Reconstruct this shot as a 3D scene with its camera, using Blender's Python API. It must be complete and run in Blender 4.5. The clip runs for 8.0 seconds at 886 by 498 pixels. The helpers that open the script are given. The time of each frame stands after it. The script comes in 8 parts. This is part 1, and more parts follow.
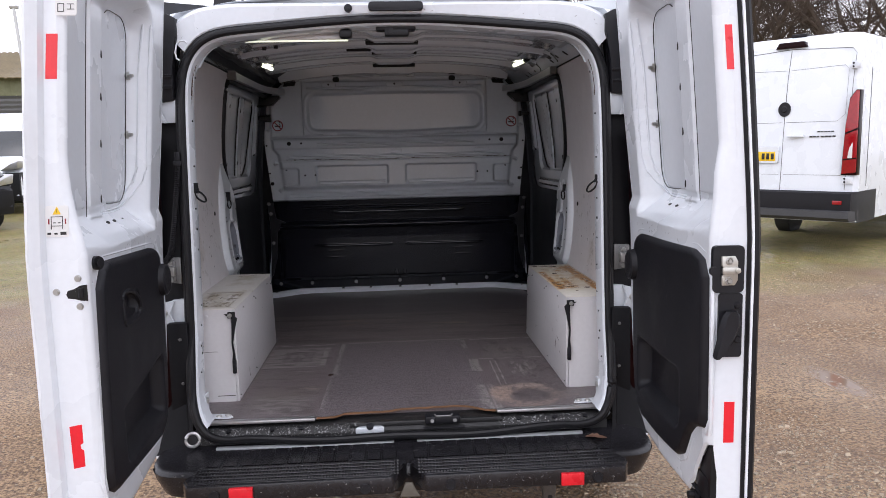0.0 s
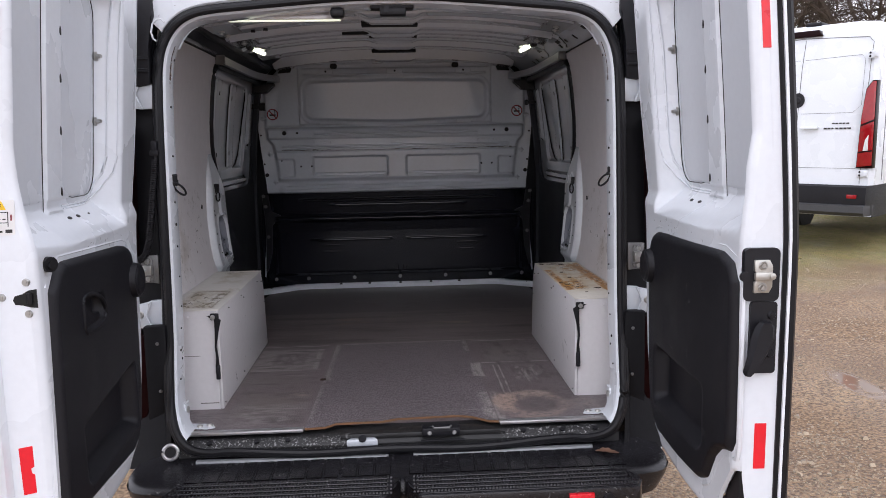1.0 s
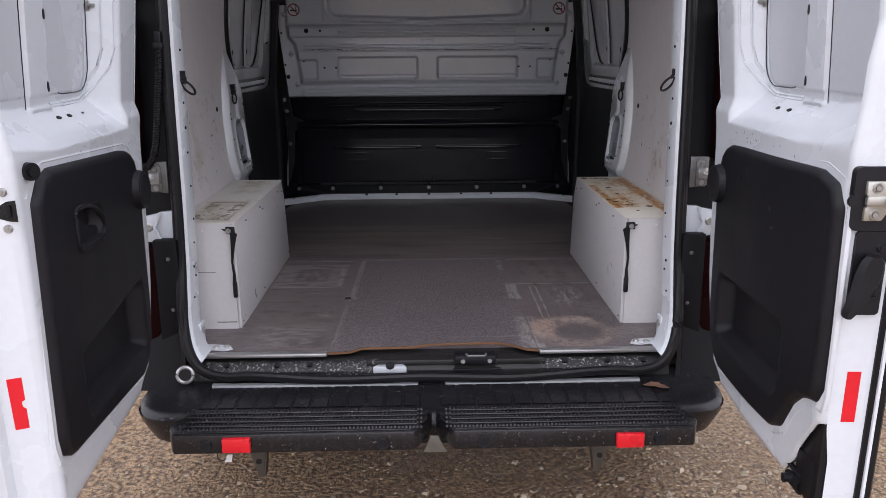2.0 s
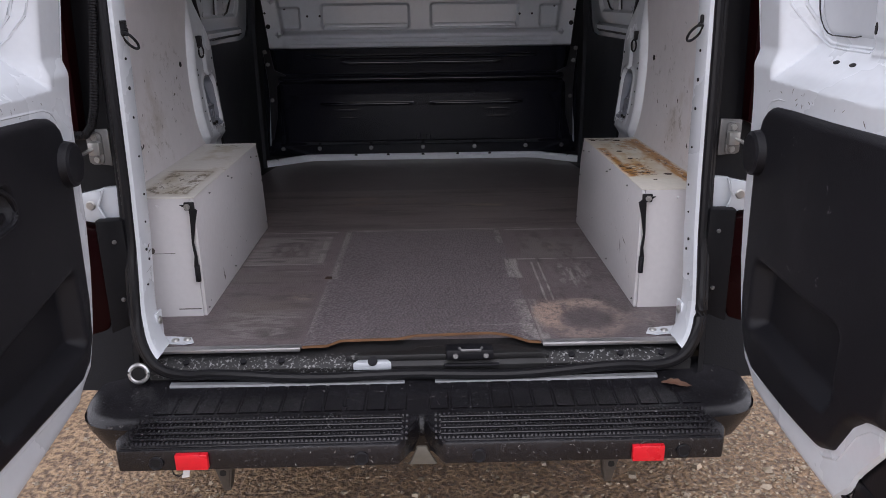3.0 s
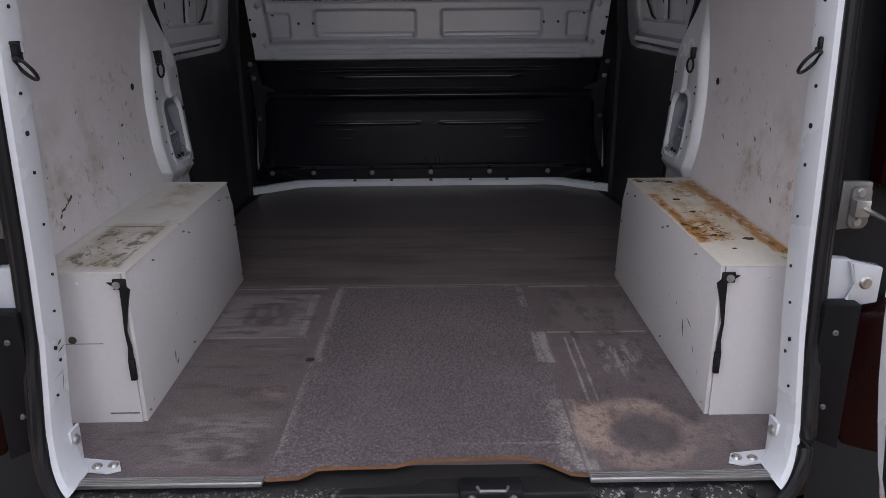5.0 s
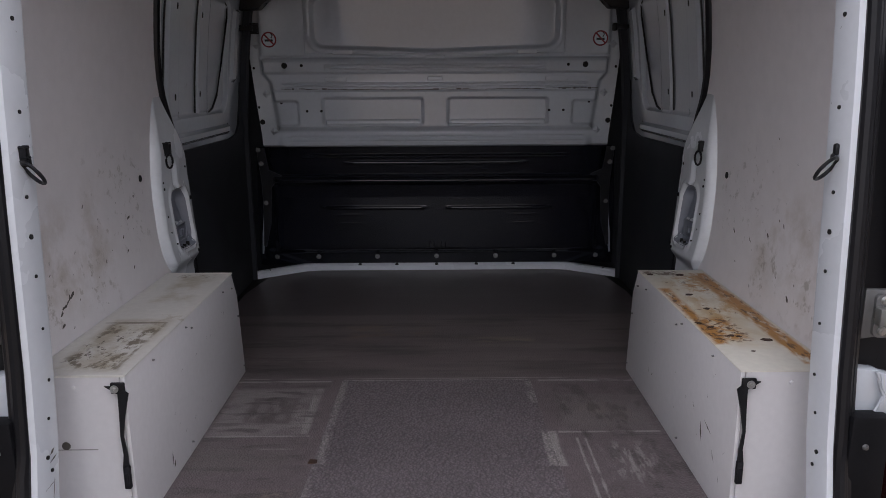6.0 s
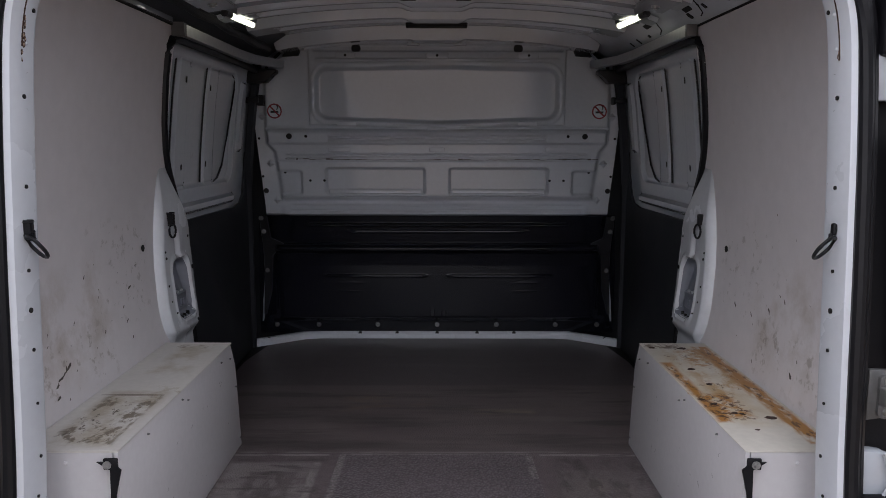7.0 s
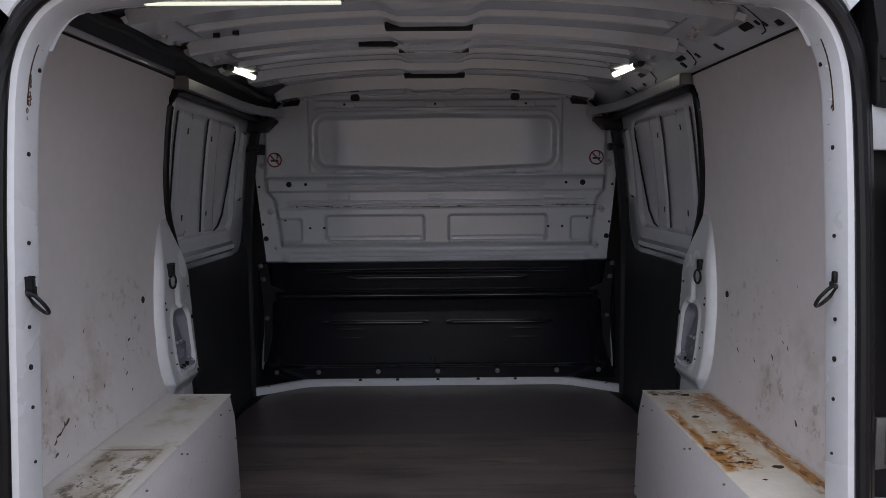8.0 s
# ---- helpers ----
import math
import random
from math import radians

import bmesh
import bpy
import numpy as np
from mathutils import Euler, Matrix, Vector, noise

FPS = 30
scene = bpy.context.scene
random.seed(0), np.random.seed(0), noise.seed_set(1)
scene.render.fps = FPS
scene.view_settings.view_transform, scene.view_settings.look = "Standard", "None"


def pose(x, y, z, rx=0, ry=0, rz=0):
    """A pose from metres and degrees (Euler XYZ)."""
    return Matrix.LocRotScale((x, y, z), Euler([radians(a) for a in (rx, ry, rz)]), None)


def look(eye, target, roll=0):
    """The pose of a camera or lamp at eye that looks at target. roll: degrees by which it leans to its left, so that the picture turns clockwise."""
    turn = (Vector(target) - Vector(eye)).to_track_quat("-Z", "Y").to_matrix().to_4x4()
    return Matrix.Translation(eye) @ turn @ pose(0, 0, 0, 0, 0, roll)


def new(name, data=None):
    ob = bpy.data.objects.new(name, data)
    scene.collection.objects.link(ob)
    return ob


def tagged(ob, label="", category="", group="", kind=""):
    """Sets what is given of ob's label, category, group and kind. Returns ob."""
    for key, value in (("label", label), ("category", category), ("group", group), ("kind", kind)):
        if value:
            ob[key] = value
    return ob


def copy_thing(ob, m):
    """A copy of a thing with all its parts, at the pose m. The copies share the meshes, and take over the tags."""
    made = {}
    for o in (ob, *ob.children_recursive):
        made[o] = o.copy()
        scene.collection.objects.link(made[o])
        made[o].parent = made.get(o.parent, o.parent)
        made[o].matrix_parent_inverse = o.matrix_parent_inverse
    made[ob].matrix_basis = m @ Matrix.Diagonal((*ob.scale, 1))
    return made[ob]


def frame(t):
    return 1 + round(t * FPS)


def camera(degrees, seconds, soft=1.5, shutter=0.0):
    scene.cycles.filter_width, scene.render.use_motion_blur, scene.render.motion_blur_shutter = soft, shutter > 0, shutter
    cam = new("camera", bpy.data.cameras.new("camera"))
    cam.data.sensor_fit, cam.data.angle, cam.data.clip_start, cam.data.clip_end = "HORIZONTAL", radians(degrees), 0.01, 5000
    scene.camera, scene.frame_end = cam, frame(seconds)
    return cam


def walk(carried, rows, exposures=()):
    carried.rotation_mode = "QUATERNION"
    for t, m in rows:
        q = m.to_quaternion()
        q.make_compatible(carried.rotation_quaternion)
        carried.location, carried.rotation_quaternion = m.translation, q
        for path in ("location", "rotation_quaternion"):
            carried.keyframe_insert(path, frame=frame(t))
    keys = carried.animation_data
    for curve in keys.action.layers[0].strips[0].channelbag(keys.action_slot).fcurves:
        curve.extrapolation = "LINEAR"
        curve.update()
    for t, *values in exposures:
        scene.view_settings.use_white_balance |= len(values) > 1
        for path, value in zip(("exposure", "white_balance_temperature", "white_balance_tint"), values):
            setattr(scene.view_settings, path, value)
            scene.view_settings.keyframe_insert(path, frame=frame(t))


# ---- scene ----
cam = camera(61.8, 8.0, 0.4)
PATH = [
    (0, (-0.015, -2.52, 1.492), (0.109, -0.541, 1.234), -1.3),
    (0.5, (-0.007, -2.424, 1.488), (0.115, -0.446, 1.221), -1.2),
    (1, (0.017, -2.317, 1.486), (0.127, -0.34, 1.206), -1.1),
    (1.5, (0.027, -2.221, 1.475), (0.09, -0.258, 1.098), -0.7),
    (2, (-0.011, -2.072, 1.456), (0.03, -0.14, 0.939), -0.4),
    (2.2, (-0.023, -2.013, 1.457), (0.018, -0.094, 0.895), -0.4),
    (3.3, (0.046, -1.692, 1.445), (0.075, 0.2, 0.796), -1.0),
    (3.5, (0.05, -1.647, 1.448), (0.069, 0.244, 0.795), -1.1),
    (4, (0.02, -1.484, 1.44), (0.019, 0.403, 0.776), -1.1),
    (4.2, (0.002, -1.414, 1.444), (0.004, 0.47, 0.771), -1.0),
    (5.3, (0.034, -1.184, 1.482), (0.05, 0.722, 0.876), -0.4),
    (5.5, (0.031, -1.175, 1.492), (0.045, 0.742, 0.922), -0.4),
    (5.7, (0.019, -1.169, 1.512), (0.033, 0.762, 0.991), -0.3),
    (6, (0.014, -1.163, 1.521), (0.024, 0.785, 1.066), -0.3),
    (6.5, (0.014, -1.16, 1.533), (0.02, 0.807, 1.169), -0.0),
    (7, (0.016, -1.161, 1.543), (0.023, 0.819, 1.258), 0.1),
    (7.5, (0.019, -1.16, 1.549), (0.031, 0.827, 1.323), -0.0),
    (7.8, (0.011, -1.163, 1.561), (0.026, 0.829, 1.376), -0.3),
    (8, (0.011, -1.161, 1.56), (0.022, 0.832, 1.389), -0.5),
]
walk(cam, [(t, look(eye, target, roll)) for t, eye, target, roll in PATH],
     [(0.0, 0.16, 6240, 16), (3.5, 0.08, 6260, 17), (5.5, 0.0, 6250, 16), (8.0, 0.02, 6180, 15)])

# ---- world and light: a bright overcast winter sky ----
world = bpy.data.worlds.new("overcast_sky")
scene.world = world
world.use_nodes = True
wn, wl = world.node_tree.nodes, world.node_tree.links
wn.clear()
sky = wn.new("ShaderNodeTexSky")
sky.sky_type = "NISHITA"
sky.sun_disc = False
sky.sun_elevation, sky.sun_rotation = radians(47), radians(188)
sky.air_density, sky.dust_density = 1.2, 4.0
grey = wn.new("ShaderNodeHueSaturation")
grey.inputs["Saturation"].default_value = 0.22
cloud = wn.new("ShaderNodeMix")
cloud.data_type = "RGBA"
cloud.inputs["Factor"].default_value = 0.7
cloud.inputs["B"].default_value = (10.9, 11.0, 11.5, 1)
back = wn.new("ShaderNodeBackground")
back.inputs["Strength"].default_value = 0.15
wout = wn.new("ShaderNodeOutputWorld")
wl.new(sky.outputs["Color"], grey.inputs["Color"])
wl.new(grey.outputs["Color"], cloud.inputs["A"])
wl.new(cloud.outputs["Result"], back.inputs["Color"])
wl.new(back.outputs["Background"], wout.inputs["Surface"])

sun_data = bpy.data.lights.new("sun", "SUN")
sun_data.energy, sun_data.angle, sun_data.color = 0.58, radians(100), (1.0, 0.98, 0.95)
sun = new("sun", sun_data)
sun.matrix_world = look((-0.9, -6.0, 6.6), (0, 0, 0))


# ---- materials ----
def material(name, colour, rough=0.5, metal=0.0, coat=0.0, vary=0.12, scale=6.0, fine=60.0, bump=0.0, bump_scale=200.0,
             second=None, cover=0.0, cover_scale=4.0, rough_vary=0.1, spec=0.5, random_tone=0.0):
    """Base colour with variation at two scales, optional second colour in patches (stains, dirt, drop glints), fine
    relief.
    """
    m = bpy.data.materials.new(name)
    m.use_nodes = True
    nt = m.node_tree
    n, l = nt.nodes, nt.links
    bsdf = n["Principled BSDF"]
    co = n.new("ShaderNodeTexCoord")
    big = n.new("ShaderNodeTexNoise")
    big.inputs["Scale"].default_value, big.inputs["Detail"].default_value = scale, 5
    small = n.new("ShaderNodeTexNoise")
    small.inputs["Scale"].default_value, small.inputs["Detail"].default_value = fine, 4
    l.new(co.outputs["Object"], big.inputs["Vector"])
    l.new(co.outputs["Object"], small.inputs["Vector"])
    both = n.new("ShaderNodeMath")
    both.operation = "ADD"
    l.new(big.outputs["Fac"], both.inputs[0])
    l.new(small.outputs["Fac"], both.inputs[1])
    rng = n.new("ShaderNodeMapRange")
    rng.inputs["From Min"].default_value, rng.inputs["From Max"].default_value = 0.6, 1.4
    rng.inputs["To Min"].default_value, rng.inputs["To Max"].default_value = 1 - vary, 1 + vary
    l.new(both.outputs["Value"], rng.inputs["Value"])
    mul = n.new("ShaderNodeMix")
    mul.data_type, mul.blend_type = "RGBA", "MULTIPLY"
    mul.inputs["Factor"].default_value = 1
    mul.inputs["A"].default_value = (*colour, 1)
    l.new(rng.outputs["Result"], mul.inputs["B"])
    out = mul.outputs["Result"]
    if second:
        patch = n.new("ShaderNodeTexNoise")
        patch.inputs["Scale"].default_value, patch.inputs["Detail"].default_value, patch.inputs["Roughness"].default_value = cover_scale, 8, 0.68
        l.new(co.outputs["Object"], patch.inputs["Vector"])
        lim = n.new("ShaderNodeMapRange")
        lim.inputs["From Min"].default_value, lim.inputs["From Max"].default_value = 0.72 - cover, 0.78 - cover * 0.8
        l.new(patch.outputs["Fac"], lim.inputs["Value"])
        mix = n.new("ShaderNodeMix")
        mix.data_type = "RGBA"
        mix.inputs["B"].default_value = (*second, 1)
        l.new(lim.outputs["Result"], mix.inputs["Factor"])
        l.new(out, mix.inputs["A"])
        out = mix.outputs["Result"]
    if random_tone:
        info = n.new("ShaderNodeObjectInfo")
        tone = n.new("ShaderNodeMapRange")
        tone.inputs["To Min"].default_value, tone.inputs["To Max"].default_value = 1 - random_tone, 1 + random_tone
        l.new(info.outputs["Random"], tone.inputs["Value"])
        mul2 = n.new("ShaderNodeMix")
        mul2.data_type, mul2.blend_type = "RGBA", "MULTIPLY"
        mul2.inputs["Factor"].default_value = 1
        l.new(out, mul2.inputs["A"])
        l.new(tone.outputs["Result"], mul2.inputs["B"])
        out = mul2.outputs["Result"]
    l.new(out, bsdf.inputs["Base Color"])
    rr = n.new("ShaderNodeMapRange")
    rr.inputs["To Min"].default_value, rr.inputs["To Max"].default_value = max(0.02, rough - rough_vary), min(1, rough + rough_vary)
    l.new(big.outputs["Fac"], rr.inputs["Value"])
    l.new(rr.outputs["Result"], bsdf.inputs["Roughness"])
    bsdf.inputs["Metallic"].default_value = metal
    bsdf.inputs["Coat Weight"].default_value = coat
    bsdf.inputs["Coat IOR"].default_value = 1.45
    bsdf.inputs["Coat Roughness"].default_value = 0.08
    bsdf.inputs["Specular IOR Level"].default_value = spec
    if bump:
        grain = n.new("ShaderNodeTexNoise")
        grain.inputs["Scale"].default_value, grain.inputs["Detail"].default_value = bump_scale, 3
        l.new(co.outputs["Object"], grain.inputs["Vector"])
        b = n.new("ShaderNodeBump")
        b.inputs["Strength"].default_value, b.inputs["Distance"].default_value = bump, 0.004
        l.new(grain.outputs["Fac"], b.inputs["Height"])
        l.new(b.outputs["Normal"], bsdf.inputs["Normal"])
    return m


def add_layers(mat, layers, axes=("X", "Y")):
    """Wear and tone with a shape of their own: soft-edged patches (a0, a1, b0, b1 in the surface's plane) broken up by
    noise.
    Each layer: (rect, soft, colour, strength, noise scale, low, high, hole or None, stretch of the noise)."""
    n, l = mat.node_tree.nodes, mat.node_tree.links
    bsdf = n["Principled BSDF"]
    co = n.new("ShaderNodeTexCoord")
    sep = n.new("ShaderNodeSeparateXYZ")
    l.new(co.outputs["Object"], sep.inputs["Vector"])

    def math_(op, a, b, clamp=False):
        m = n.new("ShaderNodeMath")
        m.operation, m.use_clamp = op, clamp
        for i, v in enumerate((a, b)):
            if isinstance(v, (int, float)):
                m.inputs[i].default_value = v
            else:
                l.new(v, m.inputs[i])
        return m.outputs["Value"]

    warp = n.new("ShaderNodeTexNoise")
    warp.inputs["Scale"].default_value, warp.inputs["Detail"].default_value = 9.0, 4
    l.new(co.outputs["Object"], warp.inputs["Vector"])
    wob = math_("MULTIPLY", math_("SUBTRACT", warp.outputs["Fac"], 0.5), 0.045)

    def rect_mask(rect, soft):
        a0, a1, b0, b1 = rect[:4]
        d = None
        if len(rect) > 4:
            p = math_("DIVIDE", math_("SUBTRACT", sep.outputs[axes[0]], (a0 + a1) / 2), (a1 - a0) / 2)
            q = math_("DIVIDE", math_("SUBTRACT", sep.outputs[axes[1]], (b0 + b1) / 2), (b1 - b0) / 2)
            rad = math_("SQRT", math_("ADD", math_("MULTIPLY", p, p), math_("MULTIPLY", q, q)), 0)
            d = math_("MULTIPLY", math_("SUBTRACT", 1.0, rad), min(a1 - a0, b1 - b0) / 2 / soft)
            return math_("ADD", math_("ADD", d, math_("DIVIDE", wob, soft * 3)), 0, True)
        for ax, lo, hi in ((axes[0], a0, a1), (axes[1], b0, b1)):
            t = math_("ABSOLUTE", math_("SUBTRACT", sep.outputs[ax], (lo + hi) / 2), 0)
            t = math_("DIVIDE", math_("SUBTRACT", (hi - lo) / 2, t), soft)
            d = t if d is None else math_("MINIMUM", d, t)
        return math_("ADD", math_("ADD", d, math_("DIVIDE", wob, soft * 3)), 0, True)

    for rect, soft, colour, strength, scale, low_, high, hole, *stretch in layers:
        fac = rect_mask(rect, soft)
        if hole:
            fac = math_("MULTIPLY", fac, math_("SUBTRACT", 1.0, rect_mask(hole, soft)))
        t = n.new("ShaderNodeTexNoise")
        t.inputs["Scale"].default_value, t.inputs["Detail"].default_value, t.inputs["Roughness"].default_value = scale, 8, 0.65
        if stretch:
            pull = n.new("ShaderNodeVectorMath")
            pull.operation = "MULTIPLY"
            pull.inputs[1].default_value = (*stretch[0], 1)
            l.new(co.outputs["Object"], pull.inputs[0])
            l.new(pull.outputs["Vector"], t.inputs["Vector"])
        else:
            l.new(co.outputs["Object"], t.inputs["Vector"])
        r = n.new("ShaderNodeMapRange")
        r.inputs["From Min"].default_value, r.inputs["From Max"].default_value = low_, high
        l.new(t.outputs["Fac"], r.inputs["Value"])
        fac = math_("MULTIPLY", math_("MULTIPLY", fac, r.outputs["Result"]), strength)
        mix = n.new("ShaderNodeMix")
        mix.data_type = "RGBA"
        l.new(fac, mix.inputs["Factor"])
        old = bsdf.inputs["Base Color"].links[0].from_socket
        l.new(old, mix.inputs["A"])
        mix.inputs["B"].default_value = (*colour, 1)
        l.new(mix.outputs["Result"], bsdf.inputs["Base Color"])
    return mat


def pebble_face(mat, scale, relief, dark):
    """A pressed pebble grain: small cells with darker joints and their own relief."""
    n, l = mat.node_tree.nodes, mat.node_tree.links
    bsdf = n["Principled BSDF"]
    co = n.new("ShaderNodeTexCoord")
    cell = n.new("ShaderNodeTexVoronoi")
    cell.inputs["Scale"].default_value = scale
    l.new(co.outputs["Object"], cell.inputs["Vector"])
    tone = n.new("ShaderNodeMapRange")
    tone.inputs["From Min"].default_value, tone.inputs["From Max"].default_value = 0.15, 0.65
    tone.inputs["To Min"].default_value, tone.inputs["To Max"].default_value = 1 + 0.5 * dark, 1 - dark
    l.new(cell.outputs["Distance"], tone.inputs["Value"])
    mul = n.new("ShaderNodeMix")
    mul.data_type, mul.blend_type = "RGBA", "MULTIPLY"
    mul.inputs["Factor"].default_value = 1
    l.new(bsdf.inputs["Base Color"].links[0].from_socket, mul.inputs["A"])
    l.new(tone.outputs["Result"], mul.inputs["B"])
    l.new(mul.outputs["Result"], bsdf.inputs["Base Color"])
    b = n.new("ShaderNodeBump")
    b.invert = True
    b.inputs["Strength"].default_value, b.inputs["Distance"].default_value = relief, 0.004
    l.new(cell.outputs["Distance"], b.inputs["Height"])
    if bsdf.inputs["Normal"].links:
        l.new(bsdf.inputs["Normal"].links[0].from_socket, b.inputs["Normal"])
    l.new(b.outputs["Normal"], bsdf.inputs["Normal"])
    return mat


def glow(name, colour, strength):
    m = material(name, colour, 0.4)
    b = m.node_tree.nodes["Principled BSDF"]
    b.inputs["Emission Color"].default_value = (*colour, 1)
    b.inputs["Emission Strength"].default_value = strength
    return m


WHITE = material("white_car_paint", (0.725, 0.76, 0.805), 0.28, coat=0.5, vary=0.035, scale=3)
STEEL = material("grey_white_primed_steel", (0.555, 0.593, 0.638), 0.12, coat=1.0, vary=0.04, scale=4, second=(0.42, 0.41, 0.40), cover=0.03, cover_scale=6, rough_vary=0.05)
BLANK = material("grey_window_blank", (0.60, 0.63, 0.67), 0.25, vary=0.03, scale=2)
BOARD = material("off_white_lining_board", (0.735, 0.708, 0.714), 0.5, vary=0.05, scale=2.5, fine=25, second=(0.62, 0.58, 0.54), cover=0.05, cover_scale=3.5, bump=0.05, bump_scale=90)
BOXBOARD = material("grey_white_box_board", (0.645, 0.632, 0.640), 0.5, vary=0.05, scale=3, second=(0.55, 0.51, 0.44), cover=0.04, cover_scale=5)
BOXTOP = material("stained_box_top", (0.66, 0.64, 0.60), 0.5, vary=0.08, scale=5, second=(0.42, 0.36, 0.26), cover=0.06, cover_scale=6)
RUSTTOP = material("rust_stained_box_top", (0.68, 0.65, 0.58), 0.5, vary=0.08, scale=6, second=(0.45, 0.27, 0.10), cover=0.10, cover_scale=7)
BLACKSTEEL = material("black_gloss_steel", (0.009, 0.010, 0.0155), 0.10, spec=0.4, vary=0.2, scale=3, coat=0.35, rough_vary=0.04)
BLACK = material("black_textured_plastic", (0.0100, 0.0100, 0.0130), 0.45, spec=0.30, vary=0.2, scale=8, bump=0.25, bump_scale=500, second=(0.07, 0.07, 0.07), cover=0.02, cover_scale=18)
SCUFFED = material("scuffed_black_plastic", (0.016, 0.016, 0.017), 0.42, vary=0.2, scale=8, bump=0.3, bump_scale=420)
RUBBER = material("black_rubber", (0.009, 0.009, 0.011), 0.42, spec=0.28, vary=0.2, scale=12, bump=0.1)
add_layers(SCUFFED, [
    ((-0.72, -0.16, -0.04, 0.035), 0.03, (0.36, 0.36, 0.36), 0.75, 130, 0.54, 0.61, None),
    ((0.32, 0.66, -0.04, 0.035), 0.03, (0.40, 0.40, 0.40), 0.8, 110, 0.55, 0.60, None)])
# pale specks: painted glints of water drops, mixed with dirt
WETBLACK = material("wet_black_plastic", (0.0135, 0.0130, 0.0155), 0.22, spec=0.5, vary=0.3, scale=8, bump=0.16, bump_scale=420, second=(0.15, 0.145, 0.145), cover=0.10, cover_scale=85, rough_vary=0.14)
MATTBLACK = material("matt_black_plastic", (0.0065, 0.0065, 0.008), 0.55, spec=0.16, vary=0.2, scale=9, bump=0.1)
DULLZINC = material("dull_zinc", (0.20, 0.20, 0.20), 0.45, metal=0.6, vary=0.15, scale=20)
# white body paint with dirt, greyed for the shade under the door seal
SHADEDEDGE = material("dirty_white_paint_shaded", (0.30, 0.31, 0.33), 0.4, vary=0.12, scale=12, second=(0.12, 0.11, 0.10), cover=0.08, cover_scale=14)
PILLAR = material("grey_white_pillar_paint", (0.64, 0.67, 0.70), 0.25, coat=0.6, vary=0.05, scale=5, second=(0.45, 0.43, 0.40), cover=0.0, cover_scale=30)
POCKETGREY = material("grey_plastic_and_pocket_shade", (0.17, 0.185, 0.22), 0.35, vary=0.1, scale=20)
DARK = material("dark_hollow", (0.006, 0.006, 0.006), 0.8)
DARKGREY = material("dark_grey_sealed_steel", (0.030, 0.030, 0.033), 0.40, vary=0.2, scale=9)
DARKTRIM = material("black_lining_panel", (0.021, 0.0235, 0.029), 0.6, vary=0.15, scale=5, bump=0.15)
REDTAPE = material("red_reflective_tape", (0.74, 0.012, 0.024), 0.3, coat=0.3, vary=0.06, scale=30)
REDLENS = material("red_lens", (0.30, 0.006, 0.01), 0.12, coat=0.6, vary=0.2, scale=20)
DARKLENS = material("dark_red_lens", (0.010, 0.0010, 0.0016), 0.30, spec=0.12, vary=0.2)
ZINC = material("zinc_plated_steel", (0.47, 0.47, 0.455), 0.33, metal=0.85, vary=0.1, scale=20)
BRIGHTZINC = material("bright_zinc", (0.52, 0.51, 0.47), 0.36, metal=0.7, vary=0.12, scale=25)
ALU = material("ribbed_aluminium", (0.58, 0.58, 0.59), 0.38, metal=0.9, vary=0.08, scale=15)
FLOORPLY = material("worn_phenolic_floor", (0.168, 0.138, 0.143), 0.37, vary=0.22, scale=2.2, fine=40, second=(0.178, 0.160, 0.155), cover=0.06, cover_scale=3.2, bump=0.2, bump_scale=260)
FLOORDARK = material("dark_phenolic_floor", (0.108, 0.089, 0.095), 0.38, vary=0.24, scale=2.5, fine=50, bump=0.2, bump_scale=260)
MAT = material("grey_mesh_floor_sheet", (0.188, 0.160, 0.170), 0.36, vary=0.25, scale=3, fine=120, second=(0.20, 0.185, 0.18), cover=0.05, cover_scale=4)
PLYEDGE = material("raw_plywood_edge", (0.19, 0.095, 0.045), 0.6, vary=0.25, scale=14)
TAN, UMBER = (0.37, 0.285, 0.250), (0.105, 0.046, 0.018)
DUST = (0.385, 0.355, 0.345)
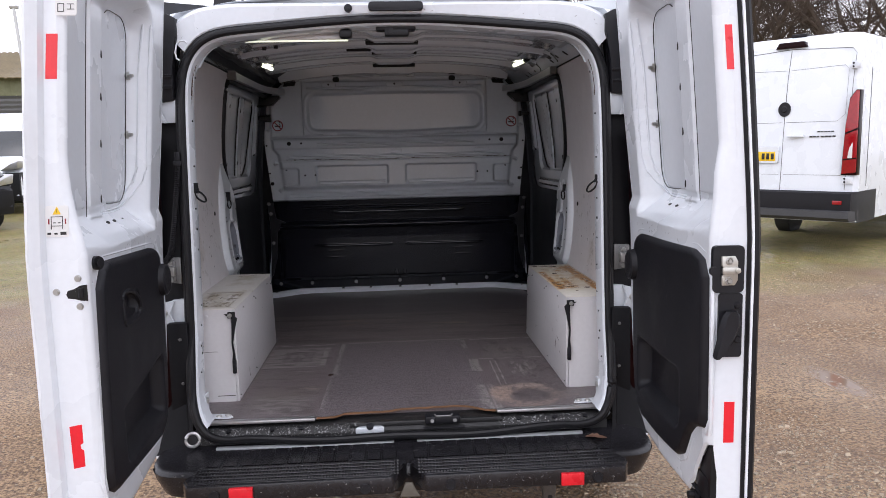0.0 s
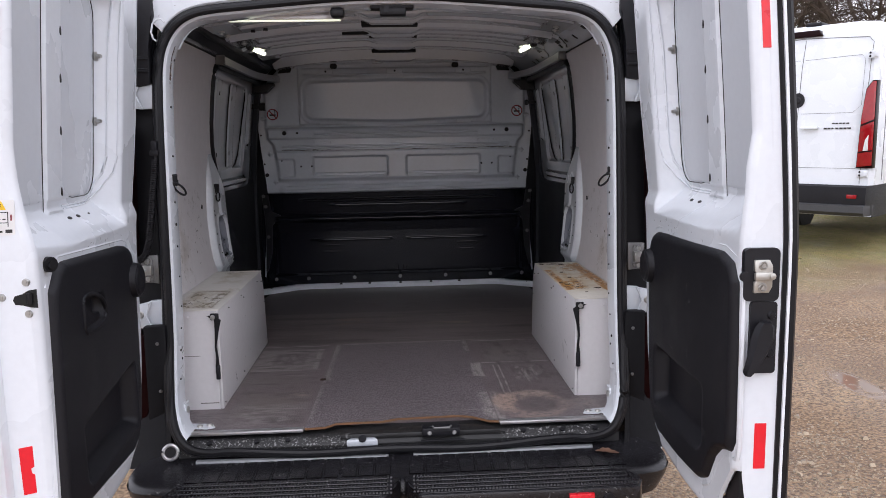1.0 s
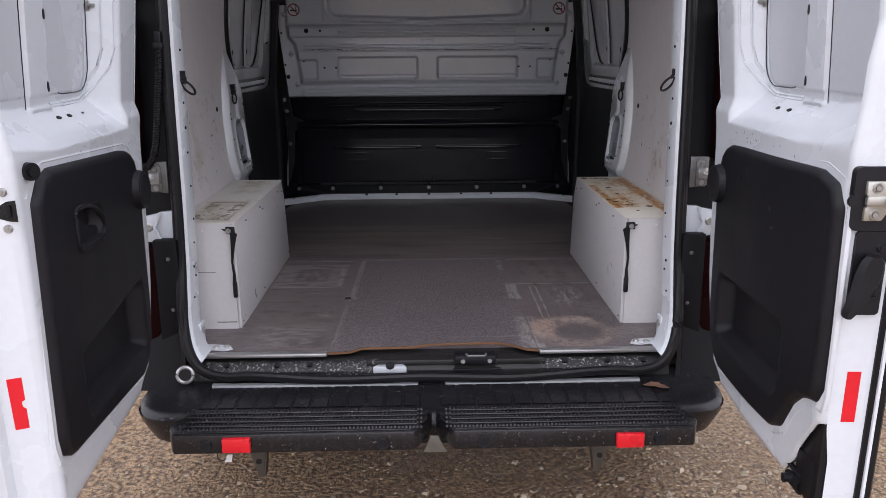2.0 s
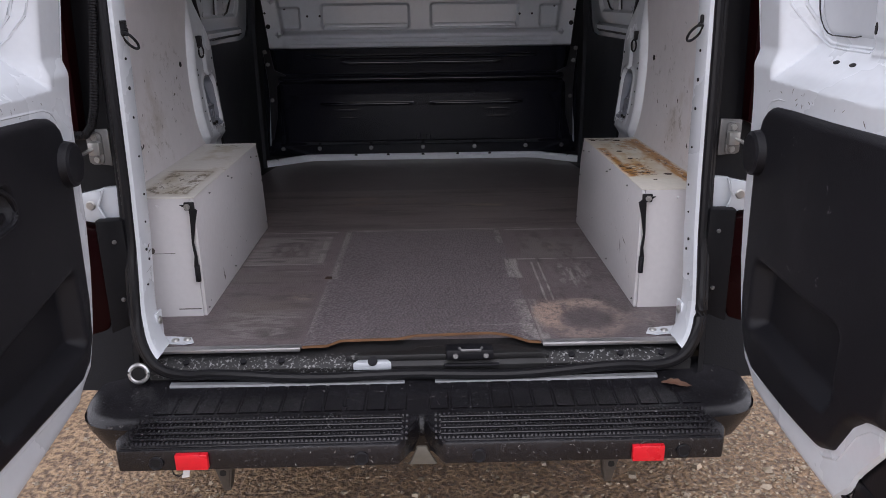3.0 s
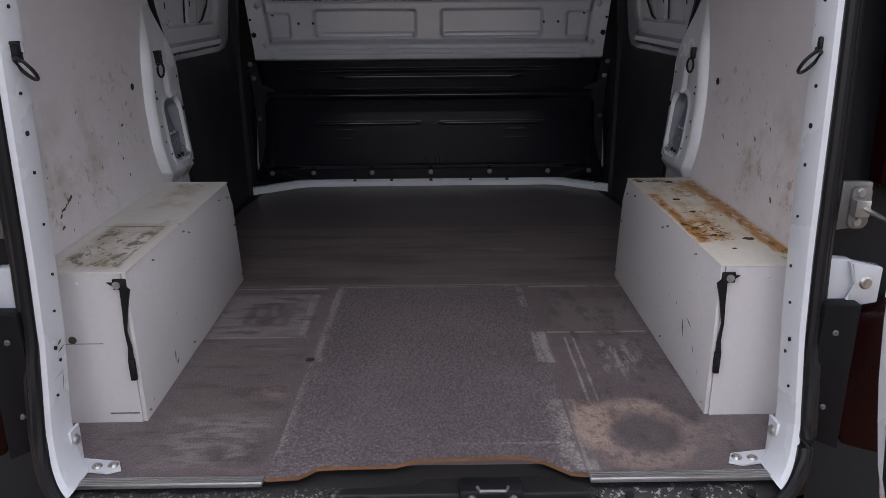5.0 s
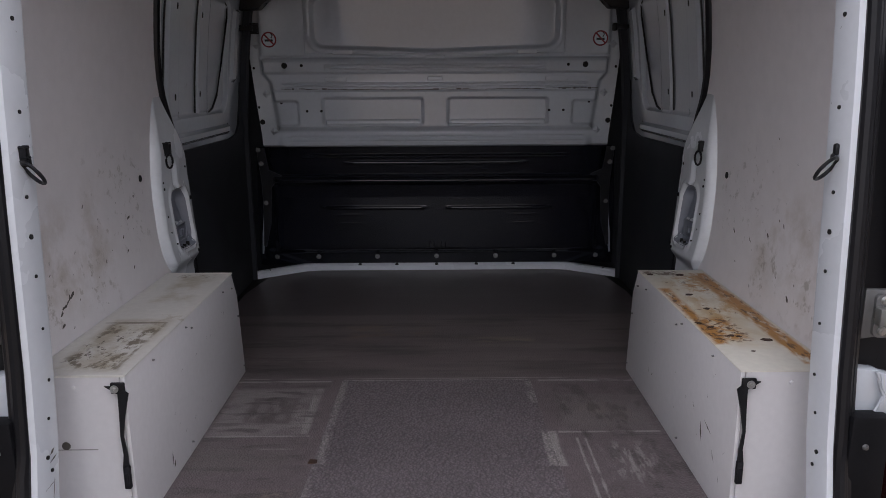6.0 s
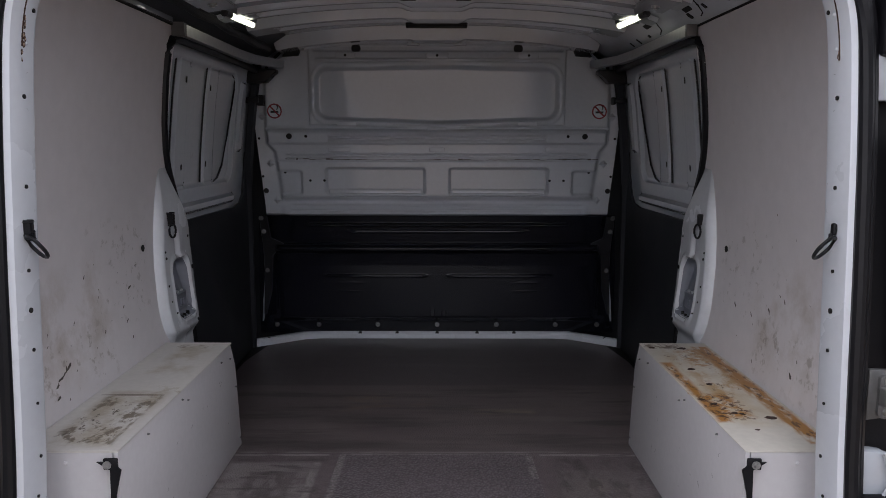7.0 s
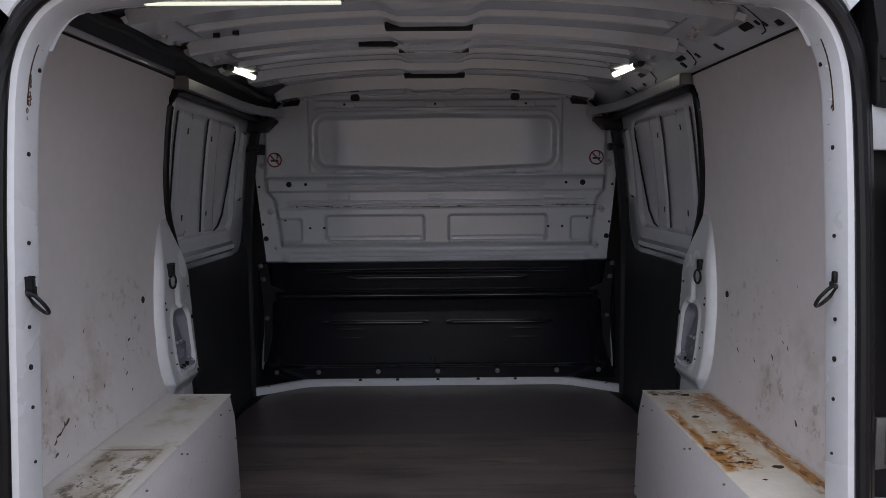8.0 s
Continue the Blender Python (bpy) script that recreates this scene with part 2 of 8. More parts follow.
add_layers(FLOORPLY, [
    # square patches behind the sheet's corners, worn round their rims
    ((-0.635, -0.345, 0.675, 1.005), 0.022, DUST, 0.52, 13, 0.34, 0.53, (-0.55, -0.41, 0.755, 0.935), (0.6, 1.6)),
    ((-0.56, -0.40, 0.75, 0.94), 0.020, (0.100, 0.083, 0.083), 0.5, 9, 0.25, 0.5, None),
    ((-0.54, -0.42, 0.77, 0.92), 0.020, DUST, 0.42, 18, 0.42, 0.53, None, (2.0, 0.6)),
    ((0.352, 0.618, 0.700, 0.950), 0.014, (0.205, 0.182, 0.178), 0.80, 5, 0.25, 0.55, None),
    ((0.40, 0.58, 0.74, 0.90), 0.05, (0.30, 0.245, 0.215), 0.55, 11, 0.42, 0.62, None),
    # pale scraped lines
    ((-0.645, -0.33, 1.043, 1.060), 0.006, DUST, 1.00, 30, 0.38, 0.49, None, (0.3, 1.0)),
    ((-0.63, -0.34, 0.676, 0.690), 0.005, DUST, 0.98, 30, 0.36, 0.49, None, (0.3, 1.0)),
    ((-0.60, -0.36, 0.606, 0.616), 0.004, DUST, 0.78, 30, 0.42, 0.53, None, (0.3, 1.0)),
    ((-0.375, -0.345, 0.690, 1.00), 0.008, DUST, 0.72, 30, 0.38, 0.51, None, (1.0, 0.3)),
    ((0.325, 0.640, 1.040, 1.060), 0.006, DUST, 1.00, 30, 0.38, 0.49, None, (0.3, 1.0)),
    ((0.335, 0.620, 0.690, 0.704), 0.005, DUST, 1.00, 30, 0.36, 0.49, None, (0.3, 1.0)),
    ((0.50, 0.64, 0.672, 0.680), 0.003, (0.03, 0.027, 0.026), 0.9, 30, 0.40, 0.52, None, (0.3, 1.0)),
    ((0.376, 0.387, 0.315, 0.665), 0.004, DUST, 1.00, 40, 0.36, 0.47, None, (1.0, 0.3)),
    ((0.399, 0.409, 0.315, 0.660), 0.004, DUST, 0.98, 40, 0.36, 0.49, None, (1.0, 0.3)),
    ((0.492, 0.501, 0.410, 0.555), 0.004, DUST, 0.78, 40, 0.40, 0.51, None, (1.0, 0.3)),
    ((0.42, 0.58, 0.44, 0.66), 0.05, DUST, 0.72, 34, 0.50, 0.55, None, (1.6, 0.5)),
    ((0.302, 0.334, 0.512, 0.705), 0.006, DUST, 1.00, 40, 0.34, 0.49, None, (1.0, 0.5)),
    ((0.322, 0.352, 0.045, 0.330), 0.008, DUST, 0.85, 40, 0.38, 0.51, None, (1.0, 0.4)),
    # broken darker streaks over both side sheets
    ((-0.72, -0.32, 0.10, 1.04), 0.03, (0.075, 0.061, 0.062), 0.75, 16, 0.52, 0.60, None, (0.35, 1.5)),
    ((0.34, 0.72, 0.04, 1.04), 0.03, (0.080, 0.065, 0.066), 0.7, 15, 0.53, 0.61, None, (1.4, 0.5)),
    # the rubbed ring beside the sill
    ((0.315, 0.600, 0.030, 0.340, "round"), 0.030, TAN, 0.82, 48, 0.38, 0.55, (0.385, 0.572, 0.090, 0.262, "round")),
    ((0.318, 0.425, 0.120, 0.330, "round"), 0.016, (0.50, 0.365, 0.30), 0.8, 60, 0.38, 0.54, (0.385, 0.572, 0.090, 0.262, "round")),
    ((0.40, 0.58, 0.262, 0.330, "round"), 0.020, (0.48, 0.37, 0.32), 0.85, 55, 0.40, 0.56, None),
    ((0.385, 0.572, 0.090, 0.262, "round"), 0.035, (0.105, 0.093, 0.090), 0.6, 30, 0.35, 0.6, None),
    ((0.56, 0.70, 0.11, 0.24), 0.04, TAN, 0.5, 22, 0.42, 0.6, None),
    # smears and stains on the other side
    ((-0.425, -0.325, 0.335, 0.425), 0.03, (0.34, 0.28, 0.24), 0.75, 24, 0.44, 0.58, None, (1.0, 2.0)),
    ((-0.62, -0.30, 0.14, 0.46), 0.10, (0.190, 0.162, 0.146), 0.7, 6, 0.38, 0.58, None, (0.7, 1.6)),
    ((-0.60, -0.32, 0.05, 0.30), 0.06, DUST, 0.52, 26, 0.44, 0.55, None, (0.5, 1.6)),
    ((-0.47, -0.33, 0.07, 0.17), 0.04, (0.050, 0.044, 0.042), 0.75, 18, 0.46, 0.58, None),
    ((-0.70, -0.34, 0.46, 0.66), 0.08, (0.185, 0.165, 0.155), 0.6, 8, 0.42, 0.6, None, (0.6, 1.4))])
pebble_face(FLOORPLY, 190, 0.35, 0.16)
# forward sheet: paler to y 1.735, darker beyond, dark band along the seam
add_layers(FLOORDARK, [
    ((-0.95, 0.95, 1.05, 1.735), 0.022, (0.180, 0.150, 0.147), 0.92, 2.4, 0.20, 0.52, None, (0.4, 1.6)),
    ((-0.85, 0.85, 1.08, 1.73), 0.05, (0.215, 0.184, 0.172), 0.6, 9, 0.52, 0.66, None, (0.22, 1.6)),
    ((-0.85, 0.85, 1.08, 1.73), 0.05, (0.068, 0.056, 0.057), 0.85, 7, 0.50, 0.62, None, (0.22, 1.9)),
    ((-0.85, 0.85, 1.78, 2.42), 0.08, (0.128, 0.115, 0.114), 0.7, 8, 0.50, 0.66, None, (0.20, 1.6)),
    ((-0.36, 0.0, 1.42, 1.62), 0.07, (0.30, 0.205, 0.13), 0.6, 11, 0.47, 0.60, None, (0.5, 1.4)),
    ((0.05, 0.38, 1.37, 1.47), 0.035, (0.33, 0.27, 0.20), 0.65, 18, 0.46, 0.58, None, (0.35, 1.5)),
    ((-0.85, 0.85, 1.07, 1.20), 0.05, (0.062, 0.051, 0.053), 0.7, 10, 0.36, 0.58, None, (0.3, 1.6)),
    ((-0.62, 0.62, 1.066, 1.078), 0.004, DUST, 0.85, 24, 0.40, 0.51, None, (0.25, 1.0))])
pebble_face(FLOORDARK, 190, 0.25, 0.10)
add_layers(MAT, [
    ((-0.308, -0.276, 0.528, 1.056), 0.008, DUST, 0.78, 36, 0.36, 0.51, None, (1.2, 0.4)),
    ((-0.33, -0.292, 0.04, 0.53), 0.014, DUST, 0.52, 36, 0.40, 0.53, None, (1.2, 0.4)),
    ((0.284, 0.334, 0.512, 0.705), 0.008, DUST, 0.98, 40, 0.36, 0.49, None, (1.0, 0.5)),
    ((0.280, 0.334, 0.88, 1.050), 0.010, DUST, 0.72, 40, 0.39, 0.51, None, (1.0, 0.5)),
    ((0.275, 0.334, 0.04, 0.33), 0.012, DUST, 0.78, 40, 0.38, 0.51, None, (1.0, 0.5)),
    ((0.06, 0.29, 0.140, 0.152), 0.004, DUST, 0.72, 30, 0.36, 0.51, None, (0.3, 1.0)),
    ((-0.30, 0.30, 1.050, 1.062), 0.004, DUST, 0.98, 30, 0.32, 0.47, None, (0.3, 1.0))])
pebble_face(MAT, 135, 0.6, 0.34)
add_layers(BOXTOP, [
    ((-0.81, -0.64, 0.26, 0.62), 0.03, (0.40, 0.34, 0.24), 0.8, 11, 0.40, 0.58, None),
    ((-0.80, -0.65, 0.27, 0.58), 0.02, (0.15, 0.115, 0.07), 0.9, 34, 0.52, 0.60, None, (1.0, 0.6)),
    ((-0.815, -0.655, 0.575, 0.588), 0.005, (0.14, 0.11, 0.07), 0.85, 30, 0.40, 0.54, None, (0.4, 1.0)),
    ((-0.80, -0.66, 0.345, 0.354), 0.004, (0.14, 0.11, 0.07), 0.75, 30, 0.44, 0.56, None, (0.4, 1.0)),
    ((-0.668, -0.656, 0.28, 0.58), 0.004, (0.16, 0.12, 0.07), 0.8, 30, 0.42, 0.56, None, (1.0, 0.4)),
    ((-0.80, -0.70, 0.30, 0.50), 0.02, (0.09, 0.07, 0.045), 0.9, 70, 0.58, 0.62, None, (0.8, 0.5)),
    ((-0.78, -0.65, 0.74, 1.04), 0.03, (0.44, 0.38, 0.28), 0.8, 8, 0.42, 0.6, None),
    ((-0.79, -0.66, 0.99, 1.04), 0.010, (0.22, 0.17, 0.11), 0.7, 30, 0.48, 0.58, None)])
add_layers(RUSTTOP, [
    ((0.63, 0.83, 0.36, 1.05), 0.04, (0.56, 0.47, 0.33), 0.7, 7, 0.40, 0.60, None),
    ((0.66, 0.82, 0.55, 1.00), 0.05, (0.47, 0.30, 0.12), 0.85, 16, 0.46, 0.58, None, (1.3, 0.6)),
    ((0.630, 0.672, 0.40, 0.86), 0.014, (0.43, 0.20, 0.045), 1.0, 26, 0.36, 0.50, None, (1.4, 0.5)),
    ((0.632, 0.735, 0.42, 0.60), 0.024, (0.43, 0.21, 0.05), 1.0, 34, 0.42, 0.54, None),
    ((0.772, 0.826, 0.28, 1.02), 0.012, (0.43, 0.205, 0.048), 1.0, 28, 0.36, 0.50, None, (1.4, 0.4)),
    ((0.70, 0.80, 0.80, 1.00), 0.03, (0.43, 0.21, 0.05), 0.9, 36, 0.48, 0.57, None),
    ((0.632, 0.740, 0.41, 0.60), 0.02, UMBER, 1.0, 60, 0.52, 0.58, None),
    ((0.632, 0.664, 0.45, 0.84), 0.010, UMBER, 0.95, 55, 0.50, 0.57, None, (1.4, 0.5)),
    ((0.785, 0.826, 0.30, 0.98), 0.010, UMBER, 0.9, 55, 0.53, 0.59, None, (1.4, 0.5)),
    ((0.64, 0.81, 0.60, 1.02), 0.03, UMBER, 0.9, 42, 0.60, 0.65, None),
    ((0.63, 0.76, 0.99, 1.05), 0.012, UMBER, 0.9, 38, 0.46, 0.56, None)])
add_layers(BOARD, [
    ((0.20, 0.80, 0.94, 1.30), 0.12, (0.46, 0.40, 0.34), 0.6, 8, 0.47, 0.66, None),
    ((0.15, 0.75, 0.93, 1.12), 0.06, (0.30, 0.26, 0.21), 0.6, 28, 0.55, 0.63, None),
    ((0.62, 1.05, 1.02, 1.36), 0.08, (0.36, 0.33, 0.30), 0.5, 34, 0.58, 0.64, None)], ("Y", "Z"))
RUST = material("brown_rust", (0.052, 0.027, 0.017), 0.75, vary=0.35, scale=25)
TANFLAKE = material("flaked_primer", (0.42, 0.33, 0.25), 0.6, vary=0.3, scale=60)
SCUFF = material("dark_scuff", (0.09, 0.08, 0.07), 0.7, vary=0.3, scale=30)
PAPER = material("white_sticker", (0.72, 0.72, 0.72), 0.4, vary=0.03)
YELLOW = material("yellow_plate", (0.80, 0.52, 0.02), 0.35, vary=0.04)
REDINK = material("red_ink", (0.24, 0.02, 0.03), 0.5)
BLACKINK = material("black_ink", (0.02, 0.02, 0.02), 0.5)
LAMPGLOW = glow("lit_lamp_lens", (1.0, 1.0, 0.74), 2.4)
STRIPGLOW = glow("glowing_strip_face", (0.95, 1.0, 0.76), 0.75)
GLASS = material("dark_vehicle_glass", (0.02, 0.025, 0.03), 0.06, spec=0.8, vary=0.1)
TYRE = material("tyre_rubber", (0.018, 0.018, 0.019), 0.7, vary=0.2, scale=20, bump=0.2)
LEAF = material("dry_brown_leaf", (0.135, 0.068, 0.042), 0.6, vary=0.3, scale=40)
BARK = material("bare_bark", (0.085, 0.062, 0.048), 0.85, vary=0.3, scale=3)
CLAD = material("green_cladding", (0.155, 0.16, 0.085), 0.6, vary=0.15, scale=1, fine=8)
ROOFING = material("brown_fibre_roof", (0.19, 0.15, 0.085), 0.75, vary=0.25, scale=0.8, fine=6)
SHUTTER = material("grey_shutter", (0.10, 0.10, 0.10), 0.55, vary=0.1)


# ---- shape helpers ----
def part(name, bm, mat, parent=None, label="", flat=30):
    me = bpy.data.meshes.new(name)
    bmesh.ops.recalc_face_normals(bm, faces=bm.faces)
    bm.to_mesh(me)
    bm.free()
    for m in mat if isinstance(mat, (list, tuple)) else [mat]:
        me.materials.append(m)
    me.shade_smooth()
    me.set_sharp_from_angle(angle=radians(flat))
    ob = new(name, me)
    if parent:
        ob.parent = parent
    if label:
        ob["label"] = label
    return ob


def empty(name, label, category, group="", kind="", at=(0, 0, 0)):
    ob = new(name)
    ob.empty_display_size = 0.1
    ob.location = at
    return tagged(ob, label, category, group, kind)


def B():
    return bmesh.new()


def box(bm, x0, x1, y0, y1, z0, z1, r=0.0, m=None, seg=2):
    t = bmesh.new()
    bmesh.ops.create_cube(t, size=1)
    for v in t.verts:
        v.co = Vector(((x0 + x1) / 2 + v.co.x * (x1 - x0), (y0 + y1) / 2 + v.co.y * (y1 - y0), (z0 + z1) / 2 + v.co.z * (z1 - z0)))
    if r:
        bmesh.ops.bevel(t, geom=t.edges[:], offset=r, segments=seg, affect="EDGES", profile=0.5)
    return join(bm, t, m)


def join(bm, t, m=None, mat_index=0):
    vs = [bm.verts.new(m @ v.co if m else v.co) for v in t.verts]
    t.verts.index_update()
    for f in t.faces:
        try:
            nf = bm.faces.new([vs[v.index] for v in f.verts])
            nf.material_index = f.material_index or mat_index
        except ValueError:
            pass
    t.free()
    return bm


def prism(bm, pts, axis, a, b, r=0.0, m=None):
    """Polygon pts in the plane across the axis, thickened from a to b along it."""
    def at(p, q):
        return {"x": (q, p[0], p[1]), "y": (p[0], q, p[1]), "z": (p[0], p[1], q)}[axis]
    t = bmesh.new()
    lo = [t.verts.new(at(p, a)) for p in pts]
    hi = [t.verts.new(at(p, b)) for p in pts]
    n = len(pts)
    t.faces.new(lo)
    t.faces.new(hi[::-1])
    for i in range(n):
        t.faces.new((lo[i], lo[(i + 1) % n], hi[(i + 1) % n], hi[i]))
    if r:
        bmesh.ops.bevel(t, geom=t.edges[:], offset=r, segments=2, affect="EDGES", profile=0.5)
    return join(bm, t, m)


def rounded(x0, x1, y0, y1, r, n=5):
    pts = []
    for cx, cy, a in ((x1 - r, y1 - r, 0), (x0 + r, y1 - r, 90), (x0 + r, y0 + r, 180), (x1 - r, y0 + r, 270)):
        pts += [(cx + r * math.cos(radians(a + 90 * i / n)), cy + r * math.sin(radians(a + 90 * i / n))) for i in range(n + 1)]
    return pts


def disc(bm, c, d, r, h, n=16, r2=None, m=None):
    """A cylinder (or cone) of radius r and height h from c along the direction d."""
    t = bmesh.new()
    bmesh.ops.create_cone(t, cap_ends=True, segments=n, radius1=r, radius2=r if r2 is None else r2, depth=h)
    q = Vector(d).to_track_quat("Z", "Y").to_matrix().to_4x4()
    mm = Matrix.Translation(c) @ q @ Matrix.Translation((0, 0, h / 2))
    return join(bm, t, m @ mm if m else mm)


def tube(bm, pts, r, n=8, closed=False, taper=None):
    pts = [Vector(p) for p in pts]
    rings = []
    k = len(pts)
    up = Vector((0.13, 0.31, 0.94)).normalized()
    for i, p in enumerate(pts):
        a = pts[(i - 1) % k] if closed or i else p
        b = pts[(i + 1) % k] if closed or i < k - 1 else p
        d = (b - a).normalized()
        s = d.cross(up)
        if s.length < 1e-3:
            s = d.orthogonal()
        s.normalize()
        w = s.cross(d)
        rad = r if taper is None else taper[i]
        rings.append([bm.verts.new(p + rad * (math.cos(2 * math.pi * j / n) * s + math.sin(2 * math.pi * j / n) * w)) for j in range(n)])
    for i in range(k if closed else k - 1):
        a, b = rings[i], rings[(i + 1) % k]
        for j in range(n):
            bm.faces.new((a[j], a[(j + 1) % n], b[(j + 1) % n], b[j]))
    if not closed:
        bm.faces.new(rings[0][::-1])
        bm.faces.new(rings[-1])
    return bm


def oval(bm, c, a, b, depth):
    """Flat oval plug: centre, two half axes, and its depth vector."""
    c, a, b, d = Vector(c), Vector(a), Vector(b), Vector(depth)
    ts = [2 * math.pi * k / 14 for k in range(14)]
    return loft(bm, [[c + a * math.cos(t) + b * math.sin(t) + d * k for t in ts] for k in (-0.5, 0.5)], True, True)


def torus(bm, c, axis, R, r, n=24, k=8, squash=1.0):
    q = Vector(axis).to_track_quat("Z", "Y")
    return tube(bm, [Vector(c) + q @ Vector((R * math.cos(2 * math.pi * i / n), squash * R * math.sin(2 * math.pi * i / n), 0)) for i in range(n)], r, k, True)


def loft(bm, rings, closed=True, cap=False):
    vs = [[bm.verts.new(p) for p in ring] for ring in rings]
    n = len(vs[0])
    for a, b in zip(vs, vs[1:]):
        for j in range(n if closed else n - 1):
            bm.faces.new((a[j], a[(j + 1) % n], b[(j + 1) % n], b[j]))
    if cap:
        bm.faces.new(vs[0][::-1])
        bm.faces.new(vs[-1])
    return bm


def sheet(bm, us, vs, f, thick=None, pick=None, keep=None):
    """A pressed sheet: f(u, v) gives the face, thick the way to its back. pick(u, v): material slot; keep(u, v): leave holes."""
    g = [[Vector(f(u, v)) for u in us] for v in vs]
    front = [[bm.verts.new(p) for p in row] for row in g]
    back = [[bm.verts.new(p + Vector(thick)) for p in row] for row in g] if thick else None
    for j in range(len(vs) - 1):
        for i in range(len(us) - 1):
            if keep and not keep((us[i] + us[i + 1]) / 2, (vs[j] + vs[j + 1]) / 2):
                continue
            nf = bm.faces.new((front[j][i], front[j][i + 1], front[j + 1][i + 1], front[j + 1][i]))
            if pick:
                nf.material_index = pick((us[i] + us[i + 1]) / 2, (vs[j] + vs[j + 1]) / 2)
            if back:
                bm.faces.new((back[j][i], back[j + 1][i], back[j + 1][i + 1], back[j][i + 1]))
    if back:
        H, W = len(vs), len(us)
        rim = [(0, i) for i in range(W)] + [(j, W - 1) for j in range(1, H)] + [(H - 1, i) for i in range(W - 2, -1, -1)] + [(j, 0) for j in range(H - 2, 0, -1)]
        for (a, b), (c, d) in zip(rim, rim[1:] + rim[:1]):
            try:
                bm.faces.new((front[a][b], front[c][d], back[c][d], back[a][b]))
            except ValueError:
                pass
    return bm


def span(a, b, n):
    return [a + (b - a) * i / n for i in range(n + 1)]


def ease(d, w):
    """1 well inside (d < -w), 0 outside (d > 0), smooth between."""
    t = min(1, max(0, -d / w))
    return t * t * (3 - 2 * t)


def rr(u, v, u0, u1, v0, v1, r):
    """Signed distance to a rounded rectangle."""
    qx = abs(u - (u0 + u1) / 2) - (u1 - u0) / 2 + r
    qy = abs(v - (v0 + v1) / 2) - (v1 - v0) / 2 + r
    return math.hypot(max(qx, 0), max(qy, 0)) + min(max(qx, qy), 0) - r


def curve(x, knots):
    """Smooth interpolation through sorted knots."""
    if x <= knots[0][0]:
        return knots[0][1]
    for (a, p), (b, q) in zip(knots, knots[1:]):
        if x <= b:
            t = (x - a) / (b - a)
            return p + (q - p) * t
    return knots[-1][1]


def screw(parent, c, d, r=0.008, mat=None, name="screw"):
    bm = disc(B(), c, d, r, 0.004, 12, r * 0.75)
    disc(bm, Vector(c) + Vector(d).normalized() * 0.0035, d, r * 0.42, 0.002, 6)
    return part(name, bm, mat or ZINC, parent)


# ---- the van: load bay, rear frame, roof, sliding doors, bulkhead ----
FZ = 0.57            # load floor
van = empty("panel_van", "white panel van parked with both rear doors wide open", "van")

SIDE = [(0.50, 0.72), (0.60, 0.732), (0.70, 0.741), (0.88, 0.742), (1.70, 0.742)]


def lean(z):
    """How far forward the rear opening lies at a height: it leans in towards the top."""
    return curve(z, [(0.45, -0.055), (0.50, -0.035), (0.55, -0.018), (0.60, 0.002), (0.65, 0.022), (0.75, 0.048), (0.85, 0.070), (1.0, 0.086), (1.15, 0.096), (1.3, 0.105), (1.5, 0.120), (1.7, 0.140), (1.85, 0.150), (2.0, 0.156)])


def smooth(pts, k):
    """The outline again with k steps between its points, on a smooth curve through them."""
    out = []
    for i in range(len(pts) - 1):
        p = [Vector(pts[max(0, min(len(pts) - 1, i + j))]) for j in (-1, 0, 1, 2)]
        for q in range(k):
            t = q / k
            out.append(tuple(0.5 * (2 * p[1] + (p[2] - p[0]) * t + (2 * p[0] - 5 * p[1] + 4 * p[2] - p[3]) * t * t + (3 * p[1] - p[0] - 3 * p[2] + p[3]) * t ** 3)))
    return out + [tuple(pts[-1])]


def opening(grow=0.0):
    """The rear opening's outline as (x, z), from the lower right corner round over the top; grow: outwards."""
    right = [(0.60, 0.527), (0.655, 0.535), (0.695, 0.558), (0.722, 0.60), (0.737, 0.66), (0.741, 0.74), (0.742, 0.85), (0.742, 1.0), (0.742, 1.2),
             (0.742, 1.40), (0.742, 1.55), (0.741, 1.66), (0.738, 1.73), (0.728, 1.79), (0.706, 1.842), (0.672, 1.882), (0.625, 1.908), (0.565, 1.921), (0.47, 1.930), (0.34, 1.941), (0.19, 1.952), (0.07, 1.957)]
    pts = smooth([(x, z) for x, z in right] + [(-x, z) for x, z in right[::-1]], 4)
    out = []
    n = len(pts)
    for i, (x, z) in enumerate(pts):
        a, b = pts[max(0, i - 1)], pts[min(n - 1, i + 1)]
        d = Vector((b[0] - a[0], b[1] - a[1])).normalized()
        out.append((x + d.y * grow, z - d.x * grow))
    return out


def ring(grow, y):
    return [(x, lean(z) + y, z) for x, z in opening(grow)[8:-8]]


def flange_x(z):
    """Half width between the faces of the painted flange at a height."""
    return curve(z, sorted((q, p) for p, q in opening(-0.0215)[12:76]))


# painted inner flange of the opening
frame_rear = part("rear_frame", loft(B(), [ring(0.012, -0.006), ring(-0.010, -0.004), ring(-0.018, 0.004), ring(-0.020, 0.016), ring(-0.022, 0.070), ring(-0.020, 0.078), ring(-0.012, 0.082), ring(0.060, 0.086)], False), WHITE, van, "white painted door frame with small holes")
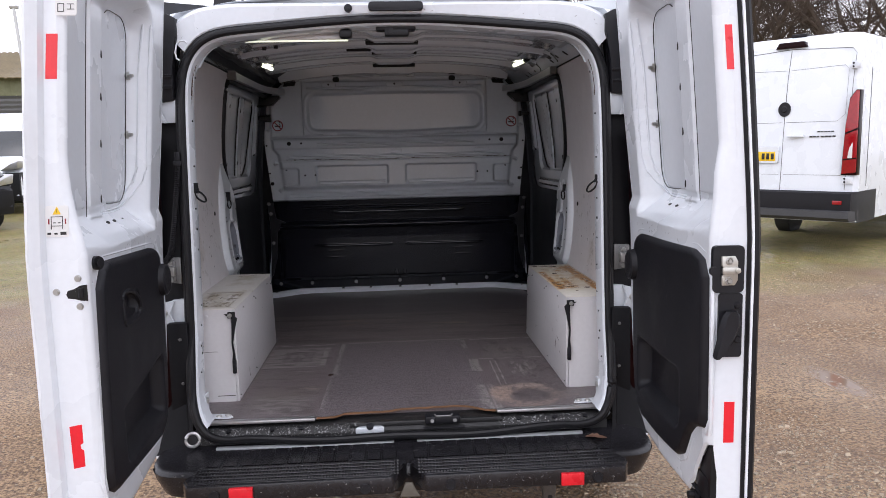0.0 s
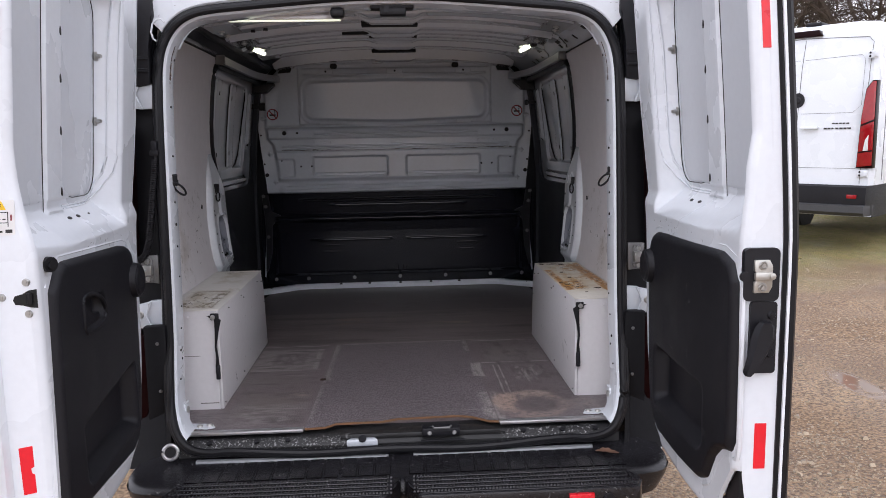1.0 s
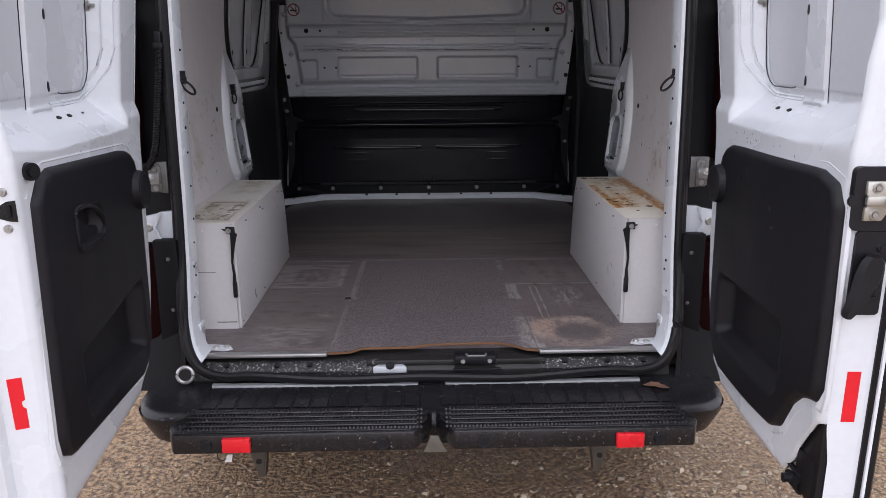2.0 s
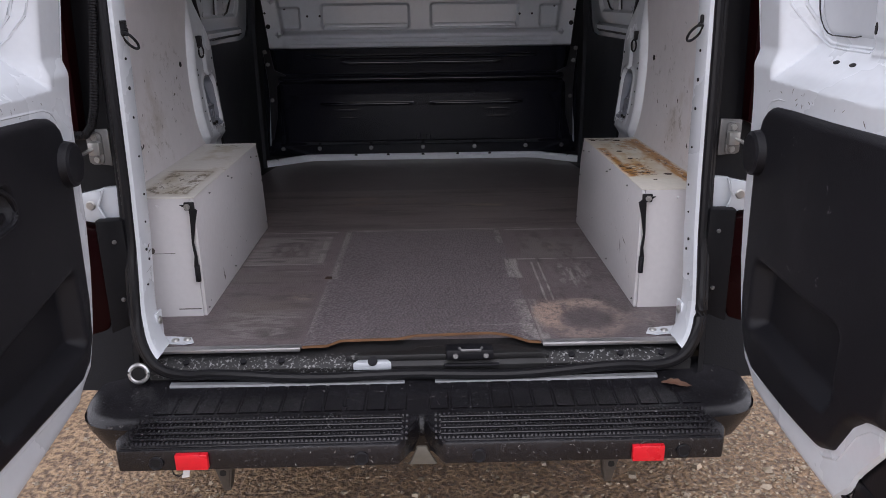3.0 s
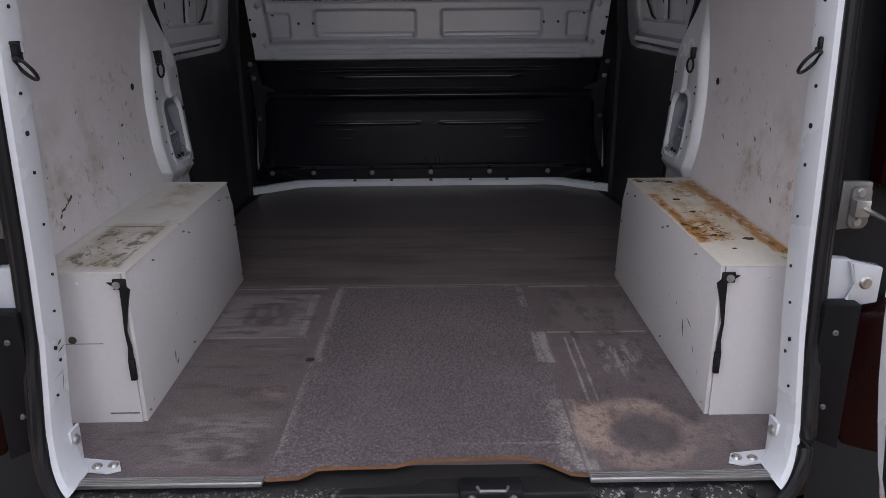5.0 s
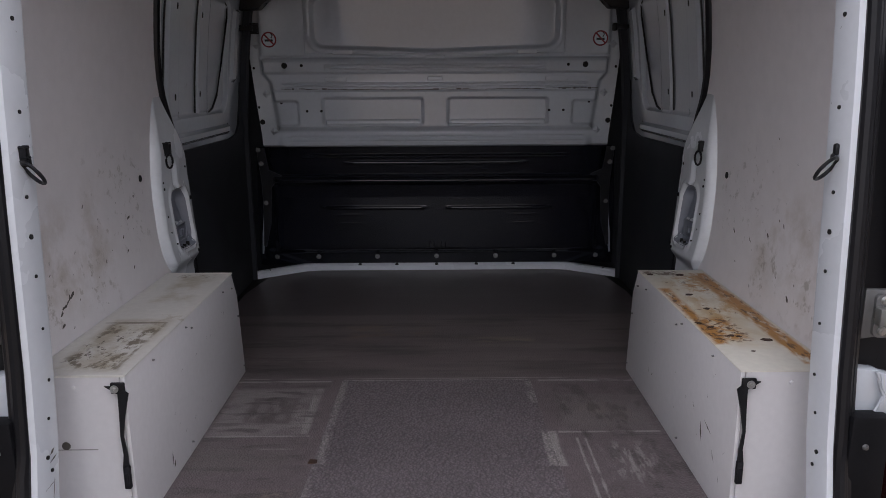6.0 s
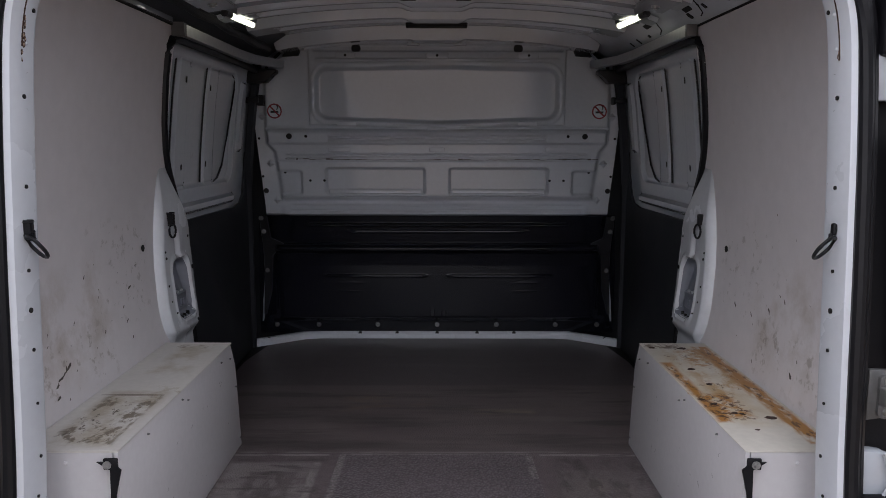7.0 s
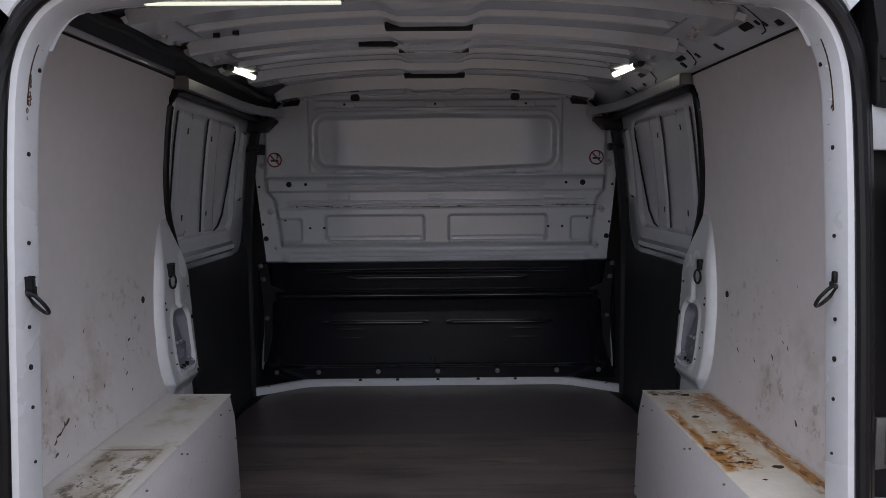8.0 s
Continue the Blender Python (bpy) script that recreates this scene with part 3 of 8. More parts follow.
# rubber seal, a full loop
low = [(-0.60 + 1.2 * i / 24, 0.527 - 0.012 * math.sin(math.pi * i / 24) ** 2 + 0.005 * math.cos(i * 0.55)) for i in range(25)]
loop = [(x, lean(z) - 0.010, z) for x, z in opening(0.0)] + [(x, lean(z) - 0.012, z) for x, z in low[1:-1]]
part("door_seal", tube(B(), loop, 0.0125, 10, True), RUBBER, van, "black rubber door seal")
part("seal_lip", tube(B(), [(x * 1.014, y + 0.007, z + 0.004 * (z > 1.85) - 0.006 * (z < 0.56)) for x, y, z in loop], 0.0125, 8, True), RUBBER, van)

# holes and tie-down rings on the flanges
for s in (-1, 1):
    for z, dy, r in ((0.74, 0.03, 0.0035), (0.80, 0.05, 0.0045), (0.83, 0.035, 0.005), (0.90, 0.045, 0.0035), (0.97, 0.055, 0.004), (1.07, 0.05, 0.0035), (1.17, 0.045, 0.0042), (1.243, 0.042, 0.006), (1.315, 0.04, 0.0042), (1.464, 0.042, 0.0045), (1.622, 0.042, 0.005), (1.774, 0.062, 0.005)):
        part("flange_hole", disc(B(), (s * (flange_x(z) + 0.0015), lean(z) + dy, z), (-s, 0, 0), r * 0.82, 0.0035, 10), DARK, frame_rear)
    bm = B()
    for k in range(78):
        zz = 1.690 + 0.0016 * k
        if s < 0 and k < 12:
            continue
        a = 0.0009 + 0.0002 * math.sin(k * 0.9)
        c, x = lean(zz) + 0.036, flange_x(zz + 0.0008)
        box(bm, s * (x - 0.0008), s * (x + 0.003), c - a, c + a, zz, zz + 0.0019)
    part("rust_streak", bm, RUST, frame_rear, "dark rusty open seam")
    # flaked paint and brown spots beside the seam
    flakes = ((1.699, 0.034, 5, 4), (1.712, 0.040, 6, 5), (1.722, 0.044, 4, 4), (1.728, 0.038, 7, 5), (1.747, 0.040, 4, 5), (1.757, 0.039, 3, 5), (1.686, 0.035, 3, 3)) if s < 0 else ((1.689, 0.036, 4, 3), (1.694, 0.041, 5, 2), (1.700, 0.037, 3, 4))
    for z, dy, w, h in flakes:
        for size, mat in ((1.0, RUST), (0.5, TANFLAKE)):
            ts = [(2 * math.pi * j / 9, random.uniform(0.55, 1.15)) for j in range(9)]
            face_ = B()
            lift = 0.0009 if mat is RUST else 0.0013
            face_.faces.new([face_.verts.new((s * (flange_x(z + math.sin(t) * h * q * size * 0.001) - lift), lean(z) + dy + math.cos(t) * w * q * size * 0.0009, z + math.sin(t) * h * q * size * 0.0016)) for t, q in ts])
            part("rust_spot" if mat is RUST else "paint_flake", face_, mat, frame_rear)
    for z, dy, a, ln in ((1.664, 0.052, 0.05, 0.010), (1.600, 0.052, -0.7, 0.010), (1.808, 0.052, 0.1, 0.007), (1.42, 0.066, 1.2, 0.008), (1.47, 0.068, 0.9, 0.006)):
        t = B()
        d, nn = Vector((0, math.cos(a), math.sin(a))) * ln / 2, Vector((0, -math.sin(a), math.cos(a))) * 0.0004
        c = Vector((s * (flange_x(z) - 0.0010), lean(z) + dy, z))
        t.faces.new([t.verts.new(q) for q in (c - d, c - nn, c + d, c + nn)])
        part("scuff", t, SCUFF, frame_rear)
    for z, dy in (((1.768, 0.046), (1.708, 0.046)) if s > 0 else ((1.716, 0.050),)):
        part("weld_dimple", disc(B(), (s * (flange_x(z) + 0.001), lean(z) + dy, z), (-s, 0, 0), 0.0045, 0.0030, 12, 0.002), WHITE, frame_rear)
    if s < 0:
        for z, dy, ln, w, a in ((0.835, 0.05, 0.02, 0.007, 0.4), (0.82, 0.055, 0.03, 0.004, 0.2), (0.775, 0.045, 0.05, 0.0012, 0.1), (0.76, 0.055, 0.05, 0.003, 1.3), (0.74, 0.06, 0.03, 0.003, 1.2), (0.70, 0.05, 0.012, 0.003, 0.7)):
            t = B()
            c, d, nn = Vector((s * 0.7195, lean(z) + dy, z)), Vector((0, math.cos(a), math.sin(a))) * ln / 2, Vector((0, -math.sin(a), math.cos(a))) * w / 2
            t.faces.new([t.verts.new(q) for q in (c - d, c - nn, c + d, c + nn)])
            part("scuff", t, SCUFF, frame_rear)
    ring_ = empty("lashing_ring", "black steel lashing ring hanging on the door frame", "lashing ring", "lashing rings")
    part("ring", torus(B(), (s * 0.701, 0.144, 1.358), (-s * 0.52, 0.62, 0.58), 0.0245, 0.0034, 24, 7, 1.0), RUBBER, ring_)
    part("anchor", box(box(B(), s * 0.713, s * 0.7215, 0.142, 0.154, 1.380, 1.402, 0.004), s * 0.709, s * 0.716, 0.144, 0.152, 1.372, 1.384, 0.003), RUBBER, ring_)
    brk = empty("corner_bracket", "white steel corner bracket bolted to floor and pillar", "bracket", "corner brackets")
    bm = prism(B(), [(s * 0.615, 0.062), (s * 0.64, 0.052), (s * 0.715, 0.066), (s * 0.715, 0.105), (s * 0.63, 0.092)], "z", FZ + 0.002, FZ + 0.006)
    prism(bm, [(0.066, FZ), (0.105, FZ), (0.11, FZ + 0.085), (0.075, FZ + 0.085), (0.066, FZ + 0.03)], "x", s * 0.708, s * 0.714)
    part("plate", bm, WHITE, brk)
    for x, y in ((0.637, 0.078), (0.668, 0.074)):
        screw(brk, (s * x, y, FZ + 0.006), (0, 0, 1), 0.011)
    screw(brk, (s * 0.708, 0.09, FZ + 0.06), (-s, 0, 0), 0.013)


# outer shell: sides, roof and underbody, closing the load bay
def hull(y, grow=0.0, top=2.05):
    half = [(0.93, 0.30), (0.955, 0.50), (0.965, 0.9), (0.955, 1.2), (0.93, 1.5), (0.89, 1.78), (0.85, 1.92), (0.78, 1.99), (0.60, 2.025), (0.3, 2.05), (0, 2.06)]
    half = [(x + grow, z) for x, z in half]
    return [(x, y, z) for x, z in half] + [(-x, y, z) for x, z in half[-2::-1]]


part("outer_body", loft(B(), [hull(0.20, -0.06), hull(0.17, -0.03), hull(0.19, -0.004), hull(0.24), hull(1.0), hull(1.9), hull(2.60)], False), WHITE, van)
part("front_closing_panel", sheet(B(), span(-0.95, 0.95, 4), span(0.3, 2.04, 4), lambda u, v: (u, 2.60, v), (0, 0.01, 0)), DARKTRIM, van)
part("underbody", box(B(), -0.80, 0.80, 0.06, 2.60, 0.32, 0.42, 0.02), DARK, van)
part("floor_pan", box(B(), -0.92, 0.92, 0.12, 2.56, 0.42, 0.55, 0.01), DARK, van)
# painted rear header over the opening, with the small lamp and the jet
O = [(x, z) for x, z in opening(0.016) if z > 1.84]
hdr = loft(B(), [[(x, lean(z) - 0.004, z) for x, z in O], [(x * 1.006, lean(z) - 0.012, z + 0.006) for x, z in O],
                 [(x * 1.075, 0.135, max(z + 0.012, min(2.003, z + 0.06))) for x, z in O], [(x * 1.085, 0.16, max(z + 0.014, min(2.018, z + 0.075))) for x, z in O], [(x * 1.09, 0.26, max(z + 0.016, min(2.035, z + 0.09))) for x, z in O]], False)
part("rear_header", hdr, WHITE, van, "white painted header with scratches")
random.seed(31)
for k in range(16):
    i = random.randrange(2, len(O) - 2)
    (x, z), t, a = O[i], random.uniform(0.15, 0.75), random.uniform(-0.5, 0.5) + (1.2 if k % 4 == 0 else 0)
    p = Vector((x * 1.006, lean(z) - 0.012, z + 0.006)).lerp(Vector((x * 1.075, 0.135, max(z + 0.012, min(2.003, z + 0.06)))), t) + Vector((0, -0.0035, 0.0015))
    ln, w = random.uniform(0.002, 0.008), random.uniform(0.0004, 0.0008)
    d, nn = Vector((math.cos(a), 0, math.sin(a))) * ln, Vector((-math.sin(a), 0, math.cos(a))) * w
    bm = B()
    bm.faces.new([bm.verts.new(q) for q in (p - d, p - nn, p + d, p + nn)])
    part("scratch", bm, SCUFF, van)
part("brake_lamp", prism(B(), rounded(-0.088, 0.100, 1.983, 2.012, 0.010), "y", 0.118, 0.17, 0.003), BLACK, van, "dark high-level brake lamp")
part("washer_jet", disc(disc(B(), (-0.158, 0.145, 1.993), (0, -1, 0), 0.014, 0.016, 16), (-0.158, 0.129, 1.993), (0, -1, 0), 0.007, 0.006, 12), BLACK, van, "black round washer jet")
# roof bar with feet
bar = empty("roof_bar", "silver aluminium roof bar on black feet", "roof bar")
part("bar", prism(B(), rounded(0.42, 0.49, 2.10, 2.135, 0.014), "x", -0.80, 0.80), ALU, bar)
for s in (-1, 1):
    part("foot", loft(B(), [[(s * 0.64 + a * 0.045, 0.455 + b * 0.05, 2.02) for a, b in ((-1, -1), (1, -1), (1, 1), (-1, 1))], [(s * 0.64 + a * 0.03, 0.455 + b * 0.035, 2.103) for a, b in ((-1, -1), (1, -1), (1, 1), (-1, 1))]], True, True), BLACK, bar)
part("cable", tube(B(), [(-0.56, 0.40, 2.03), (-0.555, 0.39, 2.06), (-0.57, 0.395, 2.086), (-0.60, 0.41, 2.10)], 0.005, 6), RUBBER, bar)

# black pillar covers beside the opening, lamps, hinges, check straps
for s in (-1, 1):
    pil = part("pillar_cover", loft(B(), [[(s * (curve(z, SIDE) + 0.010), lean(z) + 0.004, z), (s * (curve(z, SIDE) + 0.026), lean(z) + 0.012, z), (s * (curve(z, SIDE) + 0.034), lean(z) + 0.03, z), (s * 0.862, lean(z) + 0.045, z), (s * 0.91, lean(z) + 0.05, z)]
                                       for z in (0.47, 0.50, 0.56, 0.62, 0.66, 0.75, 0.85, 0.93, 1.0, 1.10, 1.20, 1.45, 1.60, 1.72, 1.80, 1.9)], False), MATTBLACK, van, "black plastic pillar cover")
    part("upper_cover", prism(B(), [(s * a, b) for a, b in ((0.762, 1.69), (0.83, 1.68), (0.92, 1.70), (0.92, 1.97), (0.83, 1.985), (0.770, 1.980), (0.742, 1.965), (0.742, 1.90), (0.757, 1.86), (0.762, 1.80))], "y", 0.118, 0.19, 0.006), BLACK, pil)
    for z in (1.73, 1.768):
        part("cover_fin", box(B(), s * 0.766, s * 0.81, 0.112, 0.14, z, z + 0.008, 0.002), BLACK, pil)
    lamp = part("tail_lamp", prism(B(), [(s * 0.812, 0.665), (s * 0.812, 0.885), (s * 0.82, 0.90), (s * 0.975, 0.93), (s * 0.975, 0.58), (s * 0.83, 0.62)], "y", 0.050, 0.11, 0.006), DARKLENS, van, "dark red tail lamp")
    part("lamp_edge", prism(B(), [(s * 0.744, 0.54), (s * 0.750, 0.925), (s * 0.82, 0.925), (s * 0.82, 0.62), (s * 0.83, 0.53), (s * 0.76, 0.52)], "y", 0.046, 0.09, 0.006), MATTBLACK, lamp)
    part("tail_lamp", prism(B(), [(s * 0.842, 1.14), (s * 0.836, 1.56), (s * 0.96, 1.60), (s * 0.975, 1.10)], "y", 0.10, 0.19, 0.006), DARKLENS, van, "dark red tail lamp")
    for z in (0.71, 0.868):
        screw(lamp, (s * 0.777, 0.046, z), (0, -1, 0), 0.006, DULLZINC)
    # hinge arms, painted white, with one bolt each
    for z, y in ((0.955, 0.078), (1.660, 0.130)):
        hinge = part("hinge", prism(prism(B(), [(s * 0.762, z - 0.045), (s * 0.762, z + 0.050), (s * 0.805, z + 0.047), (s * 0.818, z), (s * 0.800, z - 0.046)], "y", y, y + 0.03, 0.004),
                                    [(s * 0.798, z + 0.046), (s * 0.816, z), (s * 0.797, z - 0.047), (s * 0.86, z - 0.036), (s * 0.86, z + 0.034)], "y", y - 0.008, y + 0.02, 0.003), STEEL, van, "grey-white painted door hinge")
        part("hinge_rib", tube(B(), [(s * 0.797, y - 0.004, z + 0.046), (s * 0.815, y - 0.006, z), (s * 0.797, y - 0.004, z - 0.046)], 0.004, 6), STEEL, hinge)
        screw(hinge, (s * 0.832, y - 0.008, z + 0.004), (0, -1, 0), 0.013)
    chk = part("check_strap", prism(B(), [(s * 0.770, 1.056), (s * 0.770, 1.150), (s * 0.826, 1.148), (s * 0.826, 1.064)], "y", 0.092, 0.104, 0.003), DULLZINC, van, "zinc-plated check strap")
    part("strap_plate", prism(B(), rounded(s * 0.804 - 0.018, s * 0.804 + 0.018, 1.062, 1.142, 0.010), "y", 0.084, 0.094, 0.003), DULLZINC, chk)
    part("strap_rod", tube(B(), [(s * 0.804, 0.07, 1.104), (s * 0.808, 0.0, 1.100), (s * 0.80, -0.10, 1.096)], 0.0045, 6), ZINC, chk)
    part("strap_guide", box(B(), s * 0.80 - 0.014, s * 0.80 + 0.014, 0.066, 0.09, 1.088, 1.120, 0.003), ZINC, chk)
    for z in (1.074, 1.130):
        screw(chk, (s * 0.802, 0.084, z), (0, -1, 0), 0.009)

# ribbed loom hose beside the opening
hose = [Vector(p) for p in ((-0.757, 0.100, 1.476), (-0.763, 0.096, 1.41), (-0.772, 0.092, 1.34), (-0.780, 0.088, 1.27), (-0.790, 0.084, 1.20), (-0.801, 0.078, 1.158), (-0.816, 0.068, 1.138), (-0.845, 0.05, 1.142), (-0.87, 0.035, 1.155))]
fine = []
for a, b in zip(hose, hose[1:]):
    fine += [a.lerp(b, i / 40) for i in range(40)]
fine.append(hose[-1])
part("loom_hose", tube(B(), fine, 0, 10, False, [0.0095 + (0.0018 if (i // 2) % 2 else 0) for i in range(len(fine))]), RUBBER, van, "black corrugated wiring hose")
part("hose_clip", box(box(B(), -0.772, -0.744, 0.086, 0.112, 1.466, 1.484, 0.004), -0.768, -0.750, 0.094, 0.12, 1.480, 1.515, 0.004), BLACK, van)
ringhole = part("lamp_ring", torus(B(), (-0.735, -0.030, 0.533), (0.1, -1, 0.25), 0.022, 0.0065, 24, 8), ALU, van, "silver ring round a black socket")
part("socket", disc(B(), (-0.735, -0.028, 0.533), (0.1, -1, 0.25), 0.017, 0.010, 18), RUBBER, ringhole)


# ---- load floor ----
floor = tagged(part("floor", box(B(), -0.80, 0.80, 0.10, 2.46, FZ - 0.02, FZ - 0.006), FLOORPLY), "dark brown phenolic plywood load floor, worn and scraped", "floor", "", "structure")


def lip(x):
    """How far back the plywood's cut front edge lies."""
    return curve(x, [(-0.33, 0.032), (-0.25, 0.038), (-0.22, 0.068), (-0.06, 0.072), (-0.02, 0.090), (0.19, 0.098), (0.235, 0.085), (0.29, 0.040), (0.335, 0.032)])


centre_front = [(x, lip(x)) for x in span(-0.318, 0.322, 40)]
part("floor_sheet", prism(B(), centre_front + [(0.302, 1.060), (-0.299, 1.060)], "z", FZ - 0.006, FZ + 0.0008), MAT, floor, "grey mesh-faced floor sheet")
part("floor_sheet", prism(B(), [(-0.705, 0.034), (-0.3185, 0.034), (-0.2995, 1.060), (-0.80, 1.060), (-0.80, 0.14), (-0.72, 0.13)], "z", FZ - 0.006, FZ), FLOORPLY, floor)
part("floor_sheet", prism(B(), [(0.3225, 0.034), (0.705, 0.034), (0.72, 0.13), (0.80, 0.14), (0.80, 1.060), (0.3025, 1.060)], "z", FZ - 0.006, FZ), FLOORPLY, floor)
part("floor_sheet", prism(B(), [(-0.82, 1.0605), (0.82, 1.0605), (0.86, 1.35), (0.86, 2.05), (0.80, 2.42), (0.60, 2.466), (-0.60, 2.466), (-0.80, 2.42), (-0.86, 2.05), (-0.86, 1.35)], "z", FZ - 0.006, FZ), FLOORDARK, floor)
bm = B()
pts = [(x, lip(x) - 0.002) for x in span(-0.318, 0.322, 40)]
for (a, b), (c, d) in zip(pts, pts[1:]):
    prism(bm, [(a, b), (c, d), (c, d + 0.0022), (a, b + 0.0022)], "z", FZ - 0.006, FZ + 0.0012)
part("cut_edge", bm, PLYEDGE, floor, "raw orange-brown plywood edge")
for x0, x1 in ((-0.70, -0.322), (0.326, 0.69)):
    bm = box(B(), x0, x1, 0.016, 0.040, FZ - 0.007, FZ + 0.0025, 0.001)
    for y in (0.018, 0.0235, 0.029, 0.0345):
        box(bm, x0, x1, y, y + 0.003, FZ + 0.002, FZ + 0.0045)
    part("edge_trim", bm, ALU, floor, "ribbed aluminium edge trim")


part("rust_spot", prism(B(), [(-0.322, 0.535), (-0.308, 0.532), (-0.298, 0.536), (-0.300, 0.552), (-0.318, 0.554)], "z", FZ + 0.0002, FZ + 0.0022), RUST, floor)

# ---- threshold and bumper ----
sill = loft(B(), [[(x, y, z) for x in (-0.715, -0.5, -0.22, -0.18, 0.06, 0.2, 0.24, 0.5, 0.715)] for y, z in ((0.11, FZ - 0.02), (0.012, FZ - 0.020), (-0.002, FZ - 0.028), (-0.016, 0.530), (-0.02, 0.44))], False)
thr = part("threshold", sill, SCUFFED, van, "black plastic threshold with pale scuffs")
bm = B()
for x0, x1, y in ((-0.20, 0.30, 0.034),):
    prism(bm, [(x0, 0.0), (x0 + 0.03, 0.016), (-0.02, 0.02), (0.0, 0.045), (0.24, 0.05), (0.29, 0.016), (0.34, 0.0), (0.34, -0.006), (x0, -0.006)], "z", FZ - 0.03, FZ - 0.012, 0.003)
part("threshold_step", bm, SCUFFED, thr)
for x in (-0.62, -0.47, -0.37, 0.40, 0.53, 0.64):
    part("plug", disc(B(), (x, 0.0, FZ - 0.026), (0, -0.3, 1), 0.009, 0.004, 12), BLACK, thr)
strk = part("striker_plate", prism(B(), [(-0.180, -0.024), (-0.078, -0.024), (-0.090, -0.002), (-0.165, -0.002)], "z", 0.524, FZ - 0.024, 0.003), STEEL, van, "white striker bracket")
part("striker_hole", disc(B(), (-0.128, -0.018, FZ - 0.025), (0, -0.5, 1), 0.013, 0.006, 14), BLACK, strk)
lat = part("door_striker", box(box(B(), 0.065, 0.190, -0.020, 0.028, 0.545, FZ + 0.004, 0.006), 0.06, 0.205, -0.028, -0.018, 0.530, 0.537, 0.002), BLACK, van, "black striker housing")
part("striker_loop", tube(B(), [(0.10, -0.012, FZ + 0.008), (0.105, -0.022, FZ + 0.005), (0.155, -0.022, FZ + 0.005), (0.16, -0.012, FZ + 0.008)], 0.004, 6), DULLZINC, lat)
for x in (0.090, 0.170):
    screw(lat, (x, -0.021, 0.558), (0, -1, 0.3), 0.008, DULLZINC)
for x0, x1 in ((-0.655, -0.045), (0.035, 0.62)):
    part("body_edge", loft(B(), [[(x, y, z - 0.006 * math.cos(x * 2.2)) for x in span(x0, x1, 10)] for y, z in ((-0.030, 0.505), (-0.044, 0.504), (-0.047, 0.499), (-0.03, 0.47))], False), SHADEDEDGE, van, "white painted lower body edge, greyed for the seal's shade")

BEND = [(0.852, 0.15), (0.850, 0.11), (0.843, 0.075), (0.828, 0.045), (0.805, 0.022), (0.775, 0.008), (0.74, 0.0)]
bumper = part("bumper", loft(B(), [[(x * k, y + dy * (abs(x) > 0.7), z + 0.024 * (abs(x) > 0.7) * (z < 0.46) - 0.01 * (abs(x) > 0.7) * (z < 0.40)) for x, dy in [(-a, b) for a, b in BEND] + [(-0.5, 0), (0, 0), (0.5, 0)] + BEND[::-1]]
                                    for y, z, k in ((0.02, 0.520, 0.985), (-0.04, 0.496, 0.985), (-0.075, 0.488, 0.99), (-0.165, 0.484, 0.997), (-0.185, 0.480, 1.0), (-0.200, 0.470, 1.0), (-0.208, 0.452, 0.997), (-0.207, 0.43, 0.990), (-0.19, 0.385, 0.965), (-0.10, 0.355, 0.945))], False), WETBLACK, van, "black textured plastic step bumper")
# grooved ledge between seal and treads
for i in range(26):
    x = -0.665 + 0.0525 * i
    if abs(x + 0.02) < 0.03:
        continue
    bm = loft(B(), [[(x + w, y, z - (0.003 if w in (0.0015, 0.0510) else 0)) for w in (0.0015, 0.0055, 0.0470, 0.0510)] for y, z in ((-0.048, 0.4965), (-0.075, 0.4915), (-0.158, 0.4870))], False)
    part("ledge_rib", bm, WETBLACK, bumper)

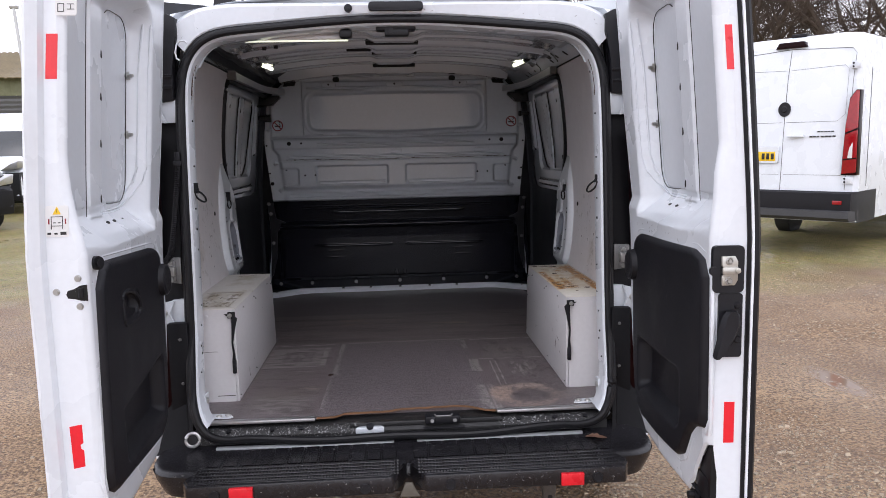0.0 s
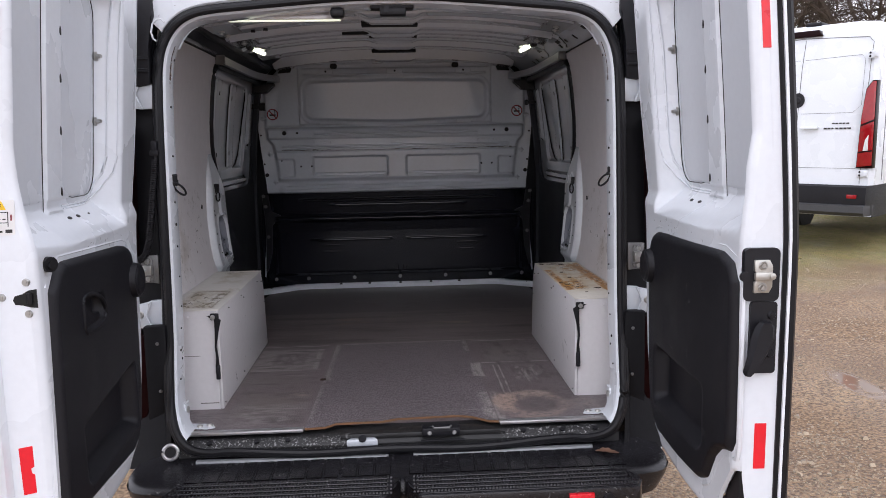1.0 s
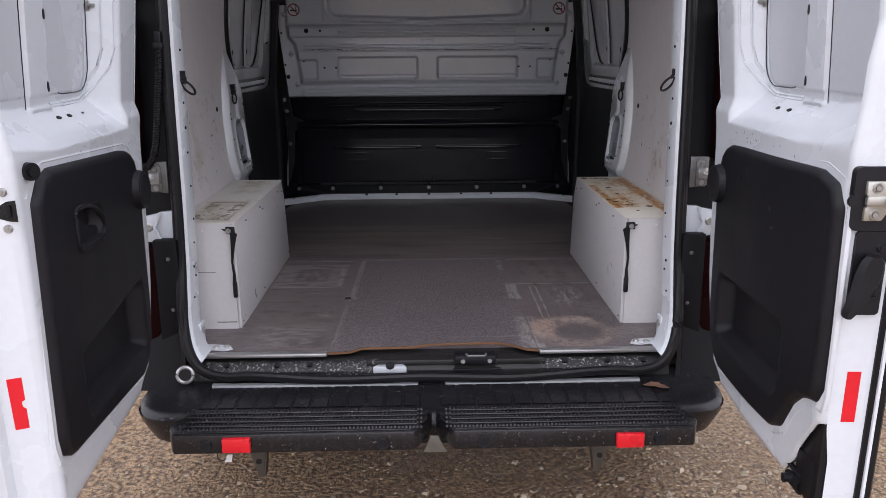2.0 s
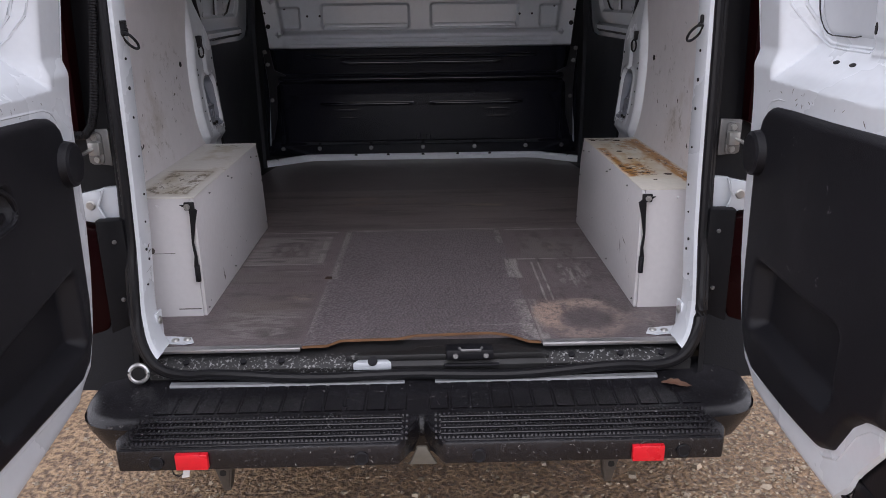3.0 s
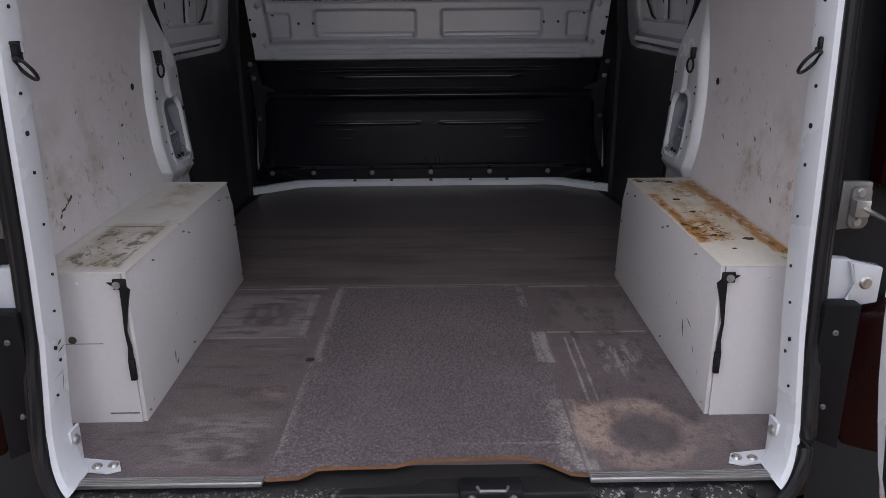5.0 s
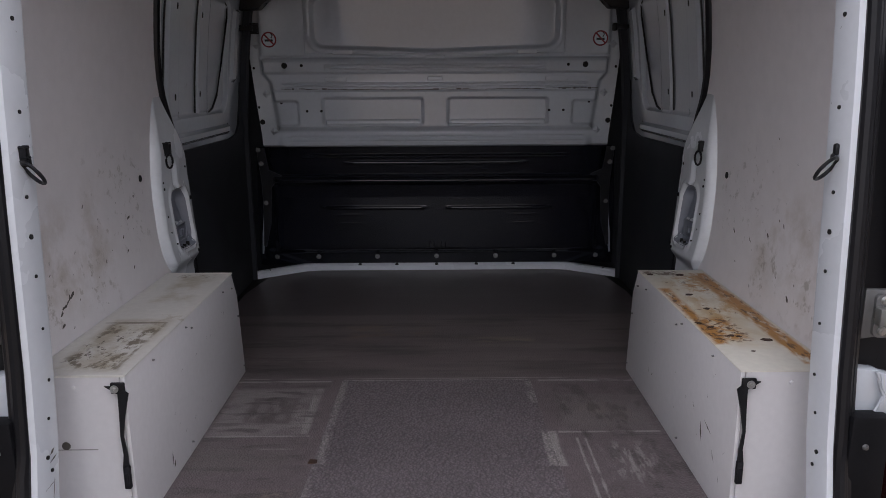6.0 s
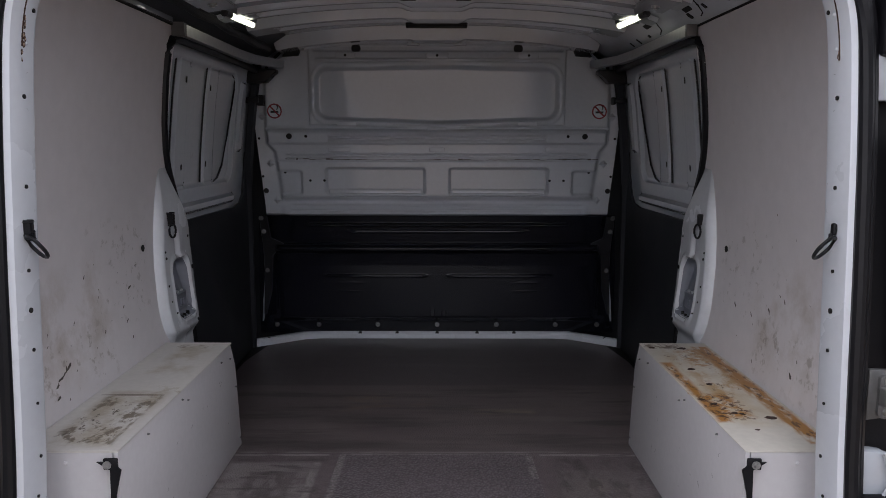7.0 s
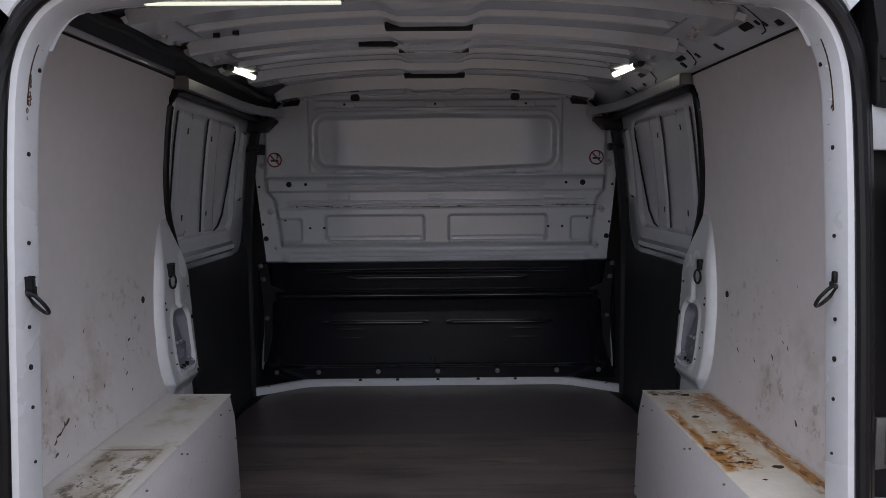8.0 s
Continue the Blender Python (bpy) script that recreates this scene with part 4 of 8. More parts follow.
# two step treads with pimpled rows, notch between
for s, x0, x1 in ((-1, -0.70, -0.004), (1, 0.004, 0.705)):
    outline = [(x0, -0.205), (x1, -0.205), (x1, -0.30), (x1 - 0.02, -0.335), (x0 + 0.02, -0.335), (x0, -0.30)]
    if s < 0:
        outline[2:4] = [(x1 - 0.004, -0.235), (x1 - 0.022, -0.27), (x1 - 0.034, -0.31), (x1 - 0.048, -0.333)]
        outline[0], outline[-1] = (x0 + 0.03, -0.205), (x0, -0.29)
    else:
        outline[1], outline[2] = (x1 - 0.03, -0.205), (x1, -0.29)
        outline[4:6] = [(x0 + 0.048, -0.333), (x0 + 0.034, -0.31), (x0 + 0.022, -0.27), (x0 + 0.004, -0.235)]
    tread = part("step_tread", prism(B(), outline, "z", 0.445, 0.500, 0.006), WETBLACK, bumper, "black step tread with pimpled grip rows")
    bm = prism(B(), [(a * 0.985 + (x0 + x1) / 2 * 0.015, -0.27 + (b + 0.27) * 0.86) for a, b in outline], "z", 0.4995, 0.5035, 0.002)
    part("tread_pad", bm, WETBLACK, tread)
    bm = B()
    for r in range(5):
        y = -0.216 - 0.0245 * r
        n = 62 if r < 4 else 66
        for i in range(n):
            x = x0 + 0.03 + (x1 - x0 - 0.06) * i / (n - 1)
            sx = 0.0034
            vs = [bm.verts.new((x + a * sx, y + b * 0.0045, 0.5032)) for a, b in ((-1, -1), (1, -1), (1, 1), (-1, 1))]
            vt = [bm.verts.new((x + a * sx * 0.5, y + b * 0.0024, 0.5078)) for a, b in ((-1, -1), (1, -1), (1, 1), (-1, 1))]
            bm.faces.new(vt)
            for k in range(4):
                bm.faces.new((vs[k], vs[(k + 1) % 4], vt[(k + 1) % 4], vt[k]))
    tagged(part("grip_pattern", bm, WETBLACK, tread), kind="stuff")
    for r in range(4):
        y = -0.228 - 0.0245 * r
        part("grip_rail", box(B(), x0 + 0.04, x1 - 0.04, y - 0.004, y + 0.004, 0.503, 0.5085, 0.0015, seg=1), WETBLACK, tread)
    part("reflector", box(B(), s * 0.513 - 0.036, s * 0.513 + 0.036, -0.346, -0.33, 0.449 if s > 0 else 0.454, 0.488 if s > 0 else 0.493, 0.002), REDTAPE, bumper, "bright red rectangular reflector")
    for x in ((-0.595, -0.135) if s < 0 else (0.13, 0.595)):
        sen = part("parking_sensor", torus(B(), (x, -0.3375, 0.468), (0, -1, 0.1), 0.0135, 0.003, 18, 6), BLACK, bumper)
        part("sensor_face", disc(B(), (x, -0.334, 0.468), (0, -1, 0.1), 0.011, 0.0045, 16), RUBBER, sen)
part("tow_plate", prism(B(), [(-0.012, 0.45), (0.012, 0.45), (0.020, 0.425), (0.034, 0.408), (0.036, 0.402), (-0.032, 0.402), (-0.026, 0.410), (-0.018, 0.425)], "y", -0.27, -0.262, 0.002), material("dusty_steel", (0.13, 0.12, 0.10), 0.6, metal=0.1, vary=0.2), van, "dull beige towing plate in the bumper notch")
RUSTY = material("rusty_bracket", (0.062, 0.052, 0.043), 0.6, vary=0.3)
for s in (-1, 1):
    c = -0.494 if s < 0 else 0.470
    hang = part("beam_bracket", prism(B(), [(c - s * 0.024, 0.40), (c + s * 0.022, 0.40), (c + s * 0.020, 0.36), (c + s * 0.002, 0.290), (c - s * 0.010, 0.292)], "y", -0.20, -0.192, 0.001), RUSTY, van, "rusty steel bracket under the bumper")
    part("bracket_flange", prism(B(), [(c - s * 0.025, 0.40), (c - s * 0.010, 0.292), (c - s * 0.014, 0.292), (c - s * 0.029, 0.40)], "y", -0.20, -0.165), RUSTY, hang)
    part("bracket_slot", prism(B(), rounded(c - 0.008, c + 0.008, 0.335, 0.350, 0.006), "y", -0.202, -0.199), DARK, hang)
tag = part("tag_wire", tube(B(), [(-0.575, -0.285, 0.43), (-0.582, -0.285, 0.415), (-0.580, -0.285, 0.402), (-0.568, -0.285, 0.396), (-0.558, -0.285, 0.404)], 0.0018, 5), RUBBER, van, "paper tag on a thin wire")
part("tag", prism(B(), [(-0.563, 0.392), (-0.545, 0.394), (-0.541, 0.415), (-0.556, 0.414)], "y", -0.286, -0.284), PAPER, tag)
for s in (-1, 1):
    w = part("rear_wheel", disc(B(), (s * 0.72, 0.78, 0.33), (s, 0, 0), 0.325, 0.20, 40), TYRE, van)
    part("rim", disc(B(), (s * 0.915, 0.78, 0.33), (s, 0, 0), 0.20, 0.012, 30), ZINC, w)

random.seed(77)
pale_nick = material("pale_nick", (0.30, 0.29, 0.28), 0.6)
for k in range(26):
    x = random.choice((random.uniform(-0.46, -0.05), random.uniform(-0.66, 0.66), random.uniform(0.55, 0.68)))
    if abs(x) < 0.06 or 0.46 < abs(x) < 0.56:
        continue
    z, a, ln, w = random.uniform(0.455, 0.492), random.uniform(0.9, 2.2) if k % 3 else random.uniform(-0.2, 0.2), random.uniform(0.0015, 0.005), random.uniform(0.0004, 0.0012)
    t = B()
    t.faces.new([t.verts.new((x + math.cos(a) * i * ln - math.sin(a) * j * w, -0.3372, z + math.sin(a) * i * ln + math.cos(a) * j * w)) for i, j in ((-1, 0), (0, -1), (1, 0), (0, 1))])
    part("scratch", t, pale_nick, bumper)

# ---- side linings ----
def wall_x(z):
    """Half width of the load bay: the sides bulge at mid height."""
    return curve(z, [(0.5, 0.800), (0.75, 0.815), (0.92, 0.830), (1.05, 0.848), (1.20, 0.861), (1.32, 0.862), (1.45, 0.855), (1.60, 0.841), (1.75, 0.824), (1.87, 0.805), (1.95, 0.79)])


for s, nm in ((-1, "wall_left"), (1, "wall_right")):
    def top(y):
        return 1.892 + 0.012 * (1.2 - y)
    bm = sheet(B(), span(0.14, 1.20, 10), span(0, 1, 24), lambda u, v, s=s: (s * wall_x(FZ + (top(u) - FZ) * v), u, FZ + (top(u) - FZ) * v), (s * 0.012, 0, 0))
    wall = tagged(part(nm, bm, BOARD), "off-white side lining board with scuffs and brown stains", "wall", "", "structure")
    random.seed(7 + s)
    marks = [(random.uniform(0.20, 1.0) ** 1.2, 0.95 + abs(random.gauss(0, 0.24)), random.uniform(0.0015, 0.006) * random.choice((0.6, 1, 1.4))) for _ in range(34)]
    if s < 0:
        marks += [(0.44 + 0.012 * k, 1.0 + 0.005 * k + random.uniform(-0.006, 0.006), random.uniform(0.004, 0.009)) for k in range(6)]
    for y, z, r in marks:
        a = random.uniform(0.2, 1.3)
        t = B()
        ring_pts = []
        for i in range(7):
            q, w = 2 * math.pi * i / 7, r * random.uniform(0.5, 1.2)
            p, h = w * math.cos(q) * 1.5, w * math.sin(q) * 0.55
            yy, zz = y + p * math.cos(a) - h * math.sin(a), z + p * math.sin(a) + h * math.cos(a)
            ring_pts.append(t.verts.new((s * (wall_x(zz) - 0.0008), yy, zz)))
        t.faces.new(ring_pts)
        part("scuff", t, SCUFF, wall)
    part("plug_hole", disc(B(), (s * (wall_x(1.233) + 0.002), 1.0, 1.233), (-s, 0, 0), 0.010, 0.004, 14), DARK, wall)
    for y, z in ((1.14, 1.785), (0.26, 1.74), (0.26, 0.98)):
        screw(wall, (s * wall_x(z), y, z), (-s, 0, 0), 0.006)
    # upper side rail above the lining
    prof = [(0.83, 1.885), (0.797, 1.897), (0.790, 1.912), (0.745, 1.945), (0.68, 1.985), (0.62, 2.02), (0.84, 2.04)]
    rail = part("side_rail", loft(B(), [[(s * x, y, z) for x, z in prof] for y in span(0.22, 2.30, 10)], True, True), STEEL if s > 0 else DARKTRIM, van, "painted roof side rail with punched holes" if s > 0 else "dark roof side rail with loom")
    part("rail_gap", tube(B(), [(s * 0.7985, y, 1.8965) for y in span(0.24, 2.1, 6)], 0.0035, 5), DARK, rail)
    if s < 0:
        part("rail_trim", box(B(), -0.798, -0.788, 0.24, 1.14, 1.899, 1.916, 0.002), STEEL, rail)
        part("loom", tube(B(), [(-0.735, 0.25 + 0.095 * i, 1.942 + 0.004 * math.sin(i * 1.7)) for i in range(21)], 0.016, 8), RUBBER, rail)
    for y, z, w, h in ((0.66, 1.936, 0.028, 0.011), (0.585, 1.927, 0.006, 0.009), (0.535, 1.919, 0.012, 0.009), (0.605, 1.934, 0.006, 0.008), (0.872, 1.929, 0.009, 0.010), (0.866, 1.921, 0.009, 0.005), (1.02, 1.930, 0.008, 0.010), (1.045, 1.938, 0.004, 0.005), (1.13, 1.940, 0.030, 0.010), (1.16, 1.925, 0.012, 0.012), (1.52, 1.948, 0.032, 0.010), (1.60, 1.925, 0.010, 0.006), (1.74, 1.925, 0.006, 0.014), (1.84, 1.925, 0.006, 0.012)) if s > 0 else ():
        x = 0.748 - (z - 1.943) * 1.37
        m = Matrix.Translation((s * x, y, z)) @ Matrix.Rotation(radians(90), 4, "Z") @ Matrix.Rotation(radians(36), 4, "X")
        part("rail_hole", prism(B(), rounded(-w, w, -h, h, min(w, h) * 0.5, 2), "z", -0.002, 0.0015, 0, m), DARK, rail)
    # sliding door track bar
    trk = part("door_track", loft(B(), [[(s * (x - 0.032), y, z), (s * x, y, z), (s * x, y, z + 0.034), (s * (x - 0.032), y, z + 0.034)] for x, y, z in ((0.797, 1.165, 1.866), (0.797, 1.5, 1.866), (0.795, 1.80, 1.866), (0.78, 1.98, 1.866), (0.73, 2.16, 1.868), (0.71, 2.20, 1.869))], True, True), ALU, van, "bare metal sliding door track")
    part("track_end", box(B(), s * 0.764, s * 0.798, 1.158, 1.178, 1.865, 1.901, 0.003), DULLZINC, trk)
    arm = part("roller_arm", prism(B(), [(s * 0.71, 1.862), (s * 0.71, 1.845), (s * 0.735, 1.835), (s * 0.755, 1.805), (s * 0.84, 1.80), (s * 0.84, 1.862)], "y", 2.17, 2.235, 0.005), RUBBER, trk, "black roller arm")
    part("latch_stub", box(box(B(), s * 0.80, s * 0.85, 2.20, 2.27, 1.720, 1.738, 0.004), s * 0.785, s * 0.805, 2.22, 2.25, 1.712, 1.746, 0.006), RUBBER, arm)

# ---- rear pillars of the sliding doors ----
AP = [(0.57, 1.30), (0.93, 1.312), (1.05, 1.332), (1.18, 1.338), (1.26, 1.330), (1.31, 1.312), (1.38, 1.262), (1.46, 1.205), (1.52, 1.175), (1.60, 1.155), (1.70, 1.147), (1.80, 1.144), (1.86, 1.150)]
ED = [(0.57, 1.09), (0.925, 1.095), (0.955, 1.072), (0.99, 1.060), (1.04, 1.056), (1.15, 1.066), (1.30, 1.090), (1.42, 1.112), (1.50, 1.130), (1.86, 1.14)]
for s in (-1, 1):
    def pillar(u, v, s=s):
        a, b = curve(v, ED), curve(v, AP)
        y = a + (b - a) * u
        out = y - a
        rise = math.sin(min(1, out / 0.022) * math.pi / 2)
        lift = (0.030 * rise + 0.010 * min(1, out / 0.15)) * ease(v - 1.515, 0.24) * (0.25 + 0.75 * ease(0.905 - v, 0.05))
        fall = 0.016 * max(0, (u - 0.86) / 0.14) ** 2
        pocket = 0.038 * ease(rr(y, v, 1.128, 1.272, 0.972, 1.178, 0.045), 0.022)
        ledge = 0.016 * ease(rr(y, v, 1.140, 1.262, 0.975, 1.072, 0.02), 0.010)
        flute = 0.012 * ease(rr(y, v, 1.168, 1.212, 1.172, 1.262, 0.016), 0.014)
        rim = 0.004 * (ease(rr(y, v, 1.116, 1.284, 0.960, 1.190, 0.05), 0.010) - ease(rr(y, v, 1.128, 1.272, 0.972, 1.178, 0.045), 0.008))
        return (s * (wall_x(v) + 0.004 - lift + fall + pocket - ledge + flute - rim), y, v)

    pil = part("door_pillar", sheet(B(), span(0, 0.12, 14) + span(0.12, 1, 96)[1:], span(0.60, 1.515, 170), pillar, (s * 0.02, 0, 0)), PILLAR, van, "white pressed-steel pillar with a handle pocket")
    part("aperture_seal", tube(B(), [(s * (wall_x(z) + (0.000 if z > 1.3 else 0.010)), curve(z, AP) + (0.004 if z > 1.3 else 0.014), z) for z in span(0.60, 1.83, 60)] + [(s * 0.804, 1.165, 1.852), (s * 0.800, 1.21, 1.860), (s * 0.799, 1.5, 1.861), (s * 0.799, 1.9, 1.861), (s * 0.80, 2.18, 1.856)], 0.0145, 8), RUBBER, van, "black rubber sliding door seal")

    def face_x(y, z):
        """The pillar's inboard face."""
        a, b = curve(z, ED), curve(z, AP)
        return abs(pillar((y - a) / (b - a), z)[0])
    # liner over the pocket: the recess's shade is painted in as darker grey
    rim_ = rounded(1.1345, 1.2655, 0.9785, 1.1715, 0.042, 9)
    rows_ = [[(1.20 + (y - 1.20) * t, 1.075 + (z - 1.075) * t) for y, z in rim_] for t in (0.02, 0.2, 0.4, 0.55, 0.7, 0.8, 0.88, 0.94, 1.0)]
    part("shaded_handle_cup", loft(B(), [[(s * (face_x(y, z) - 0.0012), y, z) for y, z in row] for row in rows_], True), POCKETGREY, pil, "grey plastic handle cup, darkened for the pocket's shade")
    rg = empty("lashing_ring", "small black lashing ring on the pillar", "lashing ring", "lashing rings")
    xr = face_x(1.145, 1.28)
    part("ring", torus(B(), (s * (xr - 0.009), 1.145, 1.268), (s, 0.45, 0), 0.0135, 0.0034, 18, 6, 1.6), RUBBER, rg)
    part("anchor", box(B(), s * (xr - 0.010), s * (xr + 0.008), 1.135, 1.156, 1.288, 1.322, 0.004), RUBBER, rg)
    for y, z, r in ((1.103, 1.205, 0.0035), (1.104, 1.185, 0.0045), (1.095, 1.10, 0.0035), (1.285, 1.235, 0.004), (1.296, 1.13, 0.0075), (1.275, 0.955, 0.006), (1.293, 0.965, 0.006), (1.12, 1.01, 0.003), (1.10, 1.05, 0.003)):
        part("pillar_hole", disc(B(), (s * (face_x(y, z) + 0.0015), y, z), (-s, -0.1, 0), r, 0.003, 10), DARK, pil)
    for k in range(3):
        y = 1.165 + 0.026 * k
        part("pocket_slot", box(B(), s * (face_x(y, 0.985) - 0.002), s * (face_x(y, 0.985) + 0.006), y - 0.003, y + 0.003, 0.966 + 0.003 * k, 0.990 + 0.003 * k, 0.001), DARK, pil)
    xl = face_x(1.20, 1.03)
    part("pocket_latch", box(box(B(), s * (xl - 0.006), s * (xl + 0.004), 1.165, 1.245, 1.005, 1.058, 0.003), s * (xl - 0.010), s * (xl - 0.004), 1.185, 1.205, 1.02, 1.04, 0.003), POCKETGREY, pil)

# ---- sliding doors, closed ----
for s, side in ((-1, "left"), (1, "right")):
    def edge(z):
        return curve(z, [(1.2, 0.893), (1.32, 0.890), (1.5, 0.878), (1.7, 0.856), (1.9, 0.824)])

    def skin(u, v, s=s):
        d = 0.0
        d -= 0.014 * ease(rr(u, v, 1.20, 2.055, 1.375, 1.828, 0.08), 0.02)
        for a, b in ((1.352, 1.475), (1.672, 1.802)):
            d += 0.008 * ease(rr(u, v, a, b, 1.385, 1.818, 0.02), 0.010)
        d += 0.012 * ease(rr(u, v, 2.085, 2.165, 1.50, 1.80, 0.02), 0.012)
        d += 0.016 * ease(rr(u, v, 1.34, 2.06, 1.284, 1.330, 0.02), 0.016)
        return (s * (edge(v) - d), u, v)
    door = part("sliding_door", sheet(B(), span(1.10, 2.32, 170), span(1.25, 1.92, 110), skin, (s * 0.03, 0, 0)), STEEL, van, "closed grey-white sliding door with blanked window")
    for y in (1.326, 1.652):
        part("window_bead", tube(B(), [(s * (edge(z) + 0.011), y, z) for z in span(1.392, 1.818, 8)], 0.0035, 5), RUBBER, door)
    outline = [(1.81, 1.385), (1.87, 1.398), (1.935, 1.45), (1.99, 1.58), (2.035, 1.76), (2.02, 1.805), (1.97, 1.822), (1.81, 1.826)]
    part("window_bead", tube(B(), [(s * (edge(z) + 0.011), y, z) for y, z in outline], 0.004, 5), RUBBER, door)
    part("window_bead", tube(B(), [(s * (edge(1.385) + 0.012), y, 1.384) for y in span(1.34, 1.64, 4)], 0.003, 5), RUBBER, door)
    for y, z in ((1.43, 1.755), (1.43, 1.455), (1.70, 1.745), (1.70, 1.46)):
        part("slot", oval(B(), (s * (edge(z) + 0.0055), y, z), (0, 0.0042, 0), (-s * 0.0012, 0, 0.011), (s * 0.003, 0, 0)), DARK, door)
    # black lower lining, its top edge rising at the front
    pts = [(1.20, FZ), (2.36, FZ), (2.36, 1.60), (2.235, 1.56), (2.222, 1.40), (2.200, 1.312), (2.155, 1.276), (2.05, 1.264), (1.40, 1.270), (1.20, 1.272)]
    part("lower_lining", prism(B(), pts, "x", s * 0.878, s * 0.90, 0.006), DARKTRIM, door, "matt black lower door lining")
    # front pillar strip, black
    part("front_pillar", loft(B(), [[(s * (edge(z) - 0.008), 2.215 if z > 1.35 else 2.26, z), (s * (edge(z) - 0.030), 2.24 if z > 1.35 else 2.28, z), (s * (edge(z) - 0.034), 2.275, z), (s * (edge(z) - 0.02), 2.305, z), (s * (edge(z) + 0.03), 2.34, z)] for z in span(FZ, 1.93, 14)], False), DARKTRIM, van, "black front pillar trim")

# ---- bulkhead ----
def bulk_y(z):
    return curve(z, [(0.55, 2.475), (0.60, 2.465), (0.95, 2.42), (1.20, 2.345), (1.21, 2.318), (1.30, 2.315), (1.60, 2.305), (2.1, 2.295)])


def bulk_half(z):
    return curve(z, [(0.55, 0.885), (0.9, 0.875), (1.198, 0.845), (1.2, 0.803), (1.25, 0.806), (1.45, 0.826), (1.63, 0.842), (1.80, 0.820), (1.89, 0.765), (1.95, 0.70), (2.0, 0.62), (2.06, 0.60)])


def rib(t, c, w):
    """A round-backed rib of half width w."""
    q = abs(t - c) / w
    return 0 if q >= 1 else 0.5 + 0.5 * math.cos(math.pi * q)


def upper(u, z):
    x = u * bulk_half(z)
    a = abs(x)
    k = max(0, 1 - a / 0.55)
    side = curve(z, [(1.26, 0.732), (1.45, 0.755), (1.50, 0.766), (1.535, 0.795), (1.60, 0.802)])
    field = ease(max(a - side, 1.268 - z, z - 1.612), 0.030)
    d = 0.030 * field
    # belt below the window, with two fine ribs
    d += 0.012 * ease(max(a - 0.785, 1.530 - z, z - 1.610), 0.014)
    d += 0.005 * (rib(z, 1.571, 0.007) + rib(z, 1.555, 0.007)) * ease(a - 0.50, 0.006)
    # fine lines and the ledge above the pockets
    d += 0.005 * (rib(z, 1.490, 0.008) + rib(z, 1.475, 0.006)) * ease(a - 0.70, 0.02)
    d += 0.010 * ease(z - 1.463, 0.011) * field
    # pockets
    d -= 0.021 * ease(rr(a, z, 0.050, 0.520, 1.296, 1.432, 0.022), 0.016)
    d += 0.009 * ease(rr(a, z, 0.066, 0.505, 1.290, 1.330, 0.010), 0.008) * ease(1.300 - z, 0.006)
    d -= 0.016 * ease(rr(a, z, 0.618, 0.95, 1.296, 1.420, 0.022), 0.016) * field
    # sloping foot
    d += 0.030 * min(1, max(0, (1.264 - z) / 0.052)) * ease(a - 0.735, 0.05)
    d += 0.004 * (rib(z, 1.250, 0.006) + rib(z, 1.228, 0.006)) * ease(a - 0.70, 0.03)
    # upper field, the frame line and the blanked window
    d += 0.014 * ease(max(a - 0.800 + 0.9 * max(0, z - 1.84), 1.600 - z), 0.020)
    d += 0.008 * ease(max(a - 0.588, 1.618 - z, z - 1.982), 0.007)
    lo, hi = 1.640 - 0.018 * k, 1.884 + 0.010 * k
    d += 0.006 * ease(rr(x, z, -0.580, 0.580, lo - 0.020, hi + 0.020, 0.08), 0.010)
    pane = ease(rr(x, z, -0.563, 0.563, lo, hi, 0.065), 0.024)
    d += pane * (0.055 * (z - 1.76) - 0.030 + 0.0022 * noise.noise((x * 3.1, z * 3.6, 4.0)))
    # sagging rib under the window, cross ribs over it
    d += 0.008 * rib(z, 1.630 - 0.026 * k, 0.010) * ease(a - 0.47, 0.01)
    d += 0.007 * rib(z, 1.914, 0.010) * ease(a - 0.56, 0.02)
    d -= 0.010 * ease(rr(x, z, -0.575, 0.575, 1.945, 1.982, 0.01), 0.012)
    # the thin sheet is never quite flat
    d += 0.0015 * noise.noise((x * 4.2, z * 5.0, 2.0)) + 0.0004 * noise.noise((x * 13, z * 13, 7.0))
    return (x, bulk_y(z) - d, z)


def face_y(x, z):
    return upper(x / bulk_half(z), z)[1]


def lower(u, z):
    x = u * bulk_half(z)
    a = abs(x)
    d = 0.022 * ease(max(a - 0.805, 0.655 - z), 0.035)
    d += 0.030 * rib(z, 1.036, 0.030) * ease(a - 0.80, 0.05)
    d += 0.005 * rib(z, 1.064, 0.006) * ease(a - 0.78, 0.05)
    d += 0.004 * (rib(z, 1.164, 0.006) + rib(z, 1.150, 0.006)) * ease(a - 0.62, 0.02)
    d += 0.009 * rib(z, 1.124, 0.011) * ease(a - 0.425, 0.012)
    d += 0.009 * rib(z, 0.897, 0.011) * ease(rr(a, z, 0.052, 0.555, 0.8, 1.0, 0.01), 0.012)
    d += 0.0012 * (rib(z, 0.862, 0.007) + rib(z, 0.818, 0.007)) * ease(rr(a, z, 0.36, 0.50, 0.7, 1.0, 0.01), 0.012)
    d += 0.0012 * noise.noise((x * 3.5, z * 4.0, 5.0))
    return (x, bulk_y(z) - d, z)


